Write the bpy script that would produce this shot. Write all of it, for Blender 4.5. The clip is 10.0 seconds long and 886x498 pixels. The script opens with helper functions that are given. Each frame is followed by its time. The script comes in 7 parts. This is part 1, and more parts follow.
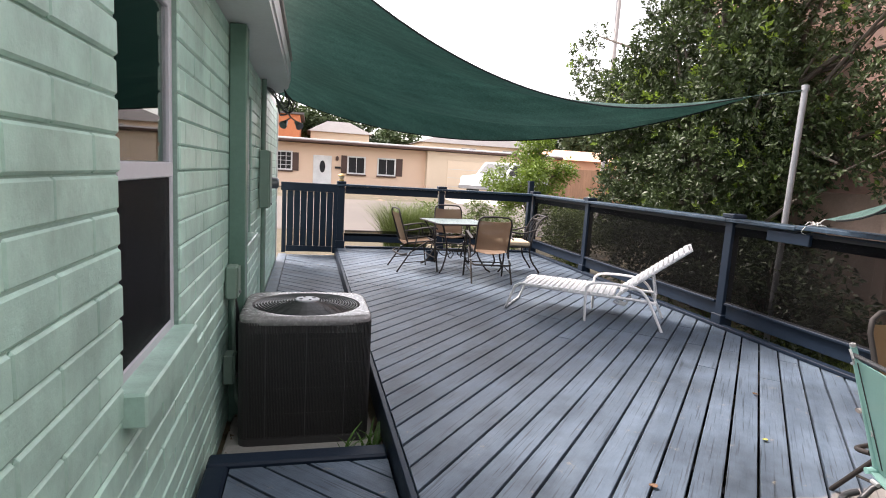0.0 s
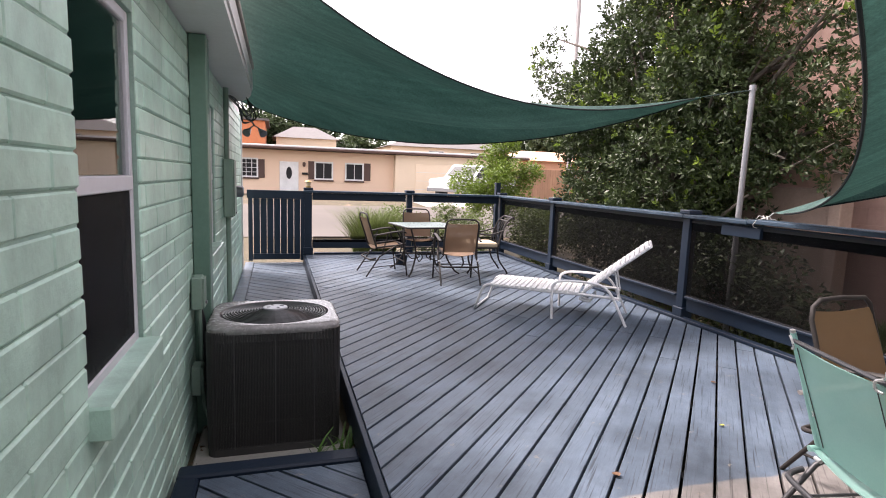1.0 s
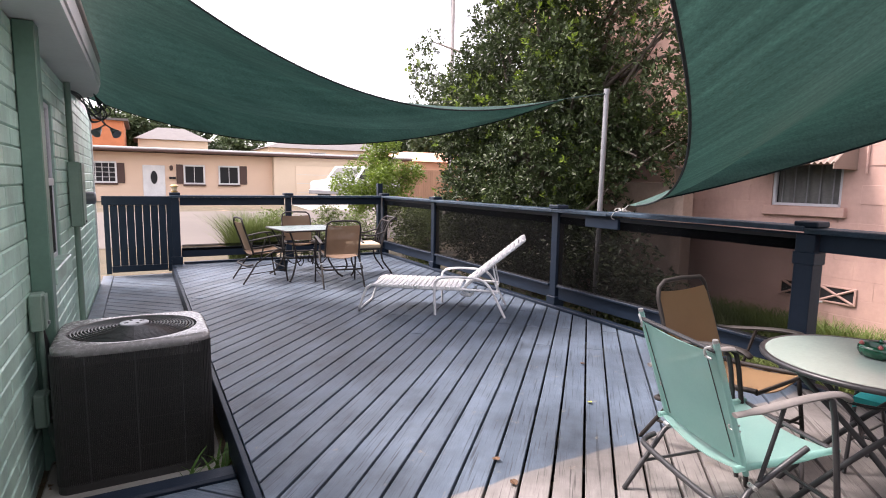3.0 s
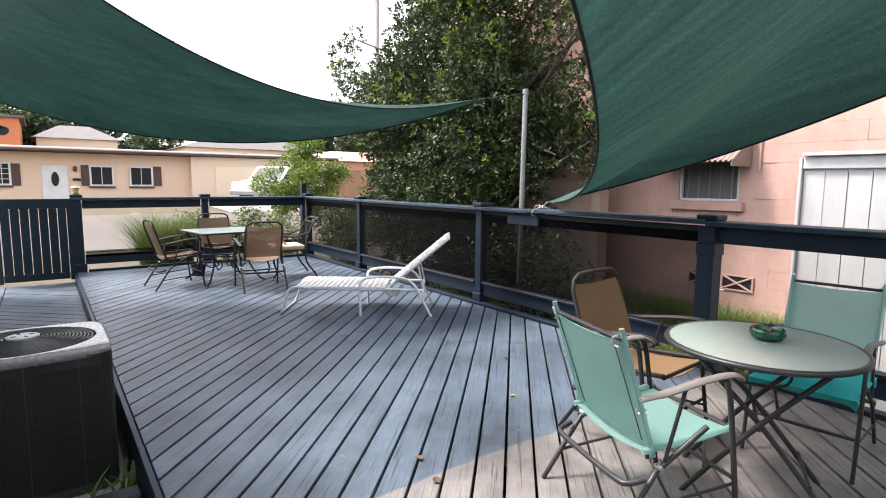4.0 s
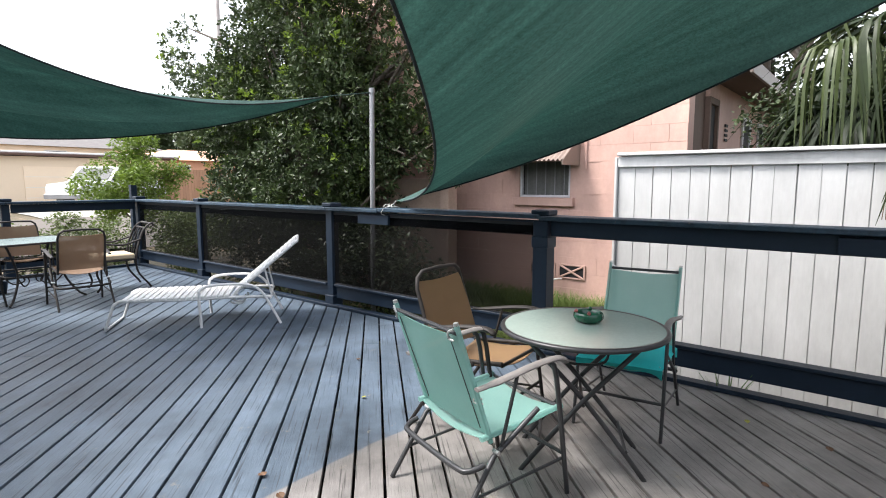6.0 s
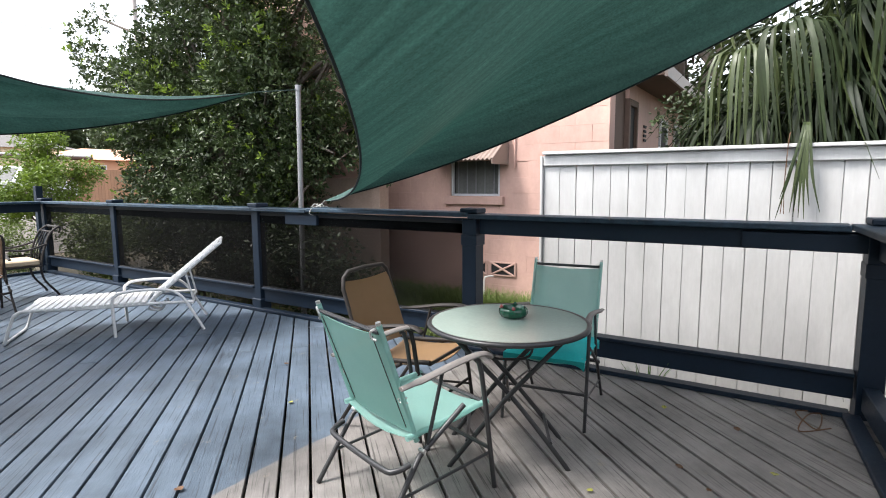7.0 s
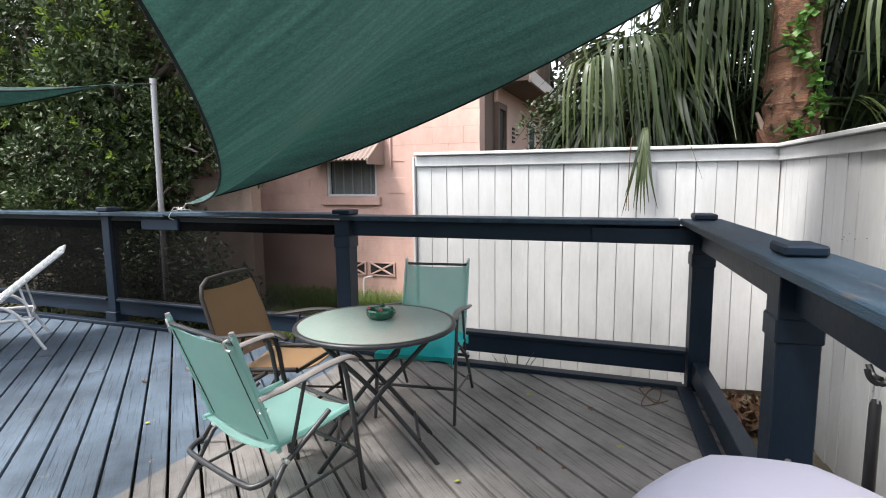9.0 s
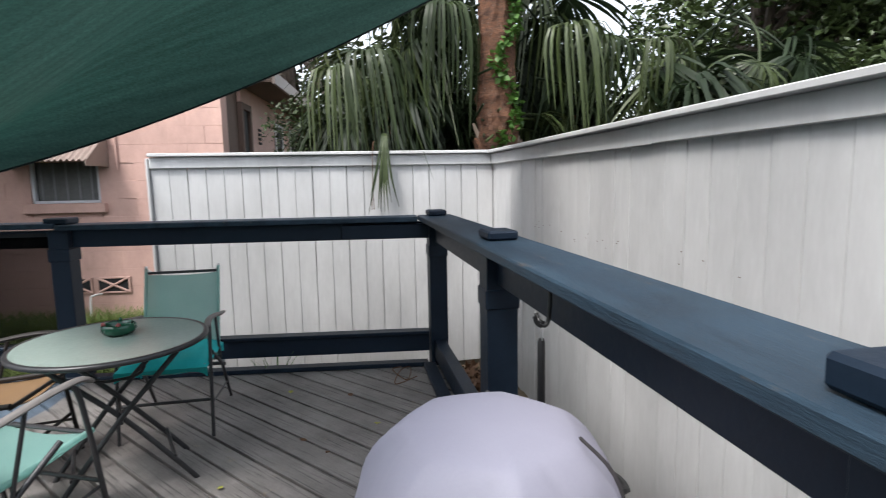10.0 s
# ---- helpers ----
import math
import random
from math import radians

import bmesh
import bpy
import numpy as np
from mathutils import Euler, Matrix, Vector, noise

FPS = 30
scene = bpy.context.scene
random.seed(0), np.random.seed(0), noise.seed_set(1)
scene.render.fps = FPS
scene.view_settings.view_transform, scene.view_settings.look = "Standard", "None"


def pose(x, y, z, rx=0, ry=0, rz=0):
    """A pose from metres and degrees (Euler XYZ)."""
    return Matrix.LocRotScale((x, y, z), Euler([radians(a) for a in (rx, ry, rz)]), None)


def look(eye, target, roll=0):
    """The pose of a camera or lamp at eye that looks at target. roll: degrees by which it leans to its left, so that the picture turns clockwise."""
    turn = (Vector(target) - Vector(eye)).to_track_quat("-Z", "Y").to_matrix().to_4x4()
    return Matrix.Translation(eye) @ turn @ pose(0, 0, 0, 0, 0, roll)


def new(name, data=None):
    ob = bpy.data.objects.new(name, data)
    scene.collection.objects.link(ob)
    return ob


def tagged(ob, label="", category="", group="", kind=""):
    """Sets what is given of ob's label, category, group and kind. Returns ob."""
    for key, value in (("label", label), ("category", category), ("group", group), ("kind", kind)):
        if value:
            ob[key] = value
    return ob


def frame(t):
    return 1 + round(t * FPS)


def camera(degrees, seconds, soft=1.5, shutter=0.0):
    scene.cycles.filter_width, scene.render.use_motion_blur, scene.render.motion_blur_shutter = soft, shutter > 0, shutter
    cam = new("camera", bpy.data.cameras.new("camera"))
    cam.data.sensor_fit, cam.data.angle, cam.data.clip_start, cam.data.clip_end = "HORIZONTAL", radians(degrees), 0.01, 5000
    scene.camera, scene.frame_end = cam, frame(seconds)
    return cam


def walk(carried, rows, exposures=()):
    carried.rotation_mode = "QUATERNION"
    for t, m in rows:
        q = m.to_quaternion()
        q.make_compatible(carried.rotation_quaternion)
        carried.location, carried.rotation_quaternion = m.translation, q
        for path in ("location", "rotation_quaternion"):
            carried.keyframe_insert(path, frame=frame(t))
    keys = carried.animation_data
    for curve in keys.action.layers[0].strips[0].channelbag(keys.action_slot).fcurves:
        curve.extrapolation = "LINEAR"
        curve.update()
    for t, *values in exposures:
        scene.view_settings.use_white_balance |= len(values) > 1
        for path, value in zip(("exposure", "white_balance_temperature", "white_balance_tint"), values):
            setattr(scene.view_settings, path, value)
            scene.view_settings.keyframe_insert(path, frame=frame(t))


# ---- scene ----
cam = camera(78.1, 10.0, soft=1.0, shutter=0.12)
PATH = [
    (0, (-0.497, 0.356, 1.395), (-0.016, 2.278, 1.124), 3.4),
    (0.5, (-0.484, 0.312, 1.405), (0.021, 2.23, 1.145), 2.4),
    (1, (-0.478, 0.287, 1.409), (0.104, 2.183, 1.153), 2.0),
    (1.5, (-0.46, 0.276, 1.406), (0.215, 2.141, 1.155), 1.7),
    (2, (-0.447, 0.271, 1.4), (0.319, 2.102, 1.154), 1.5),
    (2.5, (-0.437, 0.266, 1.4), (0.424, 2.054, 1.157), 1.2),
    (4, (-0.352, 0.249, 1.386), (0.82, 1.851, 1.147), 0.5),
    (4.5, (-0.312, 0.232, 1.387), (0.976, 1.743, 1.148), 0.3),
    (5, (-0.284, 0.222, 1.382), (1.104, 1.642, 1.144), 0.3),
    (5.5, (-0.272, 0.213, 1.388), (1.193, 1.553, 1.149), 0.1),
    (7, (-0.206, 0.164, 1.374), (1.467, 1.234, 1.134), -0.3),
    (7.5, (-0.191, 0.138, 1.378), (1.539, 1.111, 1.134), -0.4),
    (8, (-0.183, 0.123, 1.381), (1.596, 1.003, 1.135), -0.4),
    (8.5, (-0.168, 0.099, 1.38), (1.651, 0.893, 1.134), -0.5),
    (9, (-0.169, 0.058, 1.389), (1.687, 0.761, 1.142), -0.6),
    (9.5, (-0.222, 0.025, 1.389), (1.708, 0.491, 1.144), -0.6),
    (10, (-0.336, -0.001, 1.385), (1.642, -0.156, 1.133), -1.1),
]
walk(cam, [(t, look(e, g, r)) for t, e, g, r in PATH],
     exposures=((0.0, 2.12, 6950, 17), (2.2, 2.12, 6950, 28), (4.0, 2.05, 6700, 14), (5.5, 2.0, 6500, 10), (8.5, 2.0, 6500, 10), (9.4, 2.0, 6500, 9), (9.8, 1.84, 6420, 10), (10.0, 1.55, 6350, 10)))

# world, sun and exposure
world = bpy.data.worlds.new("sky")
scene.world = world
world.use_nodes = True
wn = world.node_tree
sky = wn.nodes.new("ShaderNodeTexSky")
sky.sky_type = 'NISHITA'
sky.sun_disc = False
sky.sun_elevation = radians(58)
sky.sun_rotation = radians(312)
sky.air_density, sky.dust_density, sky.ozone_density = 1.0, 2.0, 1.0
soft_sky = wn.nodes.new("ShaderNodeHueSaturation")
soft_sky.inputs["Saturation"].default_value = 0.30
wn.links.new(sky.outputs[0], soft_sky.inputs["Color"])
wn.links.new(soft_sky.outputs[0], wn.nodes["Background"].inputs[0])
wn.nodes["Background"].inputs[1].default_value = 0.15
sun = new("sun", bpy.data.lights.new("sun", 'SUN'))
sun.data.energy, sun.data.angle, sun.data.color = 1.6, radians(14), (1.0, 0.96, 0.91)
# the sky's sun stands at rotation 312 degrees from +y, clockwise
SUN_AZ, SUN_EL = radians(312), radians(58)
sun.matrix_world = look((0, 0, 0), (-math.sin(SUN_AZ) * math.cos(SUN_EL), -math.cos(SUN_AZ) * math.cos(SUN_EL), -math.sin(SUN_EL)))
sun.location = (0, 0, 30)


# ---- materials ----
def material(name, c1, c2=None, rough=0.6, metal=0.0, big=2.0, fine=40.0, stretch=(1, 1, 1), bump=0.15, depth=0.004,
             spots=None, spot_at=0.66, vary=0.12, spec=0.5, trans=0.0):
    """A surface with colour drift at two scales, optional worn spots in a colour of their own, and fine relief."""
    m = bpy.data.materials.new(name)
    m.use_nodes = True
    nt = m.node_tree
    n, ln = nt.nodes, nt.links
    b = n["Principled BSDF"]
    c2 = c2 or tuple(x * 0.7 for x in c1)
    tc, info, mp = n.new("ShaderNodeTexCoord"), n.new("ShaderNodeObjectInfo"), n.new("ShaderNodeMapping")
    off = n.new("ShaderNodeVectorMath")
    off.operation = 'MULTIPLY_ADD'
    off.inputs[1].default_value = (37, 53, 71)
    comb = n.new("ShaderNodeCombineXYZ")
    for k in range(3):
        ln.new(info.outputs["Random"], comb.inputs[k])
    ln.new(comb.outputs[0], off.inputs[0])
    ln.new(tc.outputs["Object"], off.inputs[2])
    ln.new(off.outputs[0], mp.inputs["Vector"])
    mp.inputs["Scale"].default_value = stretch

    def tex(scale, detail=6, r=0.6):
        t = n.new("ShaderNodeTexNoise")
        t.inputs["Scale"].default_value, t.inputs["Detail"].default_value, t.inputs["Roughness"].default_value = scale, detail, r
        ln.new(mp.outputs[0], t.inputs["Vector"])
        return t
    a, f = tex(big), tex(fine, 8, 0.7)
    add = n.new("ShaderNodeMix")
    add.inputs[0].default_value = 0.45
    ln.new(a.outputs["Fac"], add.inputs[2])
    ln.new(f.outputs["Fac"], add.inputs[3])
    ramp = n.new("ShaderNodeValToRGB")
    ramp.color_ramp.elements[0].position, ramp.color_ramp.elements[1].position = 0.36, 0.64
    ramp.color_ramp.elements[0].color, ramp.color_ramp.elements[1].color = (*c2, 1), (*c1, 1)
    ln.new(add.outputs[0], ramp.inputs[0])
    col = ramp.outputs[0]
    if spots:
        s = tex(big * 2.7, 7, 0.72)
        r2 = n.new("ShaderNodeValToRGB")
        r2.color_ramp.elements[0].position, r2.color_ramp.elements[1].position = spot_at, spot_at + 0.07
        ln.new(s.outputs["Fac"], r2.inputs[0])
        mx = n.new("ShaderNodeMix")
        mx.data_type = 'RGBA'
        ln.new(r2.outputs[0], mx.inputs[0])
        ln.new(col, mx.inputs[6])
        mx.inputs[7].default_value = (*spots, 1)
        col = mx.outputs[2]
    if vary:
        geo, sm = n.new("ShaderNodeNewGeometry"), n.new("ShaderNodeMath")
        ln.new(geo.outputs["Random Per Island"], sm.inputs[0])
        ln.new(info.outputs["Random"], sm.inputs[1])
        hs, mr = n.new("ShaderNodeHueSaturation"), n.new("ShaderNodeMapRange")
        mr.inputs["From Max"].default_value = 2.0
        mr.inputs["To Min"].default_value, mr.inputs["To Max"].default_value = 1 - vary, 1 + vary
        ln.new(sm.outputs[0], mr.inputs[0])
        ln.new(mr.outputs[0], hs.inputs["Value"])
        ln.new(col, hs.inputs["Color"])
        col = hs.outputs[0]
    ln.new(col, b.inputs["Base Color"])
    rr = n.new("ShaderNodeMapRange")
    rr.inputs["To Min"].default_value, rr.inputs["To Max"].default_value = max(0.02, rough - 0.12), min(1, rough + 0.12)
    ln.new(f.outputs["Fac"], rr.inputs[0])
    ln.new(rr.outputs[0], b.inputs["Roughness"])
    b.inputs["Metallic"].default_value = metal
    b.inputs["Specular IOR Level"].default_value = spec
    if bump:
        bp = n.new("ShaderNodeBump")
        bp.inputs["Strength"].default_value, bp.inputs["Distance"].default_value = bump, depth
        ln.new(f.outputs["Fac"], bp.inputs["Height"])
        ln.new(bp.outputs[0], b.inputs["Normal"])
    if trans:
        out = n["Material Output"]
        tr, mix = n.new("ShaderNodeBsdfTranslucent"), n.new("ShaderNodeMixShader")
        mix.inputs[0].default_value = trans
        ln.new(col, tr.inputs[0])
        ln.new(b.outputs[0], mix.inputs[1])
        ln.new(tr.outputs[0], mix.inputs[2])
        ln.new(mix.outputs[0], out.inputs[0])
    return m


def see_through(name, colour, clear, rough=0.5):
    """A woven screen: part of the light goes straight through between the threads."""
    m = bpy.data.materials.new(name)
    m.use_nodes = True
    n, ln = m.node_tree.nodes, m.node_tree.links
    b = n["Principled BSDF"]
    b.inputs["Base Color"].default_value, b.inputs["Roughness"].default_value = (*colour, 1), rough
    b.inputs["Specular IOR Level"].default_value = 0.05
    tr, mix, noi, mr = n.new("ShaderNodeBsdfTransparent"), n.new("ShaderNodeMixShader"), n.new("ShaderNodeTexNoise"), n.new("ShaderNodeMapRange")
    noi.inputs["Scale"].default_value = 1.6
    mr.inputs["To Min"].default_value, mr.inputs["To Max"].default_value = clear - 0.1, clear + 0.1
    ln.new(noi.outputs["Fac"], mr.inputs[0])
    ln.new(mr.outputs[0], mix.inputs[0])
    ln.new(b.outputs[0], mix.inputs[1])
    ln.new(tr.outputs[0], mix.inputs[2])
    ln.new(mix.outputs[0], n["Material Output"].inputs[0])
    return m


def glass(name, tint=(0.9, 0.95, 0.93)):
    m = bpy.data.materials.new(name)
    m.use_nodes = True
    n, ln = m.node_tree.nodes, m.node_tree.links
    n.remove(n["Principled BSDF"])
    tr, gl, fr, mix = n.new("ShaderNodeBsdfTransparent"), n.new("ShaderNodeBsdfGlossy"), n.new("ShaderNodeFresnel"), n.new("ShaderNodeMixShader")
    tr.inputs[0].default_value = (*tint, 1)
    gl.inputs["Roughness"].default_value = 0.01
    fr.inputs[0].default_value = 1.75
    ln.new(fr.outputs[0], mix.inputs[0])
    ln.new(tr.outputs[0], mix.inputs[1])
    ln.new(gl.outputs[0], mix.inputs[2])
    ln.new(mix.outputs[0], n["Material Output"].inputs[0])
    return m


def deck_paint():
    """Slate-blue deck stain, worn to the wood in spots; past a straight line the brighter side of a shade edge is
    painted in as warm grey.
    """
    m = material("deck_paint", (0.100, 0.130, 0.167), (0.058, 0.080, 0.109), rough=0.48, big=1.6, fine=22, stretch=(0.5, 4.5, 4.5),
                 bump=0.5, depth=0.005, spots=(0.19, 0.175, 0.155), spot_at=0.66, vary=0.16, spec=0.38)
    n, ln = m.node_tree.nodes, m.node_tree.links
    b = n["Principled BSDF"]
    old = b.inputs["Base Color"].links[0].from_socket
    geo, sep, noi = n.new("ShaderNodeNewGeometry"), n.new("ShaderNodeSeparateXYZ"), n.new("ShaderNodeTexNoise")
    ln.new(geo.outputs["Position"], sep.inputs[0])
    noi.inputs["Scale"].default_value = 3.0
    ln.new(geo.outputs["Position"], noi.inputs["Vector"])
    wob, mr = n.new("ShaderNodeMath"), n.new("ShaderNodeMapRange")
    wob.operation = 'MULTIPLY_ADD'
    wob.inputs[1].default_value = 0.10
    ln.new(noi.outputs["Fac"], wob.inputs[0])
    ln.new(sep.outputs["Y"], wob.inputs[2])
    # edge between shaded and brighter deck, put into the colour
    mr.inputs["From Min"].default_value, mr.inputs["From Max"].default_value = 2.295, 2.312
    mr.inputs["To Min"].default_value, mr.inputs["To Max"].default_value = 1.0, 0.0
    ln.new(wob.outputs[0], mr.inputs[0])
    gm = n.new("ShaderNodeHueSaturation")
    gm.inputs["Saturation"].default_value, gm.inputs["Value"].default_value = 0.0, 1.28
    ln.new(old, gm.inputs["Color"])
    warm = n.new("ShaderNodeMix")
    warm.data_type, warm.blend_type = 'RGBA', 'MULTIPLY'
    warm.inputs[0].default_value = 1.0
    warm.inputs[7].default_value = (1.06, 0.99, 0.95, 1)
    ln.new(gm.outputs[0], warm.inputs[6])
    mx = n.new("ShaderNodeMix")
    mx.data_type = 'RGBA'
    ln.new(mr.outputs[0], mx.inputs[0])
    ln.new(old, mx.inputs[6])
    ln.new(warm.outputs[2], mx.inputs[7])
    # uneven coats of stain across the boards, and fine dark checks along the grain
    cloud, cr2 = n.new("ShaderNodeTexNoise"), n.new("ShaderNodeMapRange")
    cloud.inputs["Scale"].default_value, cloud.inputs["Detail"].default_value, cloud.inputs["Roughness"].default_value = 1.5, 6, 0.65
    ln.new(geo.outputs["Position"], cloud.inputs["Vector"])
    cr2.inputs["From Min"].default_value, cr2.inputs["From Max"].default_value = 0.3, 0.7
    cr2.inputs["To Min"].default_value, cr2.inputs["To Max"].default_value = 0.50, 1.45
    ln.new(cloud.outputs["Fac"], cr2.inputs[0])
    tc2, mp2, chk, cr3, mul = n.new("ShaderNodeTexCoord"), n.new("ShaderNodeMapping"), n.new("ShaderNodeTexNoise"), n.new("ShaderNodeMapRange"), n.new("ShaderNodeMath")
    info2, off2 = n.new("ShaderNodeObjectInfo"), n.new("ShaderNodeVectorMath")
    ln.new(tc2.outputs["Object"], off2.inputs[0])
    ln.new(info2.outputs["Random"], off2.inputs[1])
    ln.new(off2.outputs[0], mp2.inputs["Vector"])
    mp2.inputs["Scale"].default_value = (1.6, 60, 60)
    chk.inputs["Scale"].default_value, chk.inputs["Detail"].default_value = 1.6, 5
    ln.new(mp2.outputs[0], chk.inputs["Vector"])
    cr3.inputs["From Min"].default_value, cr3.inputs["From Max"].default_value = 0.33, 0.43
    cr3.inputs["To Min"].default_value, cr3.inputs["To Max"].default_value = 0.38, 1.0
    ln.new(chk.outputs["Fac"], cr3.inputs[0])
    mul.operation = 'MULTIPLY'
    ln.new(cr2.outputs[0], mul.inputs[0])
    ln.new(cr3.outputs[0], mul.inputs[1])
    val = n.new("ShaderNodeHueSaturation")
    ln.new(mul.outputs[0], val.inputs["Value"])
    ln.new(mx.outputs[2], val.inputs["Color"])
    # small pale scuffs and rubbed edges
    scuff, cr4, mx2 = n.new("ShaderNodeTexNoise"), n.new("ShaderNodeMapRange"), n.new("ShaderNodeMix")
    scuff.inputs["Scale"].default_value, scuff.inputs["Detail"].default_value, scuff.inputs["Roughness"].default_value = 7.0, 9, 0.78
    ln.new(geo.outputs["Position"], scuff.inputs["Vector"])
    cr4.inputs["From Min"].default_value, cr4.inputs["From Max"].default_value = 0.605, 0.68
    cr4.inputs["To Min"].default_value, cr4.inputs["To Max"].default_value = 0.0, 0.6
    ln.new(scuff.outputs["Fac"], cr4.inputs[0])
    mx2.data_type = 'RGBA'
    mx2.inputs[7].default_value = (0.27, 0.225, 0.165, 1)
    ln.new(cr4.outputs[0], mx2.inputs[0])
    ln.new(val.outputs[0], mx2.inputs[6])
    ln.new(mx2.outputs[2], b.inputs["Base Color"])
    return m


def shade_cloth(name, along, turn, lift):
    """Knitted green shade cloth: faint bands and seams along the weave, a fine speckle, and light that shines through."""
    m = material(name, (0.128 * lift, 0.226 * lift, 0.202 * lift), (0.078 * lift, 0.150 * lift, 0.134 * lift), rough=0.6, big=0.9, fine=9, stretch=along, bump=0.0, vary=0, trans=0.6)
    n, ln = m.node_tree.nodes, m.node_tree.links
    b = n["Principled BSDF"]
    old = b.inputs["Base Color"].links[0].from_socket
    tc, sp, wv, mp3 = n.new("ShaderNodeTexCoord"), n.new("ShaderNodeTexNoise"), n.new("ShaderNodeTexWave"), n.new("ShaderNodeMapping")
    sp.inputs["Scale"].default_value, sp.inputs["Detail"].default_value, sp.inputs["Roughness"].default_value = 55, 5, 0.8
    ln.new(tc.outputs["Object"], mp3.inputs["Vector"])
    mp3.inputs["Rotation"].default_value = (0, 0, radians(turn))
    ln.new(mp3.outputs[0], sp.inputs["Vector"])
    ln.new(mp3.outputs[0], wv.inputs["Vector"])
    wv.bands_direction = 'Y'
    wv.inputs["Scale"].default_value, wv.inputs["Distortion"].default_value, wv.inputs["Detail"].default_value = 3.4, 1.2, 4
    mr, mr2, mul = n.new("ShaderNodeMapRange"), n.new("ShaderNodeMapRange"), n.new("ShaderNodeMath")
    mr.inputs["From Min"].default_value, mr.inputs["From Max"].default_value = 0.3, 0.7
    mr.inputs["To Min"].default_value, mr.inputs["To Max"].default_value = 0.72, 1.28
    ln.new(sp.outputs["Fac"], mr.inputs[0])
    mr2.inputs["To Min"].default_value, mr2.inputs["To Max"].default_value = 0.94, 1.06
    ln.new(wv.outputs["Fac"], mr2.inputs[0])
    mul.operation = 'MULTIPLY'
    ln.new(mr.outputs[0], mul.inputs[0])
    ln.new(mr2.outputs[0], mul.inputs[1])
    hs = n.new("ShaderNodeHueSaturation")
    ln.new(mul.outputs[0], hs.inputs["Value"])
    ln.new(old, hs.inputs["Color"])
    ln.new(hs.outputs[0], b.inputs["Base Color"])
    for node in n:
        if node.bl_idname == "ShaderNodeBsdfTranslucent":
            ln.new(hs.outputs[0], node.inputs[0])
    bp = n.new("ShaderNodeBump")
    bp.inputs["Strength"].default_value, bp.inputs["Distance"].default_value = 0.35, 0.004
    ln.new(sp.outputs["Fac"], bp.inputs["Height"])
    ln.new(bp.outputs[0], b.inputs["Normal"])
    return m


def sheer(m, amount):
    """An open weave that lets part of the light straight through."""
    n, ln = m.node_tree.nodes, m.node_tree.links
    out = n["Material Output"]
    old = out.inputs[0].links[0].from_socket
    tr, mix = n.new("ShaderNodeBsdfTransparent"), n.new("ShaderNodeMixShader")
    mix.inputs[0].default_value = amount
    ln.new(old, mix.inputs[1])
    ln.new(tr.outputs[0], mix.inputs[2])
    ln.new(mix.outputs[0], out.inputs[0])
    return m


def weathered(m, scale, lo, hi, stretch=(1, 1, 1), detail=6):
    """Stains that run on across neighbouring pieces, laid over a surface's own colour."""
    n, ln = m.node_tree.nodes, m.node_tree.links
    b = n["Principled BSDF"]
    old = b.inputs["Base Color"].links[0].from_socket
    geo, mp, noi, mr, hs = (n.new(k) for k in ("ShaderNodeNewGeometry", "ShaderNodeMapping", "ShaderNodeTexNoise", "ShaderNodeMapRange", "ShaderNodeHueSaturation"))
    ln.new(geo.outputs["Position"], mp.inputs["Vector"])
    mp.inputs["Scale"].default_value = stretch
    noi.inputs["Scale"].default_value, noi.inputs["Detail"].default_value, noi.inputs["Roughness"].default_value = scale, detail, 0.68
    ln.new(mp.outputs[0], noi.inputs["Vector"])
    mr.inputs["From Min"].default_value, mr.inputs["From Max"].default_value = 0.34, 0.62
    mr.inputs["To Min"].default_value, mr.inputs["To Max"].default_value = lo, hi
    ln.new(noi.outputs["Fac"], mr.inputs[0])
    ln.new(mr.outputs[0], hs.inputs["Value"])
    ln.new(old, hs.inputs["Color"])
    ln.new(hs.outputs[0], b.inputs["Base Color"])
    return m


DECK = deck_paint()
CAP_PAINT = weathered(material("weathered_cap_paint", (0.029, 0.057, 0.086), (0.010, 0.023, 0.040), rough=0.52, spec=0.35, big=2.2, fine=26, stretch=(0.5, 5, 5), bump=0.8, depth=0.006, spots=(0.11, 0.095, 0.085), spot_at=0.62), 4.0, 0.75, 1.2)
RAIL = material("rail_paint", (0.009, 0.019, 0.036), (0.005, 0.012, 0.024), rough=0.5, spec=0.28, big=2, fine=30, stretch=(1, 1, 1), bump=0.3, spots=(0.045, 0.056, 0.07), spot_at=0.72)
GREEN = weathered(material("green_wall_paint", (0.545, 0.775, 0.655), (0.455, 0.675, 0.56), rough=0.33, big=3.0, fine=13, bump=0.45, depth=0.012, spots=(0.36, 0.49, 0.41), spot_at=0.64, vary=0.02), 2.6, 0.70, 1.10, (1, 1.0, 0.8))
GREEN_TRIM = material("green_trim_paint", (0.125, 0.225, 0.175), (0.095, 0.18, 0.135), rough=0.4, big=3, fine=30, bump=0.2)
MORTAR = material("painted_mortar", (0.38, 0.54, 0.45), (0.22, 0.34, 0.28), rough=0.8, fine=60, bump=0.4)
WHITE = material("white_paint", (0.74, 0.73, 0.71), (0.64, 0.63, 0.60), rough=0.55, big=1.4, fine=26, bump=0.25, spots=(0.50, 0.48, 0.44), spot_at=0.72, vary=0.05)
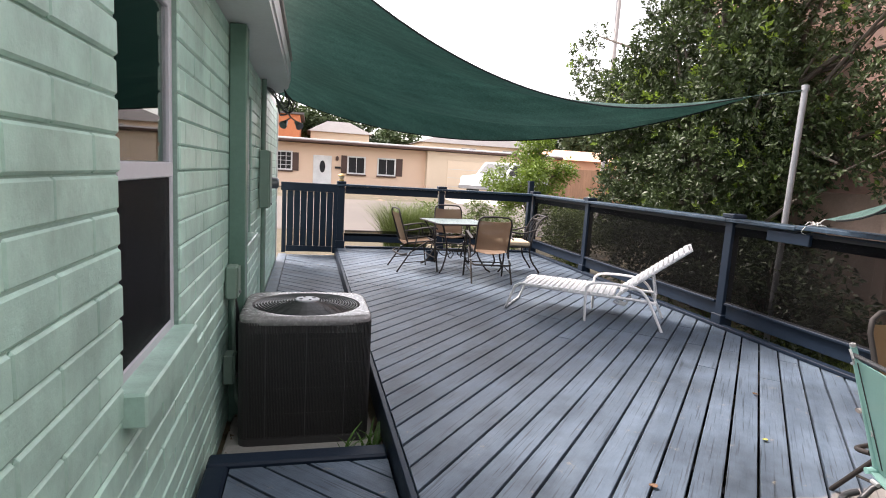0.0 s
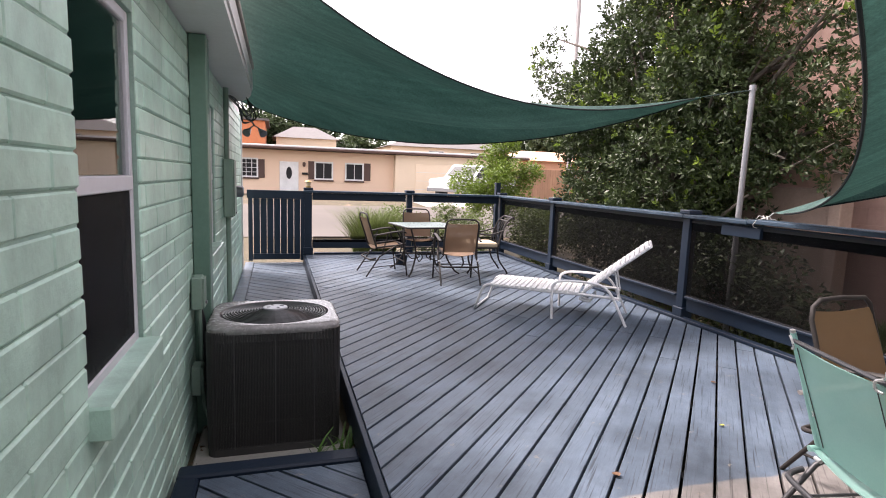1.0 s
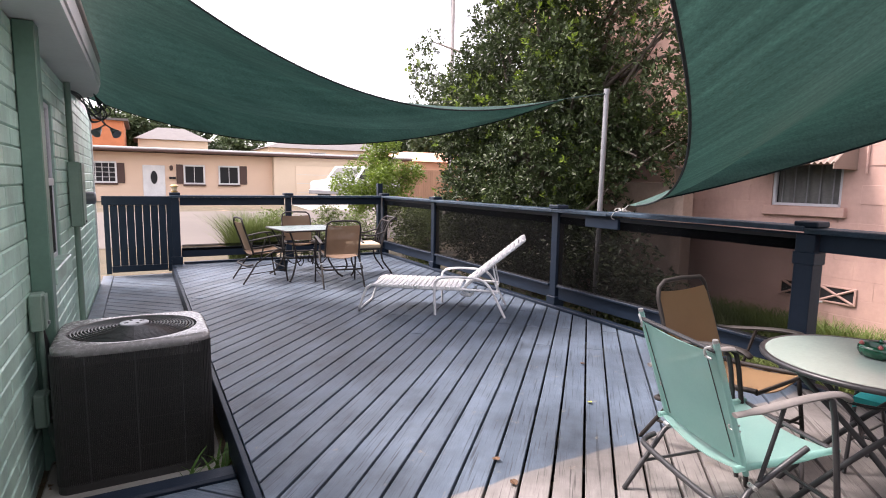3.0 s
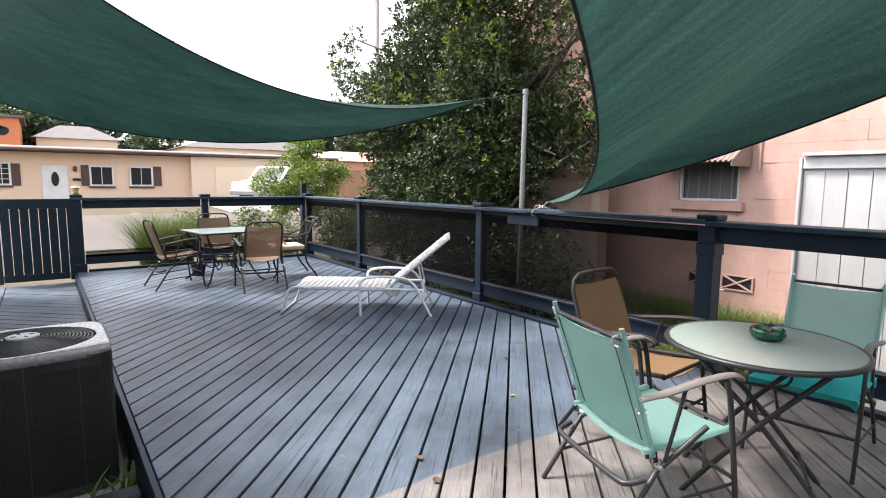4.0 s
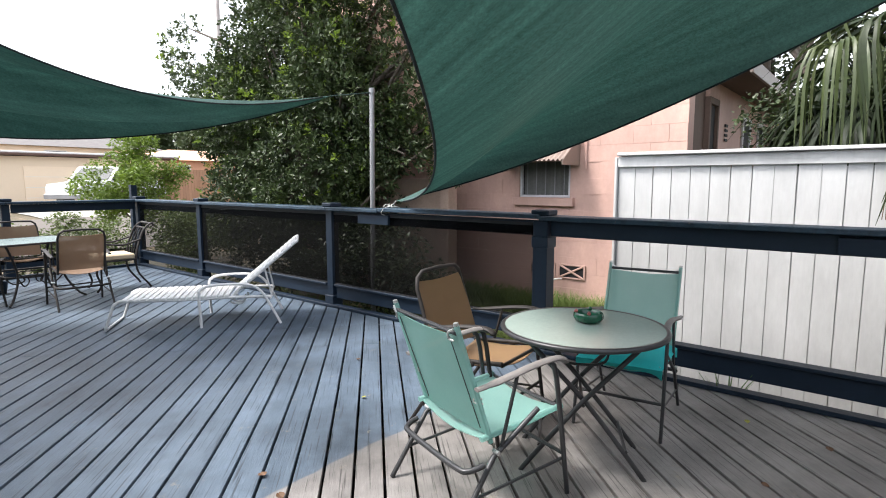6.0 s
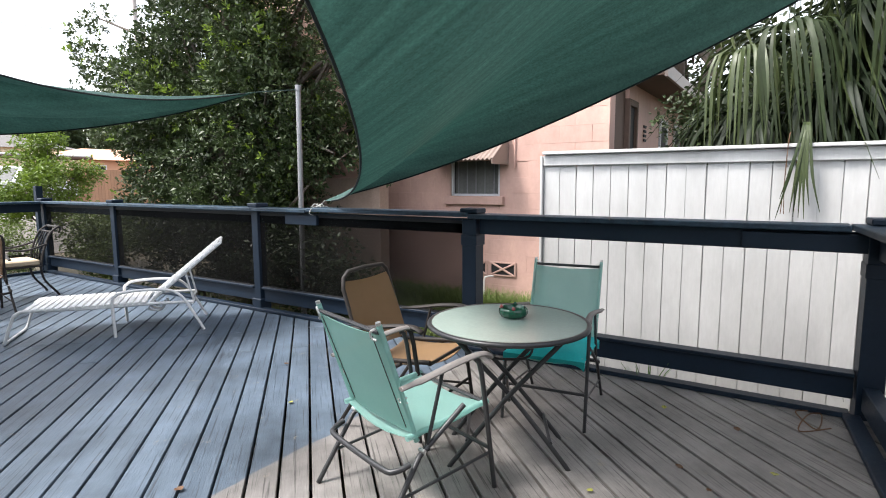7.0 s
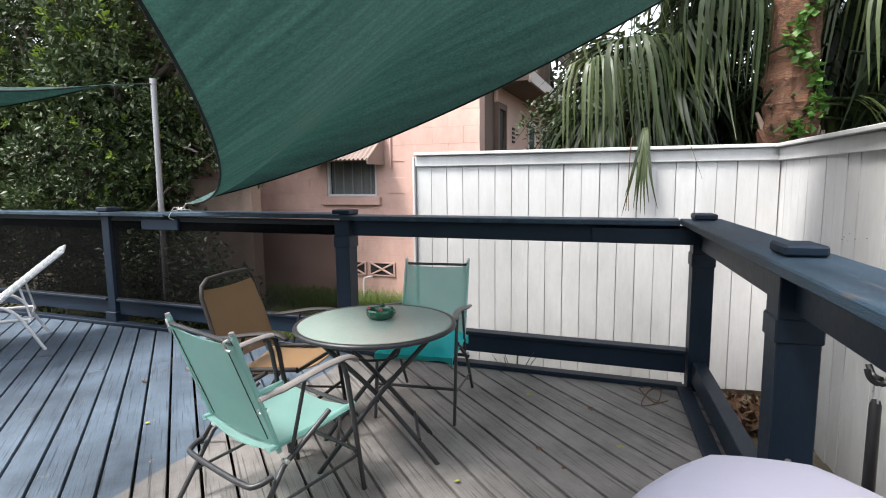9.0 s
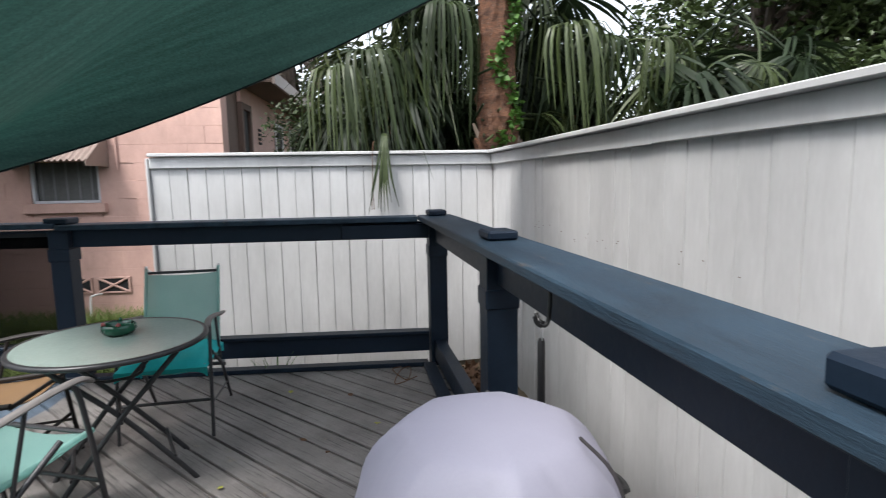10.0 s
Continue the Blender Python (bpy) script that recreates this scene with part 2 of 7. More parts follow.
FENCE_WHITE = weathered(material("white_fence_paint", (0.55, 0.547, 0.545), (0.475, 0.471, 0.469), rough=0.6, big=1.2, fine=18, stretch=(3, 3, 0.5), bump=0.3, spots=(0.42, 0.38, 0.33), spot_at=0.74, vary=0.06), 2.2, 0.86, 1.05, (1, 1, 0.4))
TRIM_WHITE = material("window_trim", (0.62, 0.62, 0.65), (0.52, 0.52, 0.55), rough=0.4, fine=40, bump=0.1)
PINK = weathered(material("pink_wall_paint", (0.55, 0.355, 0.30), (0.48, 0.30, 0.25), rough=0.7, big=0.8, fine=22, bump=0.3, depth=0.006, vary=0.05), 1.4, 0.82, 1.08, (1, 1, 0.5))
# near-black colour holds the shade of rooms, vent holes and joists; black parts too
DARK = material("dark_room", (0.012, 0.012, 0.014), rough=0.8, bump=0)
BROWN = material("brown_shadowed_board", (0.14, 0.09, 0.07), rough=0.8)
SAIL = shade_cloth("green_shade_cloth", (0.5, 6, 5), 24, 0.95)
SAIL_LOW = shade_cloth("green_shade_cloth_low", (7, 0.35, 0.6), 86, 1.04)
HEM = material("dark_hem", (0.004, 0.010, 0.010), rough=0.8, fine=80)
SCREEN = see_through("dark_mesh_screen", (0.004, 0.004, 0.004), 0.47, 0.9)
SCREEN_THIN = see_through("thin_mesh_screen", (0.006, 0.006, 0.005), 0.66, 0.9)
INSECT = see_through("insect_screen", (0.015, 0.015, 0.017), 0.35)
GLASS = glass("window_glass")
STEEL = material("galvanised_steel", (0.27, 0.27, 0.28), (0.19, 0.19, 0.20), rough=0.48, metal=0.6, fine=50, bump=0.08)
CONCRETE = material("concrete", (0.36, 0.34, 0.30), (0.25, 0.235, 0.21), rough=0.9, big=2, fine=45, bump=0.4)
ASPHALT = material("pale_street", (0.13, 0.11, 0.095), (0.10, 0.085, 0.075), rough=0.9, big=0.3, fine=20, bump=0.3)
GRASS_GROUND = material("dry_lawn", (0.115, 0.085, 0.05), (0.055, 0.05, 0.026), rough=0.95, big=0.6, fine=14, bump=0.8, depth=0.03, spots=(0.22, 0.15, 0.10), spot_at=0.56)


# ---- building helpers ----
class Geo:
    """Collects vertices and faces for one mesh."""

    def __init__(self):
        self.v, self.f = [], []

    def add(self, verts, faces, m=None):
        o = len(self.v)
        self.v += [tuple(m @ Vector(p)) if m is not None else tuple(p) for p in verts]
        self.f += [tuple(i + o for i in q) for q in faces]
        return self

    def box(self, lo, hi, b=0.004, m=None):
        """A box with chamfered edges."""
        c = [(a + d) / 2 for a, d in zip(lo, hi)]
        h = [(d - a) / 2 for a, d in zip(lo, hi)]
        b = min(b, *(x * 0.45 for x in h))
        vs, ix = [], {}
        for sx in (-1, 1):
            for sy in (-1, 1):
                for sz in (-1, 1):
                    s = (sx, sy, sz)
                    for ax in range(3):
                        ix[s, ax] = len(vs)
                        vs.append([c[k] + s[k] * (h[k] if k == ax else h[k] - b) for k in range(3)])
        fs = []
        for ax in range(3):
            u, w = (ax + 1) % 3, (ax + 2) % 3
            for sg in (-1, 1):
                def key(a1, a2):
                    s = [0, 0, 0]
                    s[ax], s[u], s[w] = sg, a1, a2
                    return ix[tuple(s), ax]
                q = [key(-1, -1), key(1, -1), key(1, 1), key(-1, 1)]
                fs.append(q if sg > 0 else q[::-1])
            for a1 in (-1, 1):
                for a2 in (-1, 1):
                    s0, s1 = [0, 0, 0], [0, 0, 0]
                    s0[ax], s1[ax] = -1, 1
                    s0[u] = s1[u] = a1
                    s0[w] = s1[w] = a2
                    q = [ix[tuple(s0), u], ix[tuple(s1), u], ix[tuple(s1), w], ix[tuple(s0), w]]
                    fs.append(q if a1 * a2 > 0 else q[::-1])
        for s in [(x, y, z) for x in (-1, 1) for y in (-1, 1) for z in (-1, 1)]:
            q = [ix[s, 0], ix[s, 1], ix[s, 2]]
            fs.append(q if s[0] * s[1] * s[2] > 0 else q[::-1])
        return self.add(vs, fs, m)

    def tube(self, pts, r, n=8, closed=False, m=None, flat=1.0):
        """A round bar along points; r may be one radius or one for each point."""
        P = [Vector(p) for p in pts]
        k = len(P)
        rs = r if isinstance(r, (list, tuple)) else [r] * k
        vs, up = [], None
        for i in range(k):
            a, c = P[i - 1] if (i or closed) else P[i], P[(i + 1) % k] if (i < k - 1 or closed) else P[i]
            d = (c - a).normalized()
            if up is None:
                up = d.orthogonal().normalized() if abs(d.z) > 0.9 else Vector((0, 0, 1))
            side = d.cross(up).normalized()
            up = side.cross(d).normalized()
            for j in range(n):
                w = 2 * math.pi * j / n
                vs.append(P[i] + side * (math.cos(w) * rs[i]) + up * (math.sin(w) * rs[i] * flat))
        fs = []
        for i in range(k if closed else k - 1):
            for j in range(n):
                p, q = i * n, ((i + 1) % k) * n
                fs.append((p + j, p + (j + 1) % n, q + (j + 1) % n, q + j))
        if not closed:
            fs += [tuple(range(n))[::-1], tuple(range((k - 1) * n, k * n))]
        return self.add(vs, fs, m)

    def lathe(self, prof, n=24, m=None, wob=None):
        """A turned form from (radius, height) pairs."""
        vs = []
        for r, z in prof:
            for j in range(n):
                w = 2 * math.pi * j / n
                k = 1 + (wob(w, z) if wob else 0)
                vs.append((r * k * math.cos(w), r * k * math.sin(w), z))
        fs = [(i * n + j, i * n + (j + 1) % n, (i + 1) * n + (j + 1) % n, (i + 1) * n + j) for i in range(len(prof) - 1) for j in range(n)]
        fs += [tuple(range(n))[::-1], tuple(range((len(prof) - 1) * n, len(prof) * n))]
        return self.add(vs, fs, m)

    def prism(self, poly, z0, z1, b=0.0, m=None):
        """An upright prism over a convex polygon that runs counter-clockwise, its upper rim chamfered by b."""
        k = len(poly)
        vs = [(x, y, z0) for x, y in poly]
        if b:
            cx, cy = sum(p[0] for p in poly) / k, sum(p[1] for p in poly) / k
            vs += [(x, y, z1 - b) for x, y in poly]
            ins = []
            for i in range(k):
                p0, p1, p2 = Vector(poly[i - 1]), Vector(poly[i]), Vector(poly[(i + 1) % k])
                e1, e2 = (p1 - p0).normalized(), (p2 - p1).normalized()
                n1, n2 = Vector((-e1.y, e1.x)), Vector((-e2.y, e2.x))
                q = p1 + (n1 + n2) * (b / max(0.35, 1 + n1.dot(n2)))
                ins.append((q.x, q.y, z1))
            vs += ins
            rings = 3
        else:
            vs += [(x, y, z1) for x, y in poly]
            rings = 2
        fs = [tuple(range(k))[::-1], tuple(range((rings - 1) * k, rings * k))]
        for r in range(rings - 1):
            fs += [(r * k + i, r * k + (i + 1) % k, (r + 1) * k + (i + 1) % k, (r + 1) * k + i) for i in range(k)]
        return self.add(vs, fs, m)

    def sheet(self, fn, nu, nv, thick=0.0, m=None):
        """A sheet fn(u, v) over the unit square; with a thickness it becomes a closed skin."""
        P = [[Vector(fn(i / nu, j / nv)) for j in range(nv + 1)] for i in range(nu + 1)]
        w = nv + 1
        vs = [p for row in P for p in row]
        fs = [(i * w + j, (i + 1) * w + j, (i + 1) * w + j + 1, i * w + j + 1) for i in range(nu) for j in range(nv)]
        if thick:
            k = len(vs)
            back = []
            for i in range(nu + 1):
                for j in range(nv + 1):
                    du = P[min(i + 1, nu)][j] - P[max(i - 1, 0)][j]
                    dv = P[i][min(j + 1, nv)] - P[i][max(j - 1, 0)]
                    back.append(P[i][j] - du.cross(dv).normalized() * thick)
            vs += back
            fs += [tuple(x + k for x in q[::-1]) for q in fs]
            rim = [i * w for i in range(nu + 1)] + [nu * w + j for j in range(1, w)] + [i * w + nv for i in range(nu - 1, -1, -1)] + [j for j in range(nv - 1, 0, -1)]
            fs += [(rim[i], rim[i - 1], rim[i - 1] + k, rim[i] + k) for i in range(len(rim))]
        return self.add(vs, fs, m)

    def mesh(self, name, mat, smooth=False):
        me = bpy.data.meshes.new(name)
        me.from_pydata(self.v, [], self.f)
        me.materials.append(mat)
        if smooth:
            me.polygons.foreach_set("use_smooth", [True] * len(me.polygons))
            try:
                me.set_sharp_from_angle(angle=radians(50))
            except AttributeError:
                pass
        me.update()
        return me


def part(name, geo, mat, parent, label="", smooth=False):
    """Links a mesh as one object under a thing or a part."""
    me = geo if isinstance(geo, bpy.types.Mesh) else geo.mesh(name, mat, smooth)
    ob = new(name, me)
    ob.parent = parent
    if label:
        ob["label"] = label
    return ob


def thing(name, label, category, m=None, group="", kind=""):
    """The empty base of a thing made of parts."""
    ob = new(name)
    ob.matrix_basis = m if m is not None else Matrix()
    return tagged(ob, label, category, group, kind)


def solid(name, geo, mat, label, category="", group="", kind="", smooth=False, m=None):
    """A thing that is one mesh."""
    ob = new(name, geo.mesh(name, mat, smooth))
    if m is not None:
        ob.matrix_basis = m
    return tagged(ob, label, category, group, kind)


def curve(pts, k=6):
    """A smooth line through points."""
    P = [Vector(p) for p in pts]
    out = []
    for i in range(len(P) - 1):
        p0, p1, p2, p3 = P[max(i - 1, 0)], P[i], P[i + 1], P[min(i + 2, len(P) - 1)]
        for j in range(k):
            t = j / k
            out.append(0.5 * ((2 * p1) + (p2 - p0) * t + (2 * p0 - 5 * p1 + 4 * p2 - p3) * t * t + (3 * p1 - p0 - 3 * p2 + p3) * t ** 3))
    return out + [P[-1]]


def clip_poly(poly, nx, ny, d):
    """The part of a polygon where nx * x + ny * y <= d."""
    out = []
    for i in range(len(poly)):
        a, c = poly[i], poly[(i + 1) % len(poly)]
        fa, fc = nx * a[0] + ny * a[1] - d, nx * c[0] + ny * c[1] - d
        if fa <= 0:
            out.append(a)
        if (fa < 0 < fc) or (fc < 0 < fa):
            s = fa / (fa - fc)
            out.append((a[0] + (c[0] - a[0]) * s, a[1] + (c[1] - a[1]) * s))
    return out



# ---- large structure ----
GROUND_Z = -0.36
WALL_X = -1.0            # face of the green house
DX0, DX1, DY0, DY1 = 0.0, 3.70, -0.72, 10.15   # the deck



def rise(y):
    """Height of the ground: level round the deck, a little higher across the street."""
    t = min(1, max(0, (y - 11.5) / 14))
    return GROUND_Z + 0.62 * t * t * (3 - 2 * t)


GY = [-300, -60, -10, 0, 8, 11.5, 13, 14.5, 16, 17.5, 19, 20.5, 22, 23.5, 25.5, 40, 80, 200, 700]
g = Geo()
for i in range(len(GY) - 1):
    for x0, x1 in ((-400, -60), (-60, 0), (0, 60), (60, 400)):
        a, c = GY[i], GY[i + 1]
        g.add([(x0, a, rise(a)), (x1, a, rise(a)), (x1, c, rise(c)), (x0, c, rise(c))], [(0, 1, 2, 3)])
solid("ground", g, GRASS_GROUND, "dry patchy lawn with bare sandy soil", "ground", kind="structure")
g = Geo()
ry = [15.0, 16.5, 18, 19.5, 21, 22.3]
for a, c in zip(ry, ry[1:]):
    g.add([(-60, a, rise(a) + 0.02), (60, a, rise(a) + 0.02), (60, c, rise(c) + 0.02), (-60, c, rise(c) + 0.02)], [(0, 1, 2, 3)])
solid("road", g, ASPHALT, "pale sun-bleached street beyond the deck", "road", kind="structure")
g = Geo()
for a, c in zip((22.3, 24, 25.5, 27.5), (24, 25.5, 27.5, 30.4)):
    g.add([(5.5, a, rise(a) + 0.03), (14, a, rise(a) + 0.03), (14, c, rise(c) + 0.03), (5.5, c, rise(c) + 0.03)], [(0, 1, 2, 3)])
solid("driveway", g, CONCRETE, "pale concrete driveway before the garage", "driveway", kind="structure")


def boards(parent, x0, x1, y0, y1, top, angle, mat, pitch=0.156, gap=0.0135, thick=0.04, seed=1, phase=0.0, cut=()):
    """Deck boards laid at an angle over a rectangle and cut to it; each board is a piece."""
    r = random.Random(seed)
    ca, sa = math.cos(angle), math.sin(angle)
    corners = [(x0, y0), (x1, y0), (x1, y1), (x0, y1)]
    vs = [-x * sa + y * ca for x, y in corners]
    us = [x * ca + y * sa for x, y in corners]
    k = math.floor((min(vs) - phase) / pitch)
    while k * pitch + phase < max(vs):
        v0, v1 = phase + k * pitch + gap / 2, phase + (k + 1) * pitch - gap / 2
        # butt joints fall on the joists, 0.62 m apart
        u = 4.01 + 0.62 * (r.choice((0, 0, -1, 1, 0, 1)) - 30)
        while u < min(us) - 4.96:
            u += 4.96
        while u < max(us):
            ln = 4.96
            a, c = u + 0.004, u + ln - 0.004
            u += ln
            poly = [(a * ca - v0 * sa, a * sa + v0 * ca), (c * ca - v0 * sa, c * sa + v0 * ca),
                    (c * ca - v1 * sa, c * sa + v1 * ca), (a * ca - v1 * sa, a * sa + v1 * ca)]
            for nx, ny, d in ((-1, 0, -x0), (1, 0, x1), (0, -1, -y0), (0, 1, y1), *cut):
                poly = clip_poly(poly, nx, ny, d)
                if len(poly) < 3:
                    break
            if len(poly) < 3:
                continue
            cx, cy = sum(p[0] for p in poly) / len(poly), sum(p[1] for p in poly) / len(poly)
            loc = [((x - cx) * ca + (y - cy) * sa, -(x - cx) * sa + (y - cy) * ca) for x, y in poly]
            area = sum(loc[i - 1][0] * loc[i][1] - loc[i][0] * loc[i - 1][1] for i in range(len(loc))) / 2
            if area < 0.0015:
                continue
            dz = r.uniform(-0.0015, 0.0015)
            ob = part("board", Geo().prism(loc, -thick, 0, 0.0025), mat, parent)
            ob.matrix_basis = pose(cx, cy, top + dz, r.uniform(-0.12, 0.12), r.uniform(-0.03, 0.03), math.degrees(angle))
        k += 1


deck = thing("deck_floor", "slate-blue painted wooden deck laid with diagonal boards", "deck", kind="structure")
walkway = thing("walkway_floor", "lower slate-blue boarded walkway between the house and the deck", "walkway", kind="structure")
step = thing("step_platform", "low boarded wooden platform edged with a painted beam", "platform", kind="structure")
# edge boards and joists that carry the deck
for name, lo, hi in (("edge_board", (DX0 - 0.035, DY0, -0.20), (DX0 - 0.002, DY1, -0.006)), ("edge_board", (DX1 + 0.002, -0.3, -0.2), (DX1 + 0.04, DY1, -0.006)),
                     ("edge_board", (DX0, DY1 + 0.002, -0.2), (DX1, DY1 + 0.04, -0.006))):
    part(name, Geo().box(lo, hi), RAIL, deck)
for i in range(6):
    part("joist", Geo().box((0.1 + 0.68 * i, -0.24 - 0.09 * (3.6 - 0.68 * i), -0.2), (0.14 + 0.68 * i, DY1 - 0.01, -0.034)), DARK, deck)
part("kerb_board", Geo().box((DX1 - 0.10, -0.185, 0.004), (DX1 - 0.012, DY1 - 0.05, 0.036)), RAIL, deck)
part("kerb_board", Geo().box((DX0 + 0.15, DY1 - 0.10, 0.004), (DX1 - 0.11, DY1 - 0.012, 0.036)), RAIL, deck)
WZ = -0.13
part("edge_board", Geo().box((WALL_X + 0.012, 4.62, WZ - 0.02), (WALL_X + 0.15, 10.05, WZ + 0.012)), DECK, walkway)
for y in (4.7, 7.4, 10.0):
    part("joist", Geo().box((WALL_X + 0.02, y - 0.02, GROUND_Z - 0.02), (-0.05, y + 0.02, WZ - 0.034)), DARK, walkway)
SZ = -0.15
part("edge_beam", Geo().box((WALL_X + 0.03, 3.12, SZ - 0.16), (-0.045, 3.24, SZ + 0.022), 0.012), RAIL, step)
part("edge_beam", Geo().box((WALL_X + 0.03, -1.0, SZ - 0.16), (WALL_X + 0.14, 3.117, SZ + 0.02), 0.012), RAIL, step)
part("joist", Geo().box((WALL_X + 0.15, -1.0, GROUND_Z - 0.02), (-0.06, -0.95, SZ - 0.034)), DARK, step)
part("joist", Geo().box((WALL_X + 0.15, 3.05, GROUND_Z - 0.02), (-0.06, 3.11, SZ - 0.034)), DARK, step)

# ---- the green house ----
house = thing("green_house", "green painted block house with deep windows and a white eave", "house", kind="structure")
WIN = (2.03, 2.75, 0.70, 2.00)       # near window: y, y, z, z
WIN2 = (4.72, 5.56, 0.76, 1.95)      # far window


def wall_pieces(boxes, mat, name, parent, x0, x1):
    g = Geo()
    for y0, y1, z0, z1 in boxes:
        g.box((x0, y0, z0), (x1, y1, z1), 0.002)
    return part(name, g, mat, parent)


HY0, HY1, HTOP = -1.2, 9.30, 2.245
core = [(HY0, WIN[0], GROUND_Z - 0.1, HTOP), (WIN[0], WIN[1], GROUND_Z - 0.1, WIN[2]), (WIN[0], WIN[1], WIN[3], HTOP), (WIN[1], WIN2[0], GROUND_Z - 0.1, HTOP),
        (WIN2[0], WIN2[1], GROUND_Z - 0.1, WIN2[2]), (WIN2[0], WIN2[1], WIN2[3], HTOP), (WIN2[1], HY1, GROUND_Z - 0.1, HTOP)]
wall_pieces(core, MORTAR, "wall", house, WALL_X - 0.2, WALL_X - 0.009)
part("wall", Geo().box((-6.0, HY1 - 0.2, GROUND_Z), (WALL_X - 0.202, HY1 - 0.002, HTOP)), GREEN, house)
part("wall", Geo().box((-6.0, HY0, GROUND_Z), (WALL_X - 0.202, HY0 + 0.2, HTOP)), GREEN, house)
# unseen near-black wall added to keep the rooms behind the panes dark
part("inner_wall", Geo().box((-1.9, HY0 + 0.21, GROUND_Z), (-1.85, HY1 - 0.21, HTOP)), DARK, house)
# soffit, rounded fascia end and roof
EAVE_X = -0.715


def eave_outline(inset=0.0):
    pts = [(-6.2, -1.6), (EAVE_X - inset, -1.6)]
    for i in range(9):
        w = math.pi / 2 * i / 8
        pts.append((EAVE_X - inset - 0.27 + 0.27 * math.cos(w), 6.45 - inset + 1.15 * math.sin(w)))
    pts.append((-6.2, 7.60 - inset))
    return pts


part("soffit", Geo().prism(eave_outline(0.012), HTOP + 0.004, HTOP + 0.05), WHITE, house, "white painted eave soffit")
part("fascia", Geo().prism(eave_outline(), HTOP + 0.054, HTOP + 0.20, 0.004), WHITE, house, "white rounded fascia")
part("roof", Geo().box((-6.3, -1.7, HTOP + 0.204), (EAVE_X + 0.02, 6.4, HTOP + 0.24)), CONCRETE, house)
part("fascia", Geo().box((-6.0, 7.61, HTOP + 0.003), (WALL_X - 0.02, HY1, HTOP + 0.1)), WHITE, house)
part("corner_trim", Geo().box((WALL_X - 0.1, HY1 + 0.002, GROUND_Z), (WALL_X + 0.02, HY1 + 0.03, HTOP)), WHITE, house, "white corner trim")
# the boxed pier on the wall
part("pier", Geo().box((WALL_X + 0.002, 4.10, GROUND_Z), (WALL_X + 0.105, 4.24, HTOP), 0.006), GREEN_TRIM, house, "green boxed pier")


def house_window(w, name):
    y0, y1, z0, z1 = w
    win = thing(name, "white-framed sash window with a dark screened lower half in a green wall", "window", pose(WALL_X, (y0 + y1) / 2, z0), kind="structure")
    hw, h = (y1 - y0) / 2, z1 - z0
    g = Geo()
    xa, xb = -0.070, -0.026
    g.box((xa, -hw + 0.002, 0.002), (xb, -hw + 0.026, h - 0.002)).box((xa, hw - 0.042, 0.002), (xb, hw - 0.002, h - 0.002))
    g.box((xa, -hw + 0.028, 0.002), (xb, hw - 0.044, 0.045)).box((xa, -hw + 0.028, h - 0.045), (xb, hw - 0.044, h - 0.002))
    part("window_frame", g, TRIM_WHITE, win)
    part("meeting_rail", Geo().box((xa - 0.004, -hw + 0.028, h * 0.5 - 0.028), (xb + 0.010, hw - 0.044, h * 0.5 + 0.028)), TRIM_WHITE, win)
    p = part("pane", Geo().box((-0.044, -hw + 0.028, h * 0.5 + 0.03), (-0.040, hw - 0.044, h - 0.047), 0.0005), GLASS, win)
    p.visible_shadow = False
    p = part("pane", Geo().box((-0.052, -hw + 0.028, 0.047), (-0.048, hw - 0.044, h * 0.5 - 0.03), 0.0005), GLASS, win)
    p.visible_shadow = False
    part("insect_screen", Geo().box((-0.033, -hw + 0.028, 0.047), (-0.031, hw - 0.044, h * 0.5 - 0.03), 0.0004), INSECT, win, "dark insect screen")
    part("window_sill", Geo().box((-0.09, -hw - 0.01, -0.095), (0.062, hw + 0.015, 0.012), 0.008), GREEN, win, "green painted brick sill")
    # near-black sheet added behind the panes, the unlit room put into its colour
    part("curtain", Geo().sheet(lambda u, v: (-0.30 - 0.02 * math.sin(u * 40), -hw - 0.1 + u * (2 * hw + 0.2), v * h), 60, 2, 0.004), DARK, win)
    return win


house_window(WIN, "window_1")
house_window(WIN2, "window_2")

# ---- deck railing ----
RX = 3.70     # line of the long railing
RTOP = 1.125  # upper face of the cap board
railing = thing("deck_railing", "dark navy painted wooden deck railing with flat caps", "railing", kind="structure")


def post(x, y, cap=True, foot=True, w=0.10, block=True, cw=0.16, top=None):
    base = part("post", Geo().box((x - w / 2, y - w / 2, GROUND_Z), (x + w / 2, y + w / 2, RTOP - 0.042 if top is None else top)), RAIL, railing)
    if foot:
        part("post_base", Geo().box((x - w / 2 - 0.022, y - w / 2 - 0.022, 0.002), (x + w / 2 + 0.022, y + w / 2 + 0.022, 0.13), 0.006), RAIL, base)
    if block:
        part("post_cap", Geo().box((x - cw / 2, y - cw / 2, RTOP + 0.002), (x + cw / 2, y + cw / 2, RTOP + 0.045), 0.008), RAIL, base)
    return base


PY = (-0.27, 2.37, 5.04, 8.0, 10.12)
for i, y in enumerate(PY):
    if i == 0:
        continue
    post(RX, y, w=0.13 if i < 2 else 0.10)
    if i < 2:
        part("collar", Geo().box((RX - 0.074, y - 0.074, 0.865), (RX + 0.074, y + 0.074, 0.955), 0.005), RAIL, railing)
post(0.05, 10.12, w=0.12)
post(1.86, 10.12)
post(RX + 0.16, 10.75, foot=False, block=False, top=1.36)
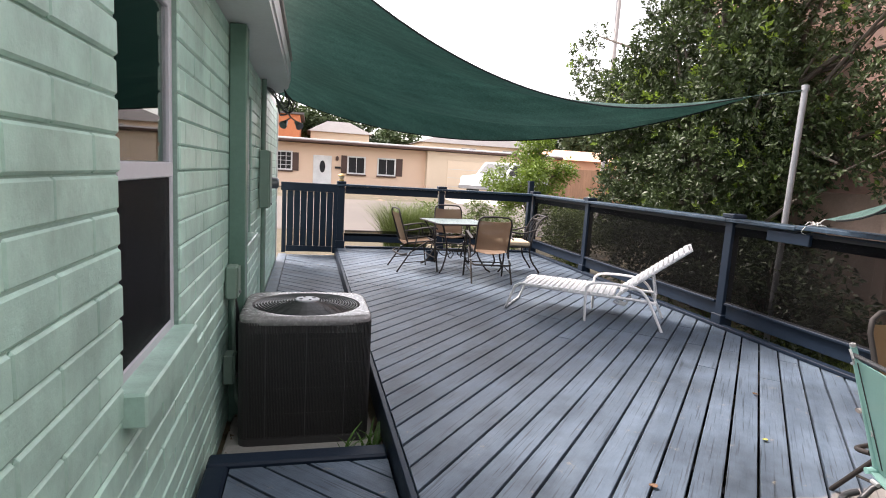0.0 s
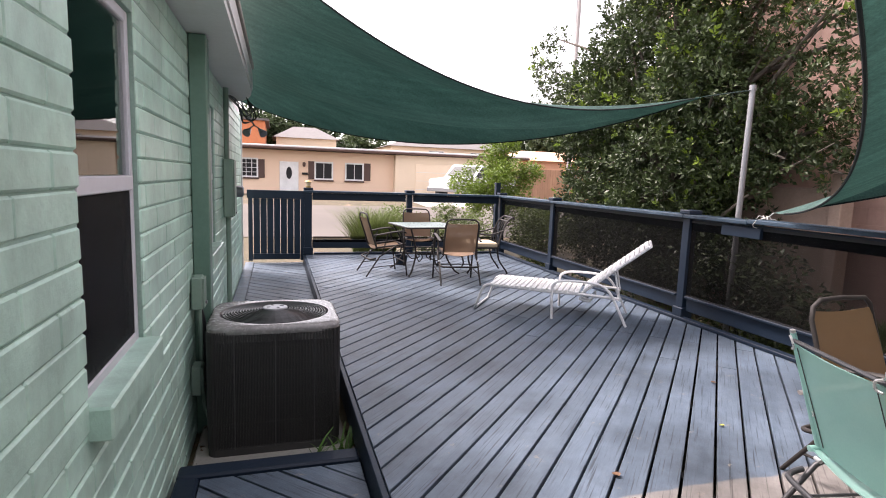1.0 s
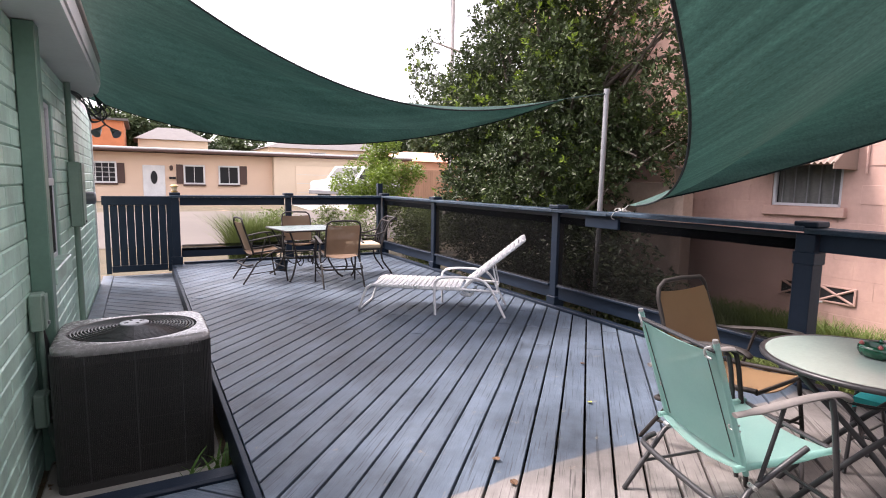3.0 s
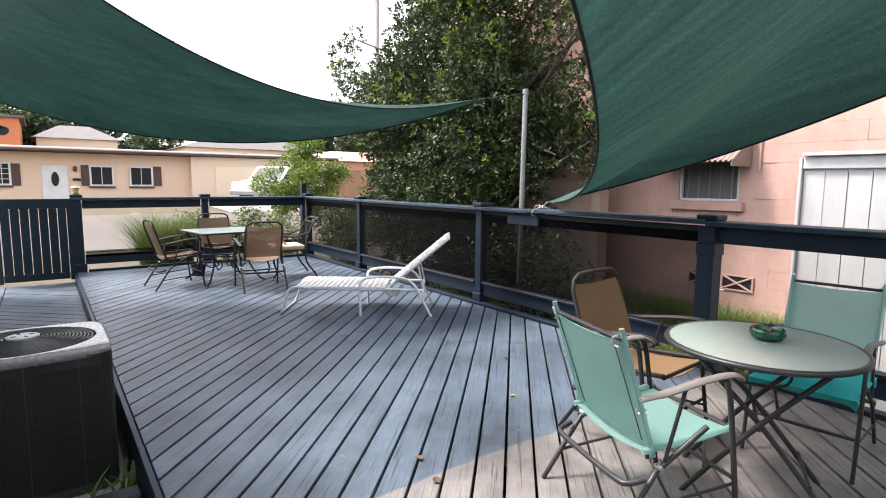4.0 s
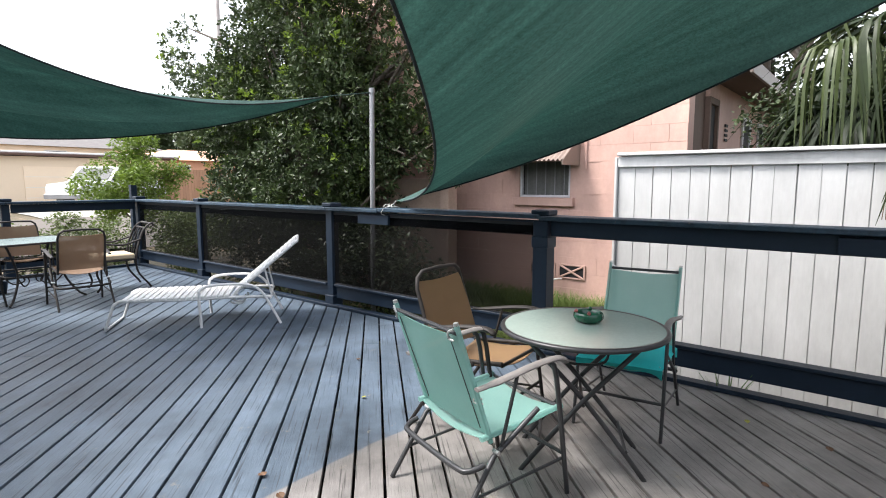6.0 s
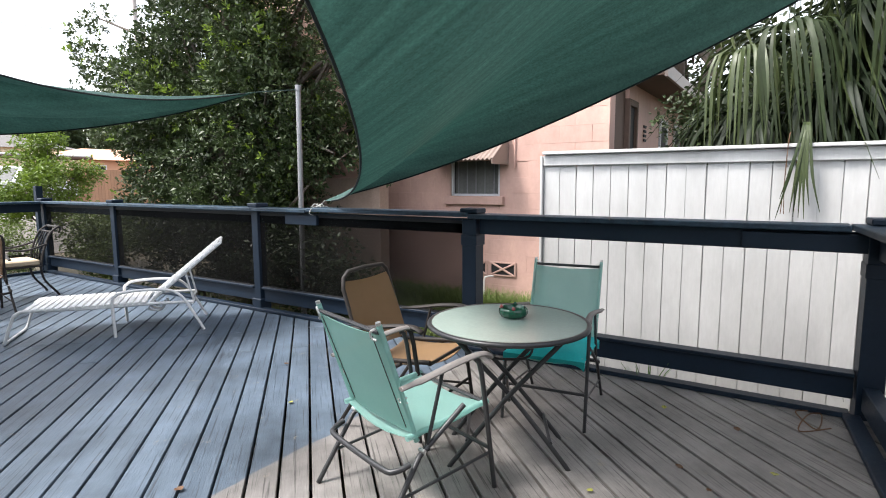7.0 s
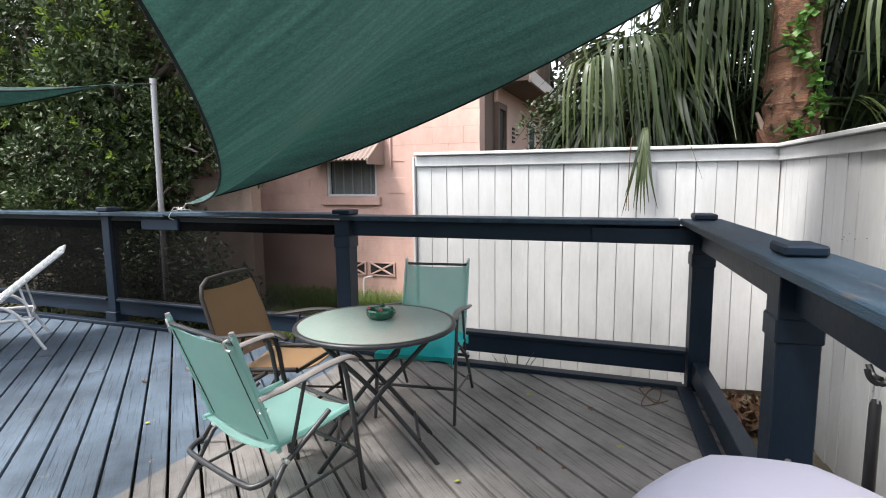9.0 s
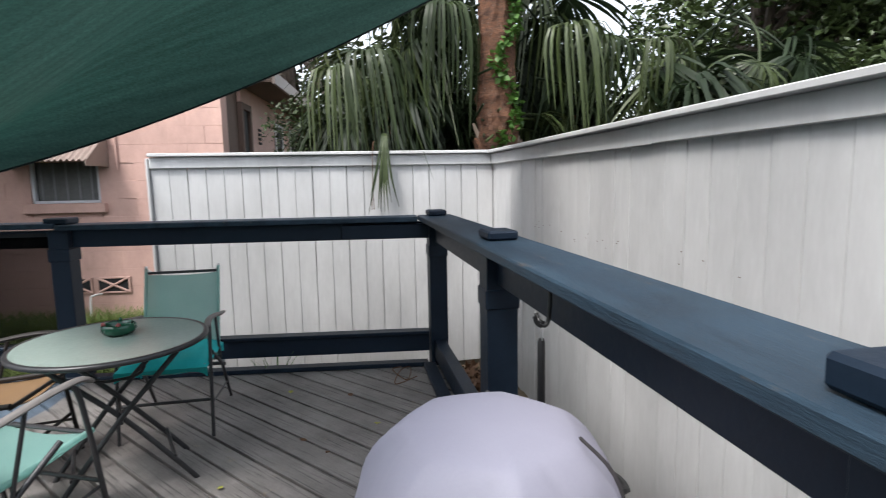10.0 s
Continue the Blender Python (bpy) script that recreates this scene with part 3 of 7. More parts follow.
# long side: cap, apron, lower rail, with butt joints at the posts
cuts = (-0.13, 2.37, 4.22, 5.04, 8.0, 10.28)
for a, c in zip(cuts, cuts[1:]):
    lift = 0.012 if a == 2.37 else 0.0
    part("cap_board", Geo().box((RX - 0.10, a + 0.002, RTOP - 0.038 + lift), (RX + 0.12, c - 0.002, RTOP + lift - 0.001), 0.005), CAP_PAINT, railing)
for a, c in zip(PY, PY[1:]):
    part("apron", Geo().box((RX - 0.02, a + 0.07, RTOP - 0.165), (RX + 0.02, c - 0.07, RTOP - 0.042)), RAIL, railing)
    part("lower_rail", Geo().box((RX - 0.02, a + 0.07, 0.10), (RX + 0.02, c - 0.07, 0.235)), RAIL, railing)
    part("lower_cap", Geo().box((RX - 0.055, a + 0.07, 0.238), (RX + 0.045, c - 0.07, 0.262)), RAIL, railing)
# splice blocks under the cap
part("splice_block", Geo().box((RX - 0.06, 4.1, RTOP - 0.16), (RX - 0.024, 4.55, RTOP - 0.06)), RAIL, railing)
part("splice_block", Geo().box((RX - 0.06, -0.25, RTOP - 0.16), (RX - 0.024, 0.42, RTOP - 0.055)), RAIL, railing)
# far side
for a, c in ((0.05, 1.86), (1.86, RX)):
    part("cap_board", Geo().box((a - (0.08 if a < 1 else -0.002), 10.02, RTOP - 0.038), (c - 0.102 if c > 3 else c - 0.002, 10.24, RTOP - 0.001), 0.005), CAP_PAINT, railing)
    part("apron", Geo().box((a + 0.07, 10.1, RTOP - 0.165), (c - 0.07, 10.14, RTOP - 0.042)), RAIL, railing)
    part("lower_rail", Geo().box((a + 0.07, 10.1, 0.11), (c - 0.07, 10.14, 0.26)), RAIL, railing)
# near side, with a broad cap; it runs a few degrees off the deck's axis
NEAR = pose(RX, -0.27, 0, 0, 0, 185.26)
near_rail = thing("near_railing", "dark navy painted deck railing with a broad weathered cap board", "railing", NEAR, kind="structure")
for d, w in ((0.0, 0.13), (1.70, 0.138), (3.55, 0.145), (4.75, 0.145)):
    p = part("post", Geo().box((d - w / 2, -w / 2, GROUND_Z), (d + w / 2, w / 2, RTOP - 0.042)), RAIL, near_rail)
    e = 0.018 if d > 3 else 0.0
    part("post_cap", Geo().box((d - 0.088 - e, -0.066 - e, RTOP + 0.002), (d + 0.088 + e, 0.066 + e, RTOP + 0.040 + e / 2), 0.008), RAIL, p)
    part("collar", Geo().box((d - w / 2 - 0.007, -w / 2 - 0.007, 0.825), (d + w / 2 + 0.007, w / 2 + 0.007, 0.912), 0.006), RAIL, p)
part("cap_board", Geo().box((-0.11, -0.128, RTOP - 0.040), (4.3, 0.128, RTOP - 0.001), 0.006), CAP_PAINT, near_rail)
part("cap_board", Geo().box((4.304, -0.128, RTOP - 0.042), (5.4, 0.128, RTOP - 0.003), 0.006), CAP_PAINT, near_rail)
for a, c in ((0, 1.70), (1.70, 3.55), (3.55, 4.75)):
    part("apron", Geo().box((a + 0.075, -0.022, RTOP - 0.19), (c - 0.075, 0.022, RTOP - 0.044)), RAIL, near_rail)
    part("lower_rail", Geo().box((a + 0.075, -0.04, 0.06), (c - 0.075, 0.04, 0.20)), RAIL, near_rail)
part("kerb_board", Geo().box((0.10, -0.13, 0.004), (4.2, -0.045, 0.04)), RAIL, near_rail)

# dark mesh panels fixed inside the long railing
for a, c in ((8.06, 10.05), (5.1, 7.94), (2.44, 4.98)):
    scr = thing("mesh_screen", "dark see-through mesh screen stretched inside the deck railing", "screen", pose(RX, a, 0), "mesh screens on the railing")
    part("mesh", Geo().box((-0.0255, 0, 0.25), (-0.0225, c - a, RTOP - 0.06), 0.0008), SCREEN_THIN if a > 8 else SCREEN, scr)
    for z in (0.25, RTOP - 0.085):
        part("hem", Geo().box((-0.0285, 0, z), (-0.0265, c - a, z + 0.025), 0.0005), DARK, scr, "folded black edge of the mesh")
scr = solid("mesh_screen", Geo().box((0.13, 10.095, 0.22), (3.6, 10.098, 0.32), 0.0008), SCREEN, "narrow dark mesh strip along the far railing", "screen", "mesh screens on the railing")

# gate
gate = thing("wooden_gate", "closed dark navy slatted wooden gate beside the house", "gate", pose(-0.48, 10.1, WZ))
for x in (-0.46, 0.40):
    part("stile", Geo().box((x - 0.0, -0.03, 0.03), (x + 0.07, 0.03, 1.22)), RAIL, gate)
part("top_rail", Geo().box((-0.48, -0.032, 1.10), (0.49, 0.032, 1.24)), RAIL, gate)
part("bottom_rail", Geo().box((-0.385, -0.03, 0.05), (0.395, 0.03, 0.15)), RAIL, gate)
for i in range(7):
    x = -0.375 + i * 0.111
    part("slat", Geo().box((x, -0.014, 0.152), (x + 0.102, 0.014, 1.098)), RAIL, gate)

# ---- shade sails ----
def sail(corners, sags, belly, roll):
    """A cloth between three corners with edges that bow inwards and a belly that hangs, or bulges up where negative."""
    A, B, C = (Vector(p) for p in corners)

    def edge(P, Q, s, t):
        k = s[3]
        return P.lerp(Q, t) + Vector(s[:3]) * (t ** k * (1 - t) * (1 + k) ** (1 + k) / k ** k)

    def fn(u, v):
        # u from A to the edge B-C, v along that edge
        ab, ac, bc = edge(A, B, sags[0], u), edge(A, C, sags[1], u), edge(B, C, sags[2], v)
        base = ab.lerp(ac, v)
        push = (bc - B.lerp(C, v)) * u * u
        hang = belly * u * v ** roll * (1 - v) * (1 + roll) ** (1 + roll) / roll ** roll * (1 - u * u * 0.6)
        return base + push + Vector((0, 0, -hang))
    return fn


def build_sail(name, corners, sags, belly, label, cloth, run=1.0, roll=1.5, fold=0.0):
    whole = sail(corners, sags, belly, roll)

    def fn(u, v):
        # long folds run from the far corner to the tip, with fine pulls between them
        rise_ = math.sin(math.pi * v) * u * (1.15 - u) * (fold * math.sin(2 * math.pi * (1.6 * v + 0.15 * u)) + 0.14 * fold * math.sin(26 * v + 5 * u))
        return whole(u * run, v) + Vector((0, 0, rise_))
    t = thing(name, label, "shade sail")
    part("cloth", Geo().sheet(fn, 48, 64, 0.003), cloth, t, smooth=True)
    for k, line in enumerate(([fn(i / 36, 0) for i in range(1, 37)], [fn(i / 36, 1) for i in range(1, 37)], [fn(1, i / 36) for i in range(37)])):
        part("hem", Geo().tube(line, 0.008, 6), HEM, t, "dark stitched hem")
    return t, fn


KNOT = Vector((3.72, 4.10, 1.17))
sail_a, fa = build_sail("shade_sail", ((3.72, 5.0, 2.335), (-0.765, 8.215, 2.276), (-0.557, 4.733, 2.989)), ((0.02, -0.126, -0.494, 1.0), (0.022, 0.195, -0.51, 1.07), (-0.02, 0, -0.04, 1.0)), -0.30,
                        "dark green shade sail stretched from the house eave to a pole", SAIL, 1.12, 0.6, 0.34)
sail_b, fb = build_sail("shade_sail", ((3.67, 4.01, 1.21), (-0.517, 0.718, 2.536), (3.401, -0.721, 2.805)), ((0.325, -0.334, -0.192, 0.81), (-0.012, -0.066, -0.195, 1.03), (0, 0.2, 0, 1.0)), -0.58,
                        "green shade sail tied low to the deck railing", SAIL_LOW, 1.0, 3.2, 0.06)

# ---- poles, ropes ----
pole = thing("sail_pole", "leaning galvanised steel pole that holds a shade sail", "pole")
part("shaft", Geo().tube([(4.27, 5.0, GROUND_Z), (4.305, 5.0, 2.46)], 0.030, 12), STEEL, pole, smooth=True)
part("pole_cap", Geo().tube([(4.3046, 5.0, 2.43), (4.3054, 5.0, 2.49)], 0.036, 12), STEEL, pole, smooth=True)
ROPE = material("pale_rope", (0.62, 0.60, 0.56), rough=0.8, fine=120)
DARK_ROPE = material("dark_cord", (0.03, 0.06, 0.055), rough=0.8, fine=120)
solid("sail_rope", Geo().tube([fa(0, 0), (4.0, 5.0, 2.385), (4.30, 5.0, 2.44)], 0.006, 6), DARK_ROPE, "taut dark cord between sail and pole", "rope")
kn = thing("rope_knot", "white rope knotted round the railing cap", "rope")
part("cord", Geo().tube([fb(0, 0), tuple(KNOT), (3.70, 4.16, RTOP + 0.018)], 0.0045, 6), ROPE, kn)
part("loop", Geo().tube(curve([(3.60, 4.10, RTOP + 0.02), (3.70, 4.12, RTOP + 0.025), (3.83, 4.12, RTOP + 0.012), (3.83, 4.14, RTOP - 0.08), (3.60, 4.14, RTOP - 0.05), (3.59, 4.11, RTOP + 0.01)], 4), 0.003, 6), ROPE, kn)
for sx, sy in ((-0.05, 0.03), (-0.035, -0.035), (0.03, 0.04), (0.02, -0.03)):
    part("tail", Geo().tube(curve([(3.70, 4.12, RTOP + 0.025), (3.70 + sx * 0.6, 4.12 + sy, RTOP + 0.05), (3.70 + sx, 4.12 + sy * 1.6, RTOP + 0.02)], 4), 0.0035, 5), ROPE, kn)

# ---- air conditioner on its pad ----
AC_DARK = material("dark_grey_enamel", (0.040, 0.038, 0.036), (0.028, 0.026, 0.025), rough=0.5, fine=60, bump=0.1, spots=(0.06, 0.055, 0.05), spot_at=0.7)
AC_TOP = material("weathered_grey_enamel", (0.29, 0.275, 0.268), (0.19, 0.18, 0.175), rough=0.26, big=6, fine=40, bump=0.1, spots=(0.20, 0.17, 0.15), spot_at=0.76)
RINGS = material("grey_wire", (0.10, 0.10, 0.10), (0.06, 0.06, 0.06), rough=0.35, metal=0.3, fine=60, bump=0.05)
BLACK = material("black_wire", (0.007, 0.007, 0.008), rough=0.5, fine=60, bump=0.05)
solid("concrete_pad", Geo().box((-0.96, 3.30, GROUND_Z - 0.05), (-0.05, 4.60, GROUND_Z + 0.055), 0.01), CONCRETE, "stained concrete pad beside the house", "pad", kind="structure")
AZ = GROUND_Z + 0.056
ac = thing("air_conditioner", "dark louvred outdoor air conditioner with a grey lid", "air conditioner", pose(-0.49, 3.98, AZ) @ Matrix.Diagonal((1, 0.9, 1, 1)))
W, HB = 0.39, 0.80


def rounded(w, r, n=5):
    pts = []
    for cx, cy, a0 in ((w - r, w - r, 0), (-w + r, w - r, 90), (-w + r, -w + r, 180), (w - r, -w + r, 270)):
        pts += [(cx + r * math.cos(radians(a0 + 90 * i / n)), cy + r * math.sin(radians(a0 + 90 * i / n))) for i in range(n + 1)]
    return pts


part("core", Geo().prism(rounded(W - 0.02, 0.05), 0.03, HB - 0.10), BLACK, ac)
part("base_pan", Geo().prism(rounded(W, 0.06), 0.0, 0.045, 0.004), AC_DARK, ac)
fins = Geo()
ring = rounded(W - 0.004, 0.055, 6)
per = []
for i in range(len(ring)):
    a, c = Vector(ring[i]), Vector(ring[(i + 1) % len(ring)])
    per.append((a, c, (c - a).length))
total = sum(p[2] for p in per)
nf = 340
for k in range(nf):
    s = total * k / nf
    for a, c, ln in per:
        if s <= ln:
            p, d = a.lerp(c, s / ln), (c - a).normalized()
            fins.box((-0.0028, -0.007, 0.045), (0.0028, 0.003, HB - 0.03), 0.001, pose(p.x, p.y, 0, 0, 0, math.degrees(math.atan2(d.y, d.x))))
            break
        s -= ln
tagged(part("louvres", fins, AC_DARK, ac, "closely spaced dark vertical louvres"), kind="stuff")
for z in (0.20, 0.36, 0.52, 0.67):
    part("louvre_band", Geo().tube([(x * 1.004, y * 1.004, z) for x, y in ring], 0.003, 5, closed=True), AC_DARK, ac)
for sx in (-0.6, 0.0, 0.6):
    part("tie_wire", Geo().tube([(sx * W, -W - 0.003, 0.04), (sx * W, -W - 0.003, HB - 0.05)], 0.0025, 5), RINGS, ac)


def top_cap():
    """The pressed lid: a rounded square that turns into a round opening."""
    g = Geo()
    n = 64
    rings = []
    for rr, z, k in ((1.0, HB - 0.05, 0), (1.02, HB - 0.044, 0), (1.025, HB - 0.016, 0), (1.0, HB - 0.004, 0), (0.975, HB + 0.001, 0), (0.93, HB + 0.004, 0.15), (0.88, HB + 0.002, 1), (0.855, HB - 0.03, 1)):
        pts = []
        for j in range(n):
            w = 2 * math.pi * j / n
            c, s = math.cos(w), math.sin(w)
            sq = W / ((abs(c) ** 7 + abs(s) ** 7) ** (1 / 7))
            rad = sq * rr * (1 - k) + W * rr * k
            pts.append((rad * c, rad * s, z))
        rings.append(pts)
    vs = [p for r in rings for p in r]
    g.add(vs, [(i * n + j, i * n + (j + 1) % n, (i + 1) * n + (j + 1) % n, (i + 1) * n + j) for i in range(len(rings) - 1) for j in range(n)])
    return g


part("lid", top_cap(), AC_TOP, ac, "weathered light grey lid", smooth=True)
part("fan_well", Geo().lathe([(0.33, HB - 0.12), (0.33, HB - 0.115)], 32), BLACK, ac)
for k in range(15):
    r = 0.075 + k * 0.0178
    z = HB + 0.026 - 0.03 * (r / 0.33) ** 2
    part("grille_ring", Geo().tube([(r * math.cos(2 * math.pi * j / 40), r * math.sin(2 * math.pi * j / 40), z) for j in range(40)], 0.0048, 5, closed=True), RINGS, ac)
for k in range(8):
    w = 2 * math.pi * k / 8
    part("grille_spoke", Geo().tube([(r * math.cos(w), r * math.sin(w), HB + 0.021 - 0.03 * (r / 0.33) ** 2) for r in (0.05, 0.15, 0.25, 0.335)], 0.0035, 5), BLACK, ac)
part("hub_plate", Geo().lathe([(0.078, HB + 0.024), (0.078, HB + 0.034), (0.068, HB + 0.037)], 28), TRIM_WHITE, ac, "pale round hub plate")
for k in range(4):
    w = math.pi / 2 * k + 0.4
    part("hub_slot", Geo().box((-0.012, -0.006, 0), (0.012, 0.006, 0.003), 0.001, pose(0.045 * math.cos(w), 0.045 * math.sin(w), HB + 0.0365, 0, 0, math.degrees(w))), BLACK, ac)
LEAF_YOUNG = material("young_leaf", (0.09, 0.19, 0.035), (0.05, 0.12, 0.02), rough=0.5, fine=30, bump=0.1, trans=0.3)

# ---- boxes, pipes and wires on the green wall ----
GREY_GREEN = material("grey_green_enamel", (0.22, 0.31, 0.25), (0.17, 0.25, 0.20), rough=0.45, fine=40, bump=0.1)


def wall_box(name, y, z0, z1, w, d, label):
    t = thing(name, label, "box", pose(WALL_X + 0.006, y, z0))
    part("case", Geo().box((0, -w / 2, 0), (d, w / 2, z1 - z0), 0.008), GREY_GREEN, t)
    part("cover", Geo().box((d + 0.001, -w / 2 + 0.008, 0.012), (d + 0.012, w / 2 - 0.008, z1 - z0 - 0.008), 0.004), GREY_GREEN, t)
    part("latch", Geo().box((d + 0.0125, -0.012, 0.03), (d + 0.022, 0.012, 0.05), 0.003), STEEL, t)
    return t


wall_box("disconnect_box", 4.01, 0.53, 0.74, 0.13, 0.065, "green painted electrical disconnect box on the house wall")
wall_box("junction_box", 3.92, 0.0, 0.19, 0.12, 0.06, "green painted junction box low on the house wall")
wall_box("service_box", 6.40, 0.94, 1.53, 0.30, 0.095, "tall green painted electric service panel on the house wall")
for nm, pts, r in (("conduit", [(-0.965, 6.45, -0.12), (-0.965, 6.45, 0.94)], 0.026), ("conduit", [(-0.965, 6.35, 1.53), (-0.965, 6.35, 2.24)], 0.026), ("conduit", [(-0.975, 6.50, 1.53), (-0.975, 6.50, 2.24)], 0.014),
                   ("conduit", curve([(-0.955, 4.00, 0.53), (-0.95, 4.02, 0.3), (-0.94, 4.03, -0.1), (-0.90, 4.0, -0.22), (-0.86, 3.98, -0.2)], 5), 0.014),
                   ("refrigerant_pipe", curve([(-0.955, 4.04, 0.52), (-0.93, 4.03, 0.36), (-0.935, 4.04, 0.1), (-0.85, 4.05, -0.16)], 5), 0.018)):
    solid(nm, Geo().tube(pts, r, 8), GREY_GREEN if nm == "conduit" else BLACK, "painted conduit fixed to the house wall" if nm == "conduit" else "black insulated pipe to the air conditioner", "pipe", "pipes on the wall", smooth=True)
solid("meter_hub", Geo().lathe([(0.07, 0), (0.07, 0.09), (0.05, 0.11)], 20, pose(-0.98, 7.6, 1.16, 0, 90, 0)), STEEL, "round grey electric meter on the house wall", "meter", smooth=True)
wr = random.Random(5)
for k in range(7):
    y0 = 6.95 + wr.random() * 0.75
    pts = [(-0.975, 6.55, 2.20), (-0.93 + wr.random() * 0.06, y0 - 0.2, 2.19 - wr.random() * 0.05), (-0.88 + wr.random() * 0.10, y0 + wr.uniform(-0.1, 0.2), 1.99 + wr.random() * 0.12), (-0.78 + wr.random() * 0.10, y0 + 0.1, 2.02 + wr.random() * 0.12), (-0.80, min(y0 + 0.05, 7.25), 2.24)]
    solid("service_wire", Geo().tube(curve(pts, 6), 0.007, 5), BLACK, "looped black service wire under the eave", "wire", "wires under the eave", smooth=True)
fl = thing("flood_lamp", "small grey twin flood lamp under the eave", "lamp", pose(-0.74, 7.55, 1.93))
for dx in (-0.05, 0.06):
    part("lamp_head", Geo().lathe([(0.02, 0), (0.028, 0.03), (0.05, 0.09), (0.05, 0.1)], 14, pose(dx, 0, 0, 125, 0, 40 if dx > 0 else -30)), STEEL, fl, smooth=True)
part("lamp_arm", Geo().tube([(-0.05, 0, 0.01), (0, 0, 0.05), (0.06, 0, 0.01)], 0.01, 6), STEEL, fl)
part("lamp_stem", Geo().tube([(0, 0, 0.05), (-0.10, -0.08, 0.20), (-0.14, -0.15, 0.315)], 0.01, 6), STEEL, fl)

# ---- furniture ----
TEAL = material("teal_sling_fabric", (0.38, 0.63, 0.585), (0.325, 0.555, 0.515), rough=0.75, big=3, fine=160, bump=0.2, depth=0.001, vary=0.03, trans=0.58)
sheer(TEAL, 0.30)
TEAL_CUSHION = material("bright_teal_cushion", (0.015, 0.50, 0.50), (0.01, 0.38, 0.40), rough=0.8, big=4, fine=120, bump=0.2)
TAN = material("tan_sling_fabric", (0.29, 0.175, 0.085), (0.23, 0.135, 0.065), rough=0.75, big=3, fine=160, bump=0.2, depth=0.001, trans=0.1)
sheer(TAN, 0.25)
TAN_DARK = sheer(material("brown_mesh_sling", (0.26, 0.165, 0.105), (0.20, 0.125, 0.078), rough=0.75, big=3, fine=160, bump=0.2, depth=0.001, trans=0.2), 0.28)
GUN = material("dark_grey_tube", (0.05, 0.05, 0.053), (0.032, 0.032, 0.035), rough=0.4, metal=0.3, fine=60, bump=0.05, spots=(0.10, 0.07, 0.05), spot_at=0.74)
ARM = material("worn_grey_plastic", (0.22, 0.20, 0.19), (0.15, 0.135, 0.13), rough=0.55, fine=40, bump=0.15)
SILVER = material("silver_tube_end", (0.62, 0.62, 0.62), rough=0.3, metal=0.8, fine=60, bump=0.03)
BRONZE = material("dark_bronze_tube", (0.03, 0.025, 0.023), (0.02, 0.017, 0.016), rough=0.6, spec=0.3, fine=60, bump=0.05)


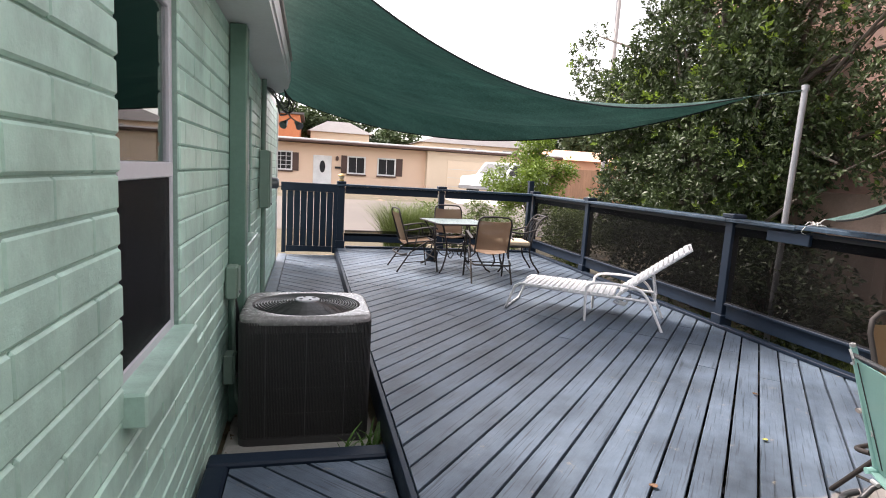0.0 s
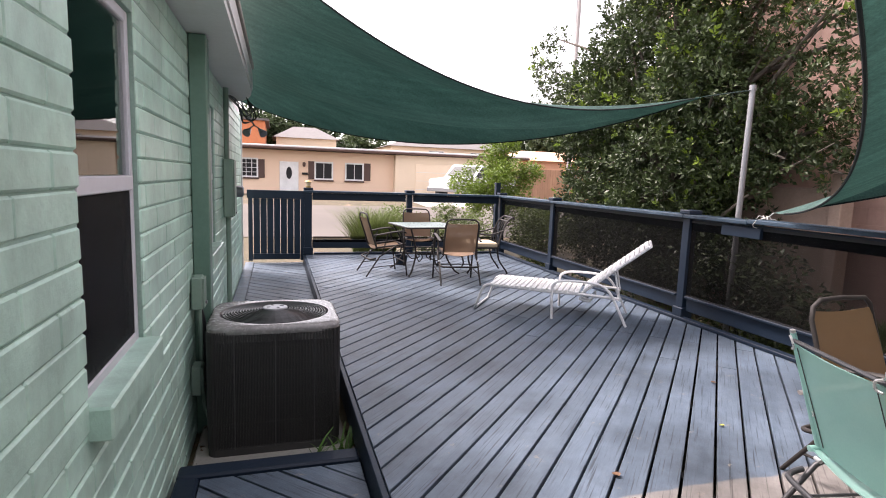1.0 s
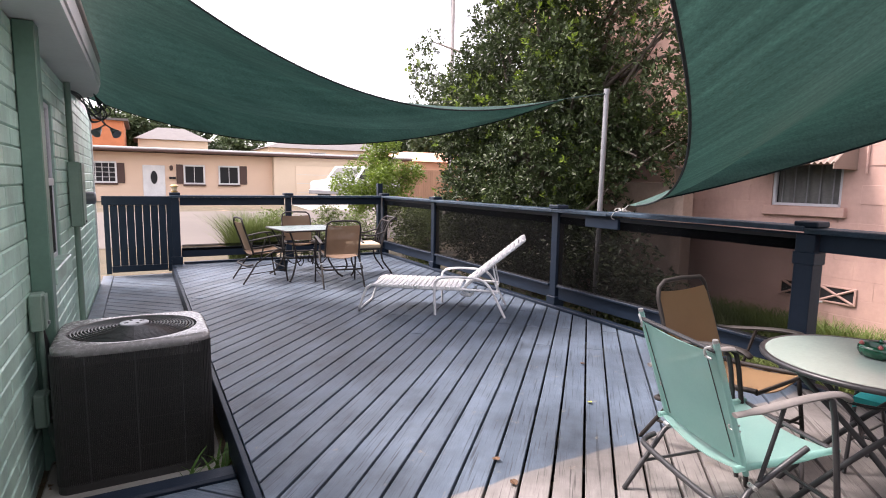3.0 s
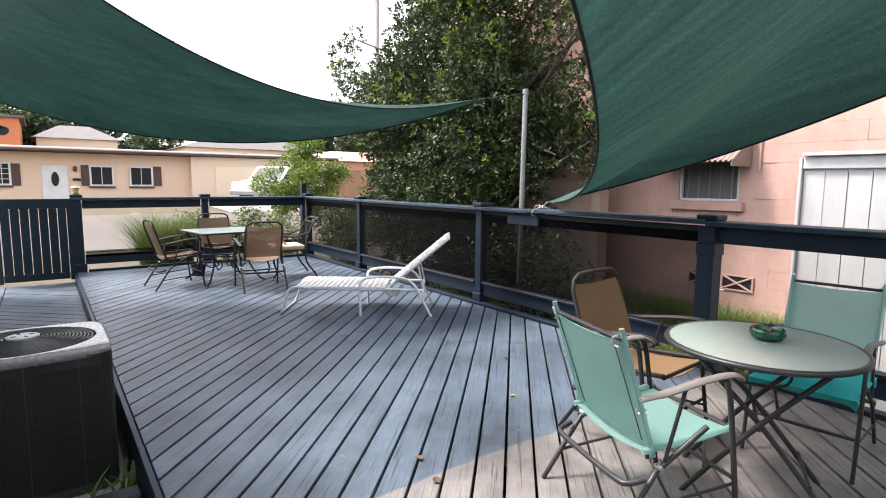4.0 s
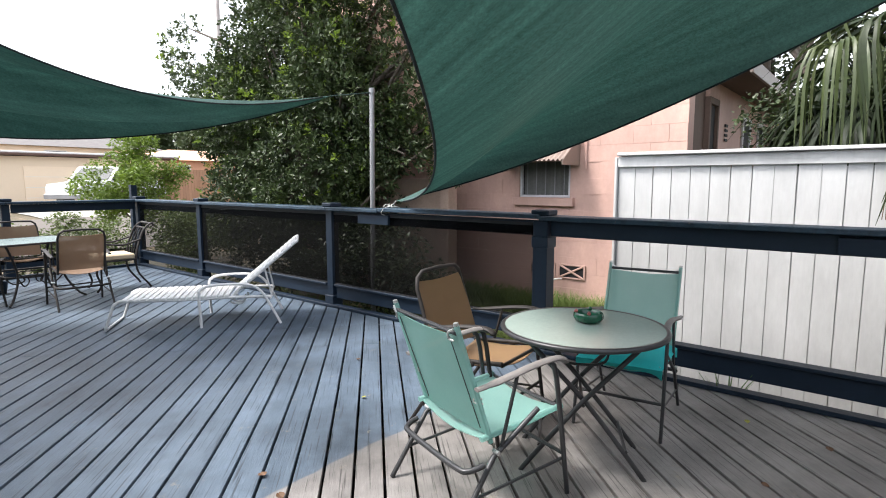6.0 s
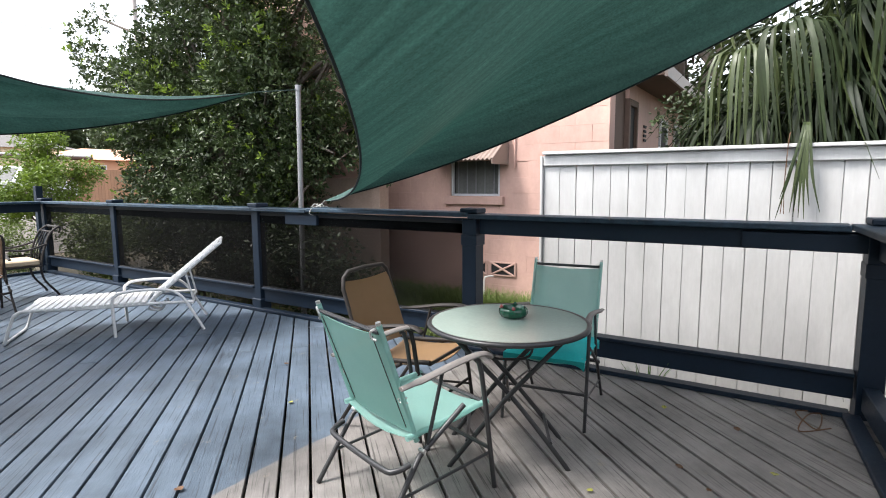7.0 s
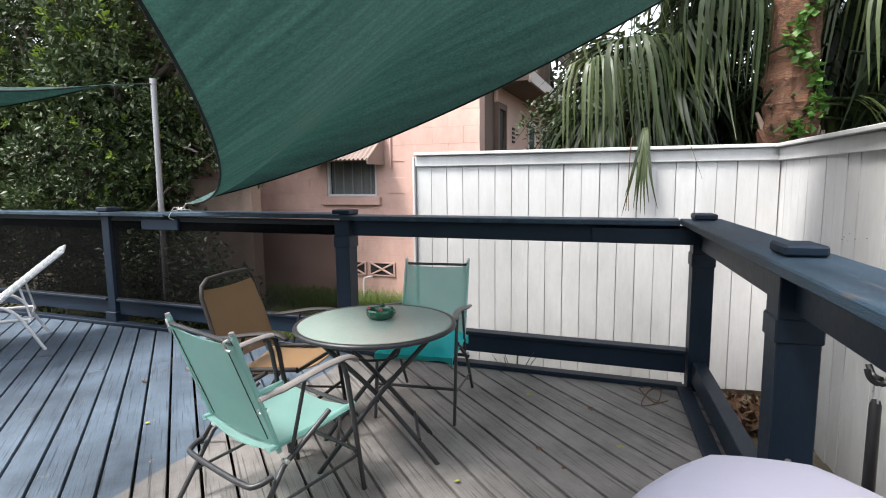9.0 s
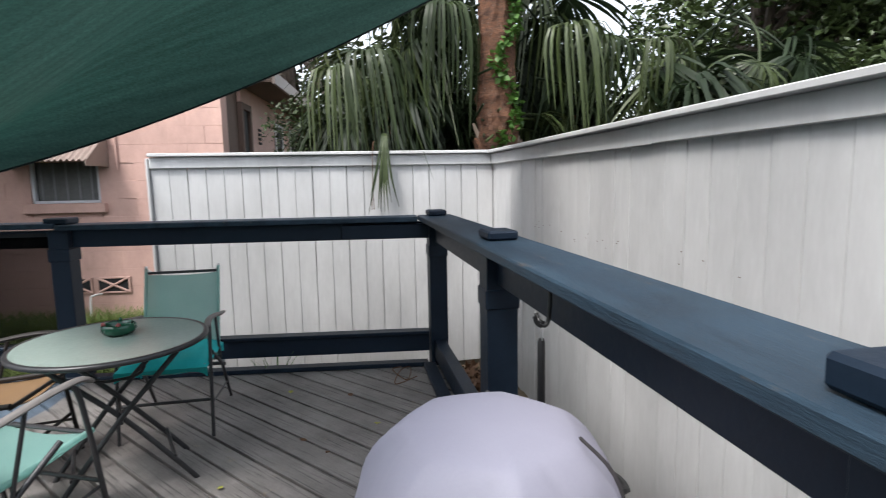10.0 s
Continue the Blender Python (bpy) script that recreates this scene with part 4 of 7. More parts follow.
def folding_chair(label, m, cloth, tube_mat, arm_mat, loop=False, cushion=None, group="folding chairs", tall=0.0):
    """A folding patio chair with a sling seat and back; it faces +y, the floor is z = 0."""
    t = thing("folding_chair", label, "chair", m, group)
    hw = 0.225 if loop else 0.245
    zt, zb = (0.865, 0.43) if loop else (0.845 + tall, 0.365)
    drop = 0.0 if loop else 0.045
    yt, yb = -0.31, (-0.17 if loop else -0.15)
    part("back_sling", Geo().sheet(lambda u, v: (-hw + 2 * hw * u, yb + (yt - yb) * v - (0.03 if loop else 0.012) * math.sin(math.pi * u) * (1 - v), zb + (zt - 0.04 - zb) * v - 0.012 * math.sin(math.pi * u) * v), 14, 10, 0.005), cloth, t, smooth=True)
    part("seat_sling", Geo().sheet(lambda u, v: (-hw + 2 * hw * u, -0.18 + 0.43 * v, 0.41 - drop + 0.035 * v - 0.035 * math.sin(math.pi * u) - 0.02 * math.sin(math.pi * v)), 14, 10, 0.005), cloth, t, smooth=True)
    if loop:
        pts = [(-hw, yb, zb - 0.04), (-hw, yt + 0.01, zt - 0.08), (-hw + 0.015, yt, zt - 0.02), (-hw + 0.06, yt, zt + 0.012), (0, yt - 0.003, zt + 0.018), (hw - 0.06, yt, zt + 0.012), (hw - 0.015, yt, zt - 0.02), (hw, yt + 0.01, zt - 0.08), (hw, yb, zb - 0.04)]
        part("back_frame", Geo().tube(pts, 0.0125, 8), tube_mat, t, smooth=True)
    for s in (-1, 1):
        x = s * hw
        if not loop:
            rail = part("back_rail", Geo().tube([(x, yb + 0.01, zb - 0.03), (x, yt, zt)], 0.0115, 10), cloth, t, "fabric-sleeved back rail", smooth=True)
            part("tube_end", Geo().tube([(x, yt - 0.001, zt), (x, yt - 0.004, zt + 0.012)], 0.0105, 10), SILVER, rail, "silver tube end")
        part("seat_rail", Geo().tube([(x, -0.19, 0.405 - drop), (x, 0.255, 0.447 - drop)], 0.013, 8), cloth if not loop else tube_mat, t, smooth=True)
        part("front_leg", Geo().tube(curve([(s * 0.275, 0.15, 0.625), (s * 0.277, 0.19, 0.55), (s * 0.278, 0.27, 0.0)], 3), 0.0115, 8), tube_mat, t, smooth=True)
        part("rear_leg", Geo().tube([(s * 0.262, 0.10, 0.43), (s * 0.265, -0.14, 0.28), (s * 0.268, -0.33, 0.0)], 0.0115, 8), tube_mat, t, smooth=True)
        part("arm_strut", Geo().tube([(s * 0.268, -0.02, 0.61), (s * 0.266, -0.10, 0.32)], 0.009, 6), tube_mat, t, smooth=True)
        part("armrest", Geo().tube(curve([(s * 0.275, -0.235, 0.585), (s * 0.277, -0.12, 0.60), (s * 0.28, 0.06, 0.632), (s * 0.28, 0.19, 0.64), (s * 0.28, 0.245, 0.615)], 5), [0.016] * 4 + [0.021] * 12 + [0.022] * 4 + [0.014], 10, flat=0.55), arm_mat, t, smooth=True)
        part("hinge_bolt", Geo().tube([(s * 0.25, -0.13, 0.30), (s * 0.286, -0.13, 0.30)], 0.009, 8), SILVER, t)
    part("front_bar", Geo().tube([(-0.277, 0.235, 0.20), (0.277, 0.235, 0.20)], 0.009, 6), tube_mat, t)
    part("seat_bar", Geo().tube([(-hw, 0.252, 0.437 - drop), (hw, 0.252, 0.437 - drop)], 0.010, 6), tube_mat, t)
    part("rear_bar", Geo().tube(curve([(-0.266, -0.19, 0.26), (-0.25, -0.25, 0.245), (-0.18, -0.275, 0.24), (0.18, -0.275, 0.24), (0.25, -0.25, 0.245), (0.266, -0.19, 0.26)], 4), 0.0125, 8), tube_mat, t, smooth=True)
    for s in (-1, 1):
        part("side_bar", Geo().tube([(s * 0.27, 0.245, 0.17), (s * 0.267, -0.24, 0.13)], 0.007, 6), tube_mat, t)
    if not loop:
        for s in (-1, 1):
            part("clip", Geo().tube(curve([(s * (hw - 0.004), yt - 0.012, zt - 0.012), (s * (hw - 0.03), yt - 0.018, zt - 0.028), (s * (hw - 0.034), yt - 0.012, zt - 0.055), (s * (hw - 0.012), yt - 0.004, zt - 0.062)], 4), 0.005, 6), SILVER, t, "bent silver clip", smooth=True)
            part("clip", Geo().tube(curve([(s * (hw + 0.012), yb - 0.045, zb + 0.17), (s * (hw - 0.022), yb - 0.058, zb + 0.162), (s * (hw - 0.024), yb - 0.054, zb + 0.145), (s * (hw + 0.012), yb - 0.04, zb + 0.148)], 4), 0.004, 6), SILVER, t, "bent silver clip", smooth=True)
            part("seam", Geo().tube([(s * (hw - 0.042), yb - 0.012, zb + 0.02), (s * (hw - 0.042), yt - 0.004, zt - 0.05)], 0.0022, 5), GUN, t, "dark stitched seam")
        part("top_bar", Geo().tube([(-hw, yt + 0.002, zt - 0.03), (hw, yt + 0.002, zt - 0.03)], 0.009, 6), tube_mat, t)
    if cushion:
        def pad(u, v):
            a, b2 = 2 * u - 1, 2 * v - 1
            e = max(0.0, (1 - a ** 4) * (1 - b2 ** 4)) ** 0.5
            return (a * 0.27, 0.045 + b2 * 0.235, 0.40 + 0.05 * e + 0.01 * math.sin(7 * a) * e)
        part("cushion", Geo().sheet(pad, 16, 16, 0.055), cushion, t, "bright teal tied seat cushion", smooth=True)
        part("cushion_tie", Geo().tube(curve([(0.25, -0.15, 0.45), (0.29, -0.17, 0.38), (0.285, -0.16, 0.22)], 4), 0.005, 5), cushion, t)
    return t


folding_chair("pale teal folding chair with a sling seat and grey arms", pose(1.715, 1.58, 0.0015, 0, 0, -108), TEAL, GUN, ARM, group="chairs round the small table")
folding_chair("pale teal folding chair with a bright teal seat cushion", pose(2.87, 1.33, 0.0015, 0, 0, 97) @ Matrix.Diagonal((0.86, 1, 1, 1)), TEAL, GUN, ARM, cushion=TEAL_CUSHION, tall=0.025, group="chairs round the small table")
folding_chair("tan sling folding chair with a dark bronze tube frame", pose(2.27, 1.97, 0.0015, 0, 0, 184), TAN, BRONZE, BRONZE, loop=True, group="chairs round the small table")

# small round table
FROST = material("frosted_glass_top", (0.265, 0.34, 0.31), (0.23, 0.30, 0.275), rough=0.2, big=3, fine=60, bump=0.02, vary=0, spec=0.8)
tb = thing("round_table", "small round folding table with a frosted glass top", "table", pose(2.22, 1.33, 0.0015, 0, 0, -62))
part("tabletop", Geo().lathe([(0.385, 0.676), (0.385, 0.684), (0.383, 0.686)], 48), FROST, tb, "frosted greenish glass top")
part("rim", Geo().tube([(0.392 * math.cos(2 * math.pi * j / 48), 0.392 * math.sin(2 * math.pi * j / 48), 0.676) for j in range(48)], 0.015, 10, closed=True, flat=0.85), GUN, tb, smooth=True)
for s in (-1, 1):
    for d in (-1, 1):
        part("leg", Geo().tube(curve([(d * 0.27, s * 0.16, 0.655), (d * 0.22, s * 0.165, 0.60), (-d * 0.02, s * (0.17 if d > 0 else 0.145), 0.34), (-d * 0.27, s * 0.17, 0.02), (-d * 0.275, s * 0.17, 0.0)], 5), 0.0125, 8), GUN, tb, smooth=True)
    part("support_bar", Geo().tube([(-0.28, s * 0.16, 0.652), (0.28, s * 0.16, 0.652)], 0.010, 6), GUN, tb)
for d in (-1, 1):
    part("cross_bar", Geo().tube([(d * 0.20, -0.17, 0.13), (d * 0.20, 0.17, 0.13)], 0.009, 6), GUN, tb)
part("pivot_bar", Geo().tube([(0, -0.18, 0.345), (0, 0.18, 0.345)], 0.008, 6), GUN, tb)
part("latch_loop", Geo().tube(curve([(0.12, -0.1, 0.64), (0.10, -0.1, 0.54), (0, -0.1, 0.52), (-0.10, -0.1, 0.54), (-0.12, -0.1, 0.64)], 5), 0.007, 6), GUN, tb, smooth=True)
GLAZE = material("green_glazed_ceramic", (0.012, 0.10, 0.055), (0.006, 0.055, 0.03), rough=0.15, fine=30, bump=0.05)
RED = material("reddish_blossom", (0.35, 0.09, 0.08), (0.2, 0.05, 0.05), rough=0.6)
at = thing("ashtray", "round fluted green glazed bowl on the small table", "bowl", pose(2.30, 1.34, 0.688))
part("bowl", Geo().lathe([(0.045, 0), (0.062, 0.006), (0.074, 0.025), (0.072, 0.045), (0.064, 0.052), (0.058, 0.046), (0.054, 0.02), (0.0, 0.014)], 48, wob=lambda w, z: 0.03 * math.sin(14 * w) if z < 0.046 else 0), GLAZE, at, smooth=True)
for w in (0.3, 2.2, 3.6):
    part("figure", Geo().lathe([(0.003, 0), (0.009, 0.005), (0.010, 0.011), (0.005, 0.018), (0.001, 0.021)], 10, pose(0.062 * math.cos(w), 0.062 * math.sin(w), 0.046)), RED if w > 1 else GLAZE, at, smooth=True)

# white strap lounger
VINYL = material("white_vinyl_strap", (0.78, 0.77, 0.76), (0.68, 0.67, 0.66), rough=0.4, fine=60, bump=0.06, vary=0.04)
ENAMEL = material("white_enamel_tube", (0.74, 0.73, 0.73), (0.62, 0.61, 0.61), rough=0.35, fine=60, bump=0.05, spots=(0.45, 0.40, 0.35), spot_at=0.76)
LM = Matrix.Translation((1.585, 5.775, 0.0015)) @ Matrix(((0.81, 0.586, 0, 0), (-0.586, 0.81, 0, 0), (0, 0, 1, 0), (0, 0, 0, 1)))
lg = thing("sun_lounger", "white tubular sun lounger with vinyl straps and a raised back", "lounger", LM)
LWD, SH = 0.58, 0.290
back0, back1 = (1.13, SH), (1.76, 0.815)
for y in (0, LWD):
    part("side_rail", Geo().tube(curve([(0.10, y, SH - 0.035), (0.135, y, SH - 0.004), (0.2, y, SH), (0.7, y, SH - 0.012), (1.12, y, SH - 0.01), (1.5, y, SH - 0.02)], 5), 0.0145, 8), ENAMEL, lg, smooth=True)
    part("back_rail", Geo().tube([(back0[0], y + (0.03 if y == 0 else -0.03), back0[1]), (back1[0], y + (0.03 if y == 0 else -0.03), back1[1])], 0.0135, 8), ENAMEL, lg, smooth=True)
    part("arm_frame", Geo().tube(curve([(0.845, y - 0.03 + 0.06 * (y > 0), 0.0), (0.835, y - 0.03 + 0.06 * (y > 0), 0.31), (0.86, y - 0.03 + 0.06 * (y > 0), 0.375), (0.93, y - 0.03 + 0.06 * (y > 0), 0.405), (1.1, y - 0.03 + 0.06 * (y > 0), 0.415), (1.30, y - 0.03 + 0.06 * (y > 0), 0.40), (1.40, y - 0.03 + 0.06 * (y > 0), 0.335), (1.47, y - 0.03 + 0.06 * (y > 0), 0.22), (1.58, y - 0.03 + 0.06 * (y > 0), 0.0)], 5), 0.0135, 8), ENAMEL, lg, smooth=True)
    part("back_strut", Geo().tube([(1.50, y + (0.05 if y == 0 else -0.05), SH - 0.03), (1.44, y + (0.05 if y == 0 else -0.05), 0.545)], 0.009, 6), ENAMEL, lg)
part("front_leg", Geo().tube(curve([(0.12, 0.0, SH - 0.02), (0.09, 0.0, 0.25), (0.02, 0.0, 0.05), (0.0, 0.04, 0.014), (0.0, 0.12, 0.014), (0.0, LWD - 0.12, 0.014), (0.0, LWD - 0.04, 0.014), (0.02, LWD, 0.05), (0.09, LWD, 0.25), (0.12, LWD, SH - 0.02)], 4), 0.0135, 8), ENAMEL, lg, smooth=True)
part("rear_bar", Geo().tube([(1.49, -0.02, SH - 0.03), (1.49, LWD + 0.02, SH - 0.03)], 0.011, 6), ENAMEL, lg)
part("back_top", Geo().tube([(back1[0], 0.03, back1[1]), (back1[0] + 0.005, LWD - 0.03, back1[1] + 0.003)], 0.0135, 8), ENAMEL, lg)
for k in range(17):
    s = 0.16 + k * 0.056
    part("strap", Geo().box((s, -0.016, SH - 0.006), (s + 0.048, LWD + 0.016, SH + 0.018), 0.006), VINYL, lg)
sl = math.degrees(math.atan2(back1[1] - back0[1], back1[0] - back0[0]))
for k in range(14):
    s = 0.03 + k * 0.056
    part("strap", Geo().box((s, 0.012, -0.004), (s + 0.047, LWD - 0.012, 0.019), 0.006, pose(back0[0], 0, back0[1], 0, -sl, 0)), VINYL, lg)
rw = random.Random(3)
for k in range(4):
    y = 0.08 + 0.1 * k
    part("loose_strap", Geo().tube(curve([(1.14, y, SH - 0.03), (1.12 + rw.uniform(-.04, .08), y + 0.03, 0.21), (1.20 + rw.uniform(-.05, .05), y + 0.05, 0.19), (1.24, y + 0.02, SH - 0.04)], 4), 0.012, 6, flat=0.3), VINYL, lg)

# far dining group
far_lab = "brown sling patio chair with a dark bronze frame"
folding_chair(far_lab, pose(1.02, 8.12, 0.0015, 0, 0, -84), TAN_DARK, BRONZE, BRONZE, loop=True, group="chairs round the dining table")
folding_chair(far_lab, pose(1.90, 7.38, 0.0015, 0, 0, -6), TAN_DARK, BRONZE, BRONZE, loop=True, group="chairs round the dining table")
folding_chair(far_lab, pose(1.76, 8.95, 0.0015, 0, 0, 176), TAN_DARK, BRONZE, BRONZE, loop=True, group="chairs round the dining table")
GLASSY = material("dark_glass_top", (0.12, 0.17, 0.16), (0.09, 0.13, 0.125), rough=0.3, bump=0.0, vary=0, spec=0.3)
dt = thing("dining_table", "square glass-topped patio table with curved metal legs", "table", pose(1.66, 8.20, 0.0015, 0, 0, 8))
part("tabletop", Geo().prism(rounded(0.44, 0.06), 0.70, 0.708, 0.002), GLASSY, dt, "tinted glass top")
part("rim", Geo().tube([(x * 1.01, y * 1.01, 0.70) for x, y in rounded(0.44, 0.06)], 0.012, 8, closed=True), BRONZE, dt, smooth=True)
for sx, sy in ((-1, -1), (-1, 1), (1, -1), (1, 1)):
    part("leg", Geo().tube(curve([(sx * 0.38, sy * 0.38, 0.69), (sx * 0.30, sy * 0.30, 0.52), (sx * 0.24, sy * 0.24, 0.30), (sx * 0.33, sy * 0.33, 0.08), (sx * 0.40, sy * 0.40, 0.012)], 6), 0.013, 8), BRONZE, dt, smooth=True)
    part("scroll", Geo().tube(curve([(sx * 0.24, sy * 0.24, 0.30), (sx * 0.15, sy * 0.15, 0.18), (sx * 0.06, sy * 0.06, 0.22), (sx * 0.10, sy * 0.10, 0.30)], 5), 0.008, 6), BRONZE, dt, smooth=True)
part("brace_ring", Geo().tube([(0.30 * math.cos(2 * math.pi * j / 32), 0.30 * math.sin(2 * math.pi * j / 32), 0.30) for j in range(32)], 0.008, 6, closed=True), BRONZE, dt)
CREAM = material("cream_cushion", (0.52, 0.42, 0.29), (0.42, 0.33, 0.22), rough=0.8, fine=100, bump=0.2)
sc = thing("metal_armchair", "dark cast-metal armchair with a scrolled back and cream cushion", "chair", pose(2.53, 8.08, 0.0015, 0, 0, 84), "chairs round the dining table")
for s in (-1, 1):
    part("back_post", Geo().tube(curve([(s * 0.22, -0.20, 0.40), (s * 0.22, -0.24, 0.58), (s * 0.21, -0.32, 0.78), (s * 0.20, -0.42, 0.86), (s * 0.20, -0.44, 0.82)], 5), 0.013, 8), BRONZE, sc, smooth=True)
    part("rear_leg", Geo().tube(curve([(s * 0.22, -0.19, 0.40), (s * 0.22, -0.22, 0.22), (s * 0.23, -0.33, 0.06), (s * 0.23, -0.36, 0.012)], 5), 0.013, 8), BRONZE, sc, smooth=True)
    part("front_leg", Geo().tube(curve([(s * 0.23, 0.22, 0.40), (s * 0.23, 0.26, 0.26), (s * 0.23, 0.22, 0.10), (s * 0.23, 0.27, 0.012)], 5), 0.013, 8), BRONZE, sc, smooth=True)
    part("armrest", Geo().tube(curve([(s * 0.24, -0.27, 0.66), (s * 0.27, -0.05, 0.60), (s * 0.28, 0.16, 0.62), (s * 0.27, 0.24, 0.58), (s * 0.25, 0.20, 0.44)], 5), 0.012, 8), BRONZE, sc, smooth=True)
for k in range(4):
    x = -0.13 + k * 0.087
    part("back_slat", Geo().tube(curve([(x, -0.21, 0.42), (x * 1.1, -0.26, 0.62), (x * 0.9, -0.34, 0.80)], 5), 0.007, 6), BRONZE, sc)
part("back_top", Geo().tube([(-0.20, -0.42, 0.855), (0.20, -0.42, 0.855)], 0.014, 8), BRONZE, sc)
part("back_bar", Geo().tube([(-0.205, -0.345, 0.80), (0.205, -0.345, 0.80)], 0.010, 8), BRONZE, sc)
part("seat", Geo().box((-0.24, -0.21, 0.385), (0.24, 0.24, 0.405), 0.006), BRONZE, sc)
part("cushion", Geo().box((-0.235, -0.19, 0.407), (0.235, 0.24, 0.475), 0.025), CREAM, sc, "cream seat cushion", smooth=True)
pot = thing("small_bucket", "small dark bucket standing on the deck under the table", "bucket", pose(1.45, 8.85, 0.0015))
part("bucket", Geo().lathe([(0.08, 0), (0.105, 0.15), (0.11, 0.155), (0.1, 0.15), (0.075, 0.02)], 20), RAIL, pot, smooth=True)
part("handle", Geo().tube(curve([(-0.105, 0, 0.15), (-0.07, 0, 0.22), (0, 0, 0.25), (0.07, 0, 0.22), (0.105, 0, 0.15)], 4), 0.004, 5), BLACK, pot)

# lantern on the gate post
BRASS = material("aged_brass", (0.42, 0.27, 0.10), (0.30, 0.19, 0.07), rough=0.4, metal=0.7)
la = thing("post_lantern", "small brass-coloured solar lantern on the gate post", "lantern", pose(0.05, 10.12, RTOP + 0.047))
part("collar", Geo().lathe([(0.05, 0), (0.05, 0.02), (0.035, 0.03)], 16), BRASS, la, smooth=True)
part("lens", Geo().lathe([(0.034, 0.03), (0.045, 0.085), (0.045, 0.09)], 16), CREAM, la, smooth=True)
part("cap", Geo().lathe([(0.066, 0.09), (0.066, 0.10), (0.03, 0.125), (0.005, 0.13)], 16), BRASS, la, smooth=True)

# covered kettle grill by the near railing
LILAC = material("pale_lilac_cover", (0.30, 0.295, 0.365), (0.275, 0.27, 0.34), rough=0.65, big=3, fine=140, bump=0.12, depth=0.002, vary=0)
BINDING = material("dark_binding", (0.05, 0.045, 0.05), (0.03, 0.028, 0.03), rough=0.8, fine=120, bump=0.2)
gr = thing("covered_grill", "kettle grill under a pale lilac fabric cover", "grill", pose(0.85, -0.19, 0.0015) @ Matrix.Diagonal((1.14, 1.12, 0.895, 1)))


def drape(w, z):
    """Sewn gores drawn flat between their seams over the lid, sharp hanging folds below the rim."""
    low = min(1.0, max(0.0, (0.84 - z) / 0.25))
    half = math.pi / 7
    gore = math.cos(half * 0.8) / math.cos(((w + 0.35) % (2 * half) - half) * 0.8) - 0.965
    fold = 0.085 * abs(math.sin(3.5 * w + 0.5 + 0.6 * math.sin(2 * w))) ** 0.6 + 0.04 * abs(math.sin(8.5 * w + 5 * z))
    tuck = 0.028 * max(0.0, math.sin(5 * w - 9 * z + 1.0)) ** 3 + 0.018 * max(0.0, math.sin(11 * w + 14 * z)) ** 4
    return (fold - 0.075) * low + gore * 1.1 - tuck * (1 if z < 0.90 else 0.2)


prof = [(0.31, 0.22), (0.305, 0.4), (0.30, 0.50), (0.298, 0.57), (0.295, 0.62), (0.29, 0.66), (0.286, 0.70), (0.280, 0.735), (0.272, 0.77), (0.262, 0.80), (0.250, 0.828),
        (0.236, 0.853), (0.219, 0.876), (0.200, 0.897), (0.184, 0.911), (0.172, 0.918), (0.14, 0.925), (0.10, 0.931), (0.05, 0.935), (0.001, 0.936)]
part("cover", Geo().lathe(prof, 168, wob=drape), LILAC, gr, smooth=True)
for w in (-1.95, -0.16):
    # dark binding tape sewn along a seam of the cover
    rim = [(r * (1 + drape(w, z)) + 0.001, z) for r, z in prof[4:15]]
    part("binding", Geo().tube([(r * math.cos(w), r * math.sin(w), z) for r, z in rim], 0.006, 6), BINDING, gr, "dark grey seam binding", smooth=True)
for w in (0.5, 2.6, 4.7):
    part("leg", Geo().tube([(0.15 * math.cos(w), 0.15 * math.sin(w), 0.5), (0.25 * math.cos(w), 0.25 * math.sin(w), 0.0)], 0.012, 8), BLACK, gr)
part("side_handle", Geo().tube(curve([(0.02, -0.27, 0.70), (0.03, -0.31, 0.69), (0.12, -0.315, 0.67), (0.17, -0.27, 0.66)], 4), 0.010, 6), BLACK, gr)

# hook and brush on the near railing
ht = thing("hanging_tool", "black-handled grill tool hanging from a hook on the railing", "tool", NEAR @ pose(2.51, -0.05, RTOP - 0.052) @ Matrix.Diagonal((1.3, 1.3, 1.1, 1)))
part("hook", Geo().tube(curve([(0, 0.026, 0.0), (0, -0.010, -0.005), (0.002, -0.016, -0.055), (0.004, -0.022, -0.098), (0.006, -0.036, -0.106), (0.004, -0.048, -0.096), (0.002, -0.052, -0.080)], 5), 0.005, 7), BLACK, ht, smooth=True)
part("hook", Geo().tube(curve([(-0.004, -0.028, -0.100), (-0.018, -0.034, -0.098), (-0.028, -0.038, -0.080)], 4), 0.005, 7), BLACK, ht, smooth=True)
part("wire_loop", Geo().tube(curve([(0.004, -0.036, -0.103), (-0.007, -0.036, -0.115), (-0.004, -0.036, -0.150), (0.006, -0.036, -0.150), (0.010, -0.036, -0.115), (0.004, -0.036, -0.103)], 4), 0.0018, 5), SILVER, ht)
part("handle", Geo().tube([(0.002, -0.036, -0.140), (0.002, -0.036, -0.150), (0.003, -0.036, -0.335), (0.003, -0.036, -0.342)], [0.006, 0.0085, 0.0095, 0.005], 10), BLACK, ht, smooth=True)

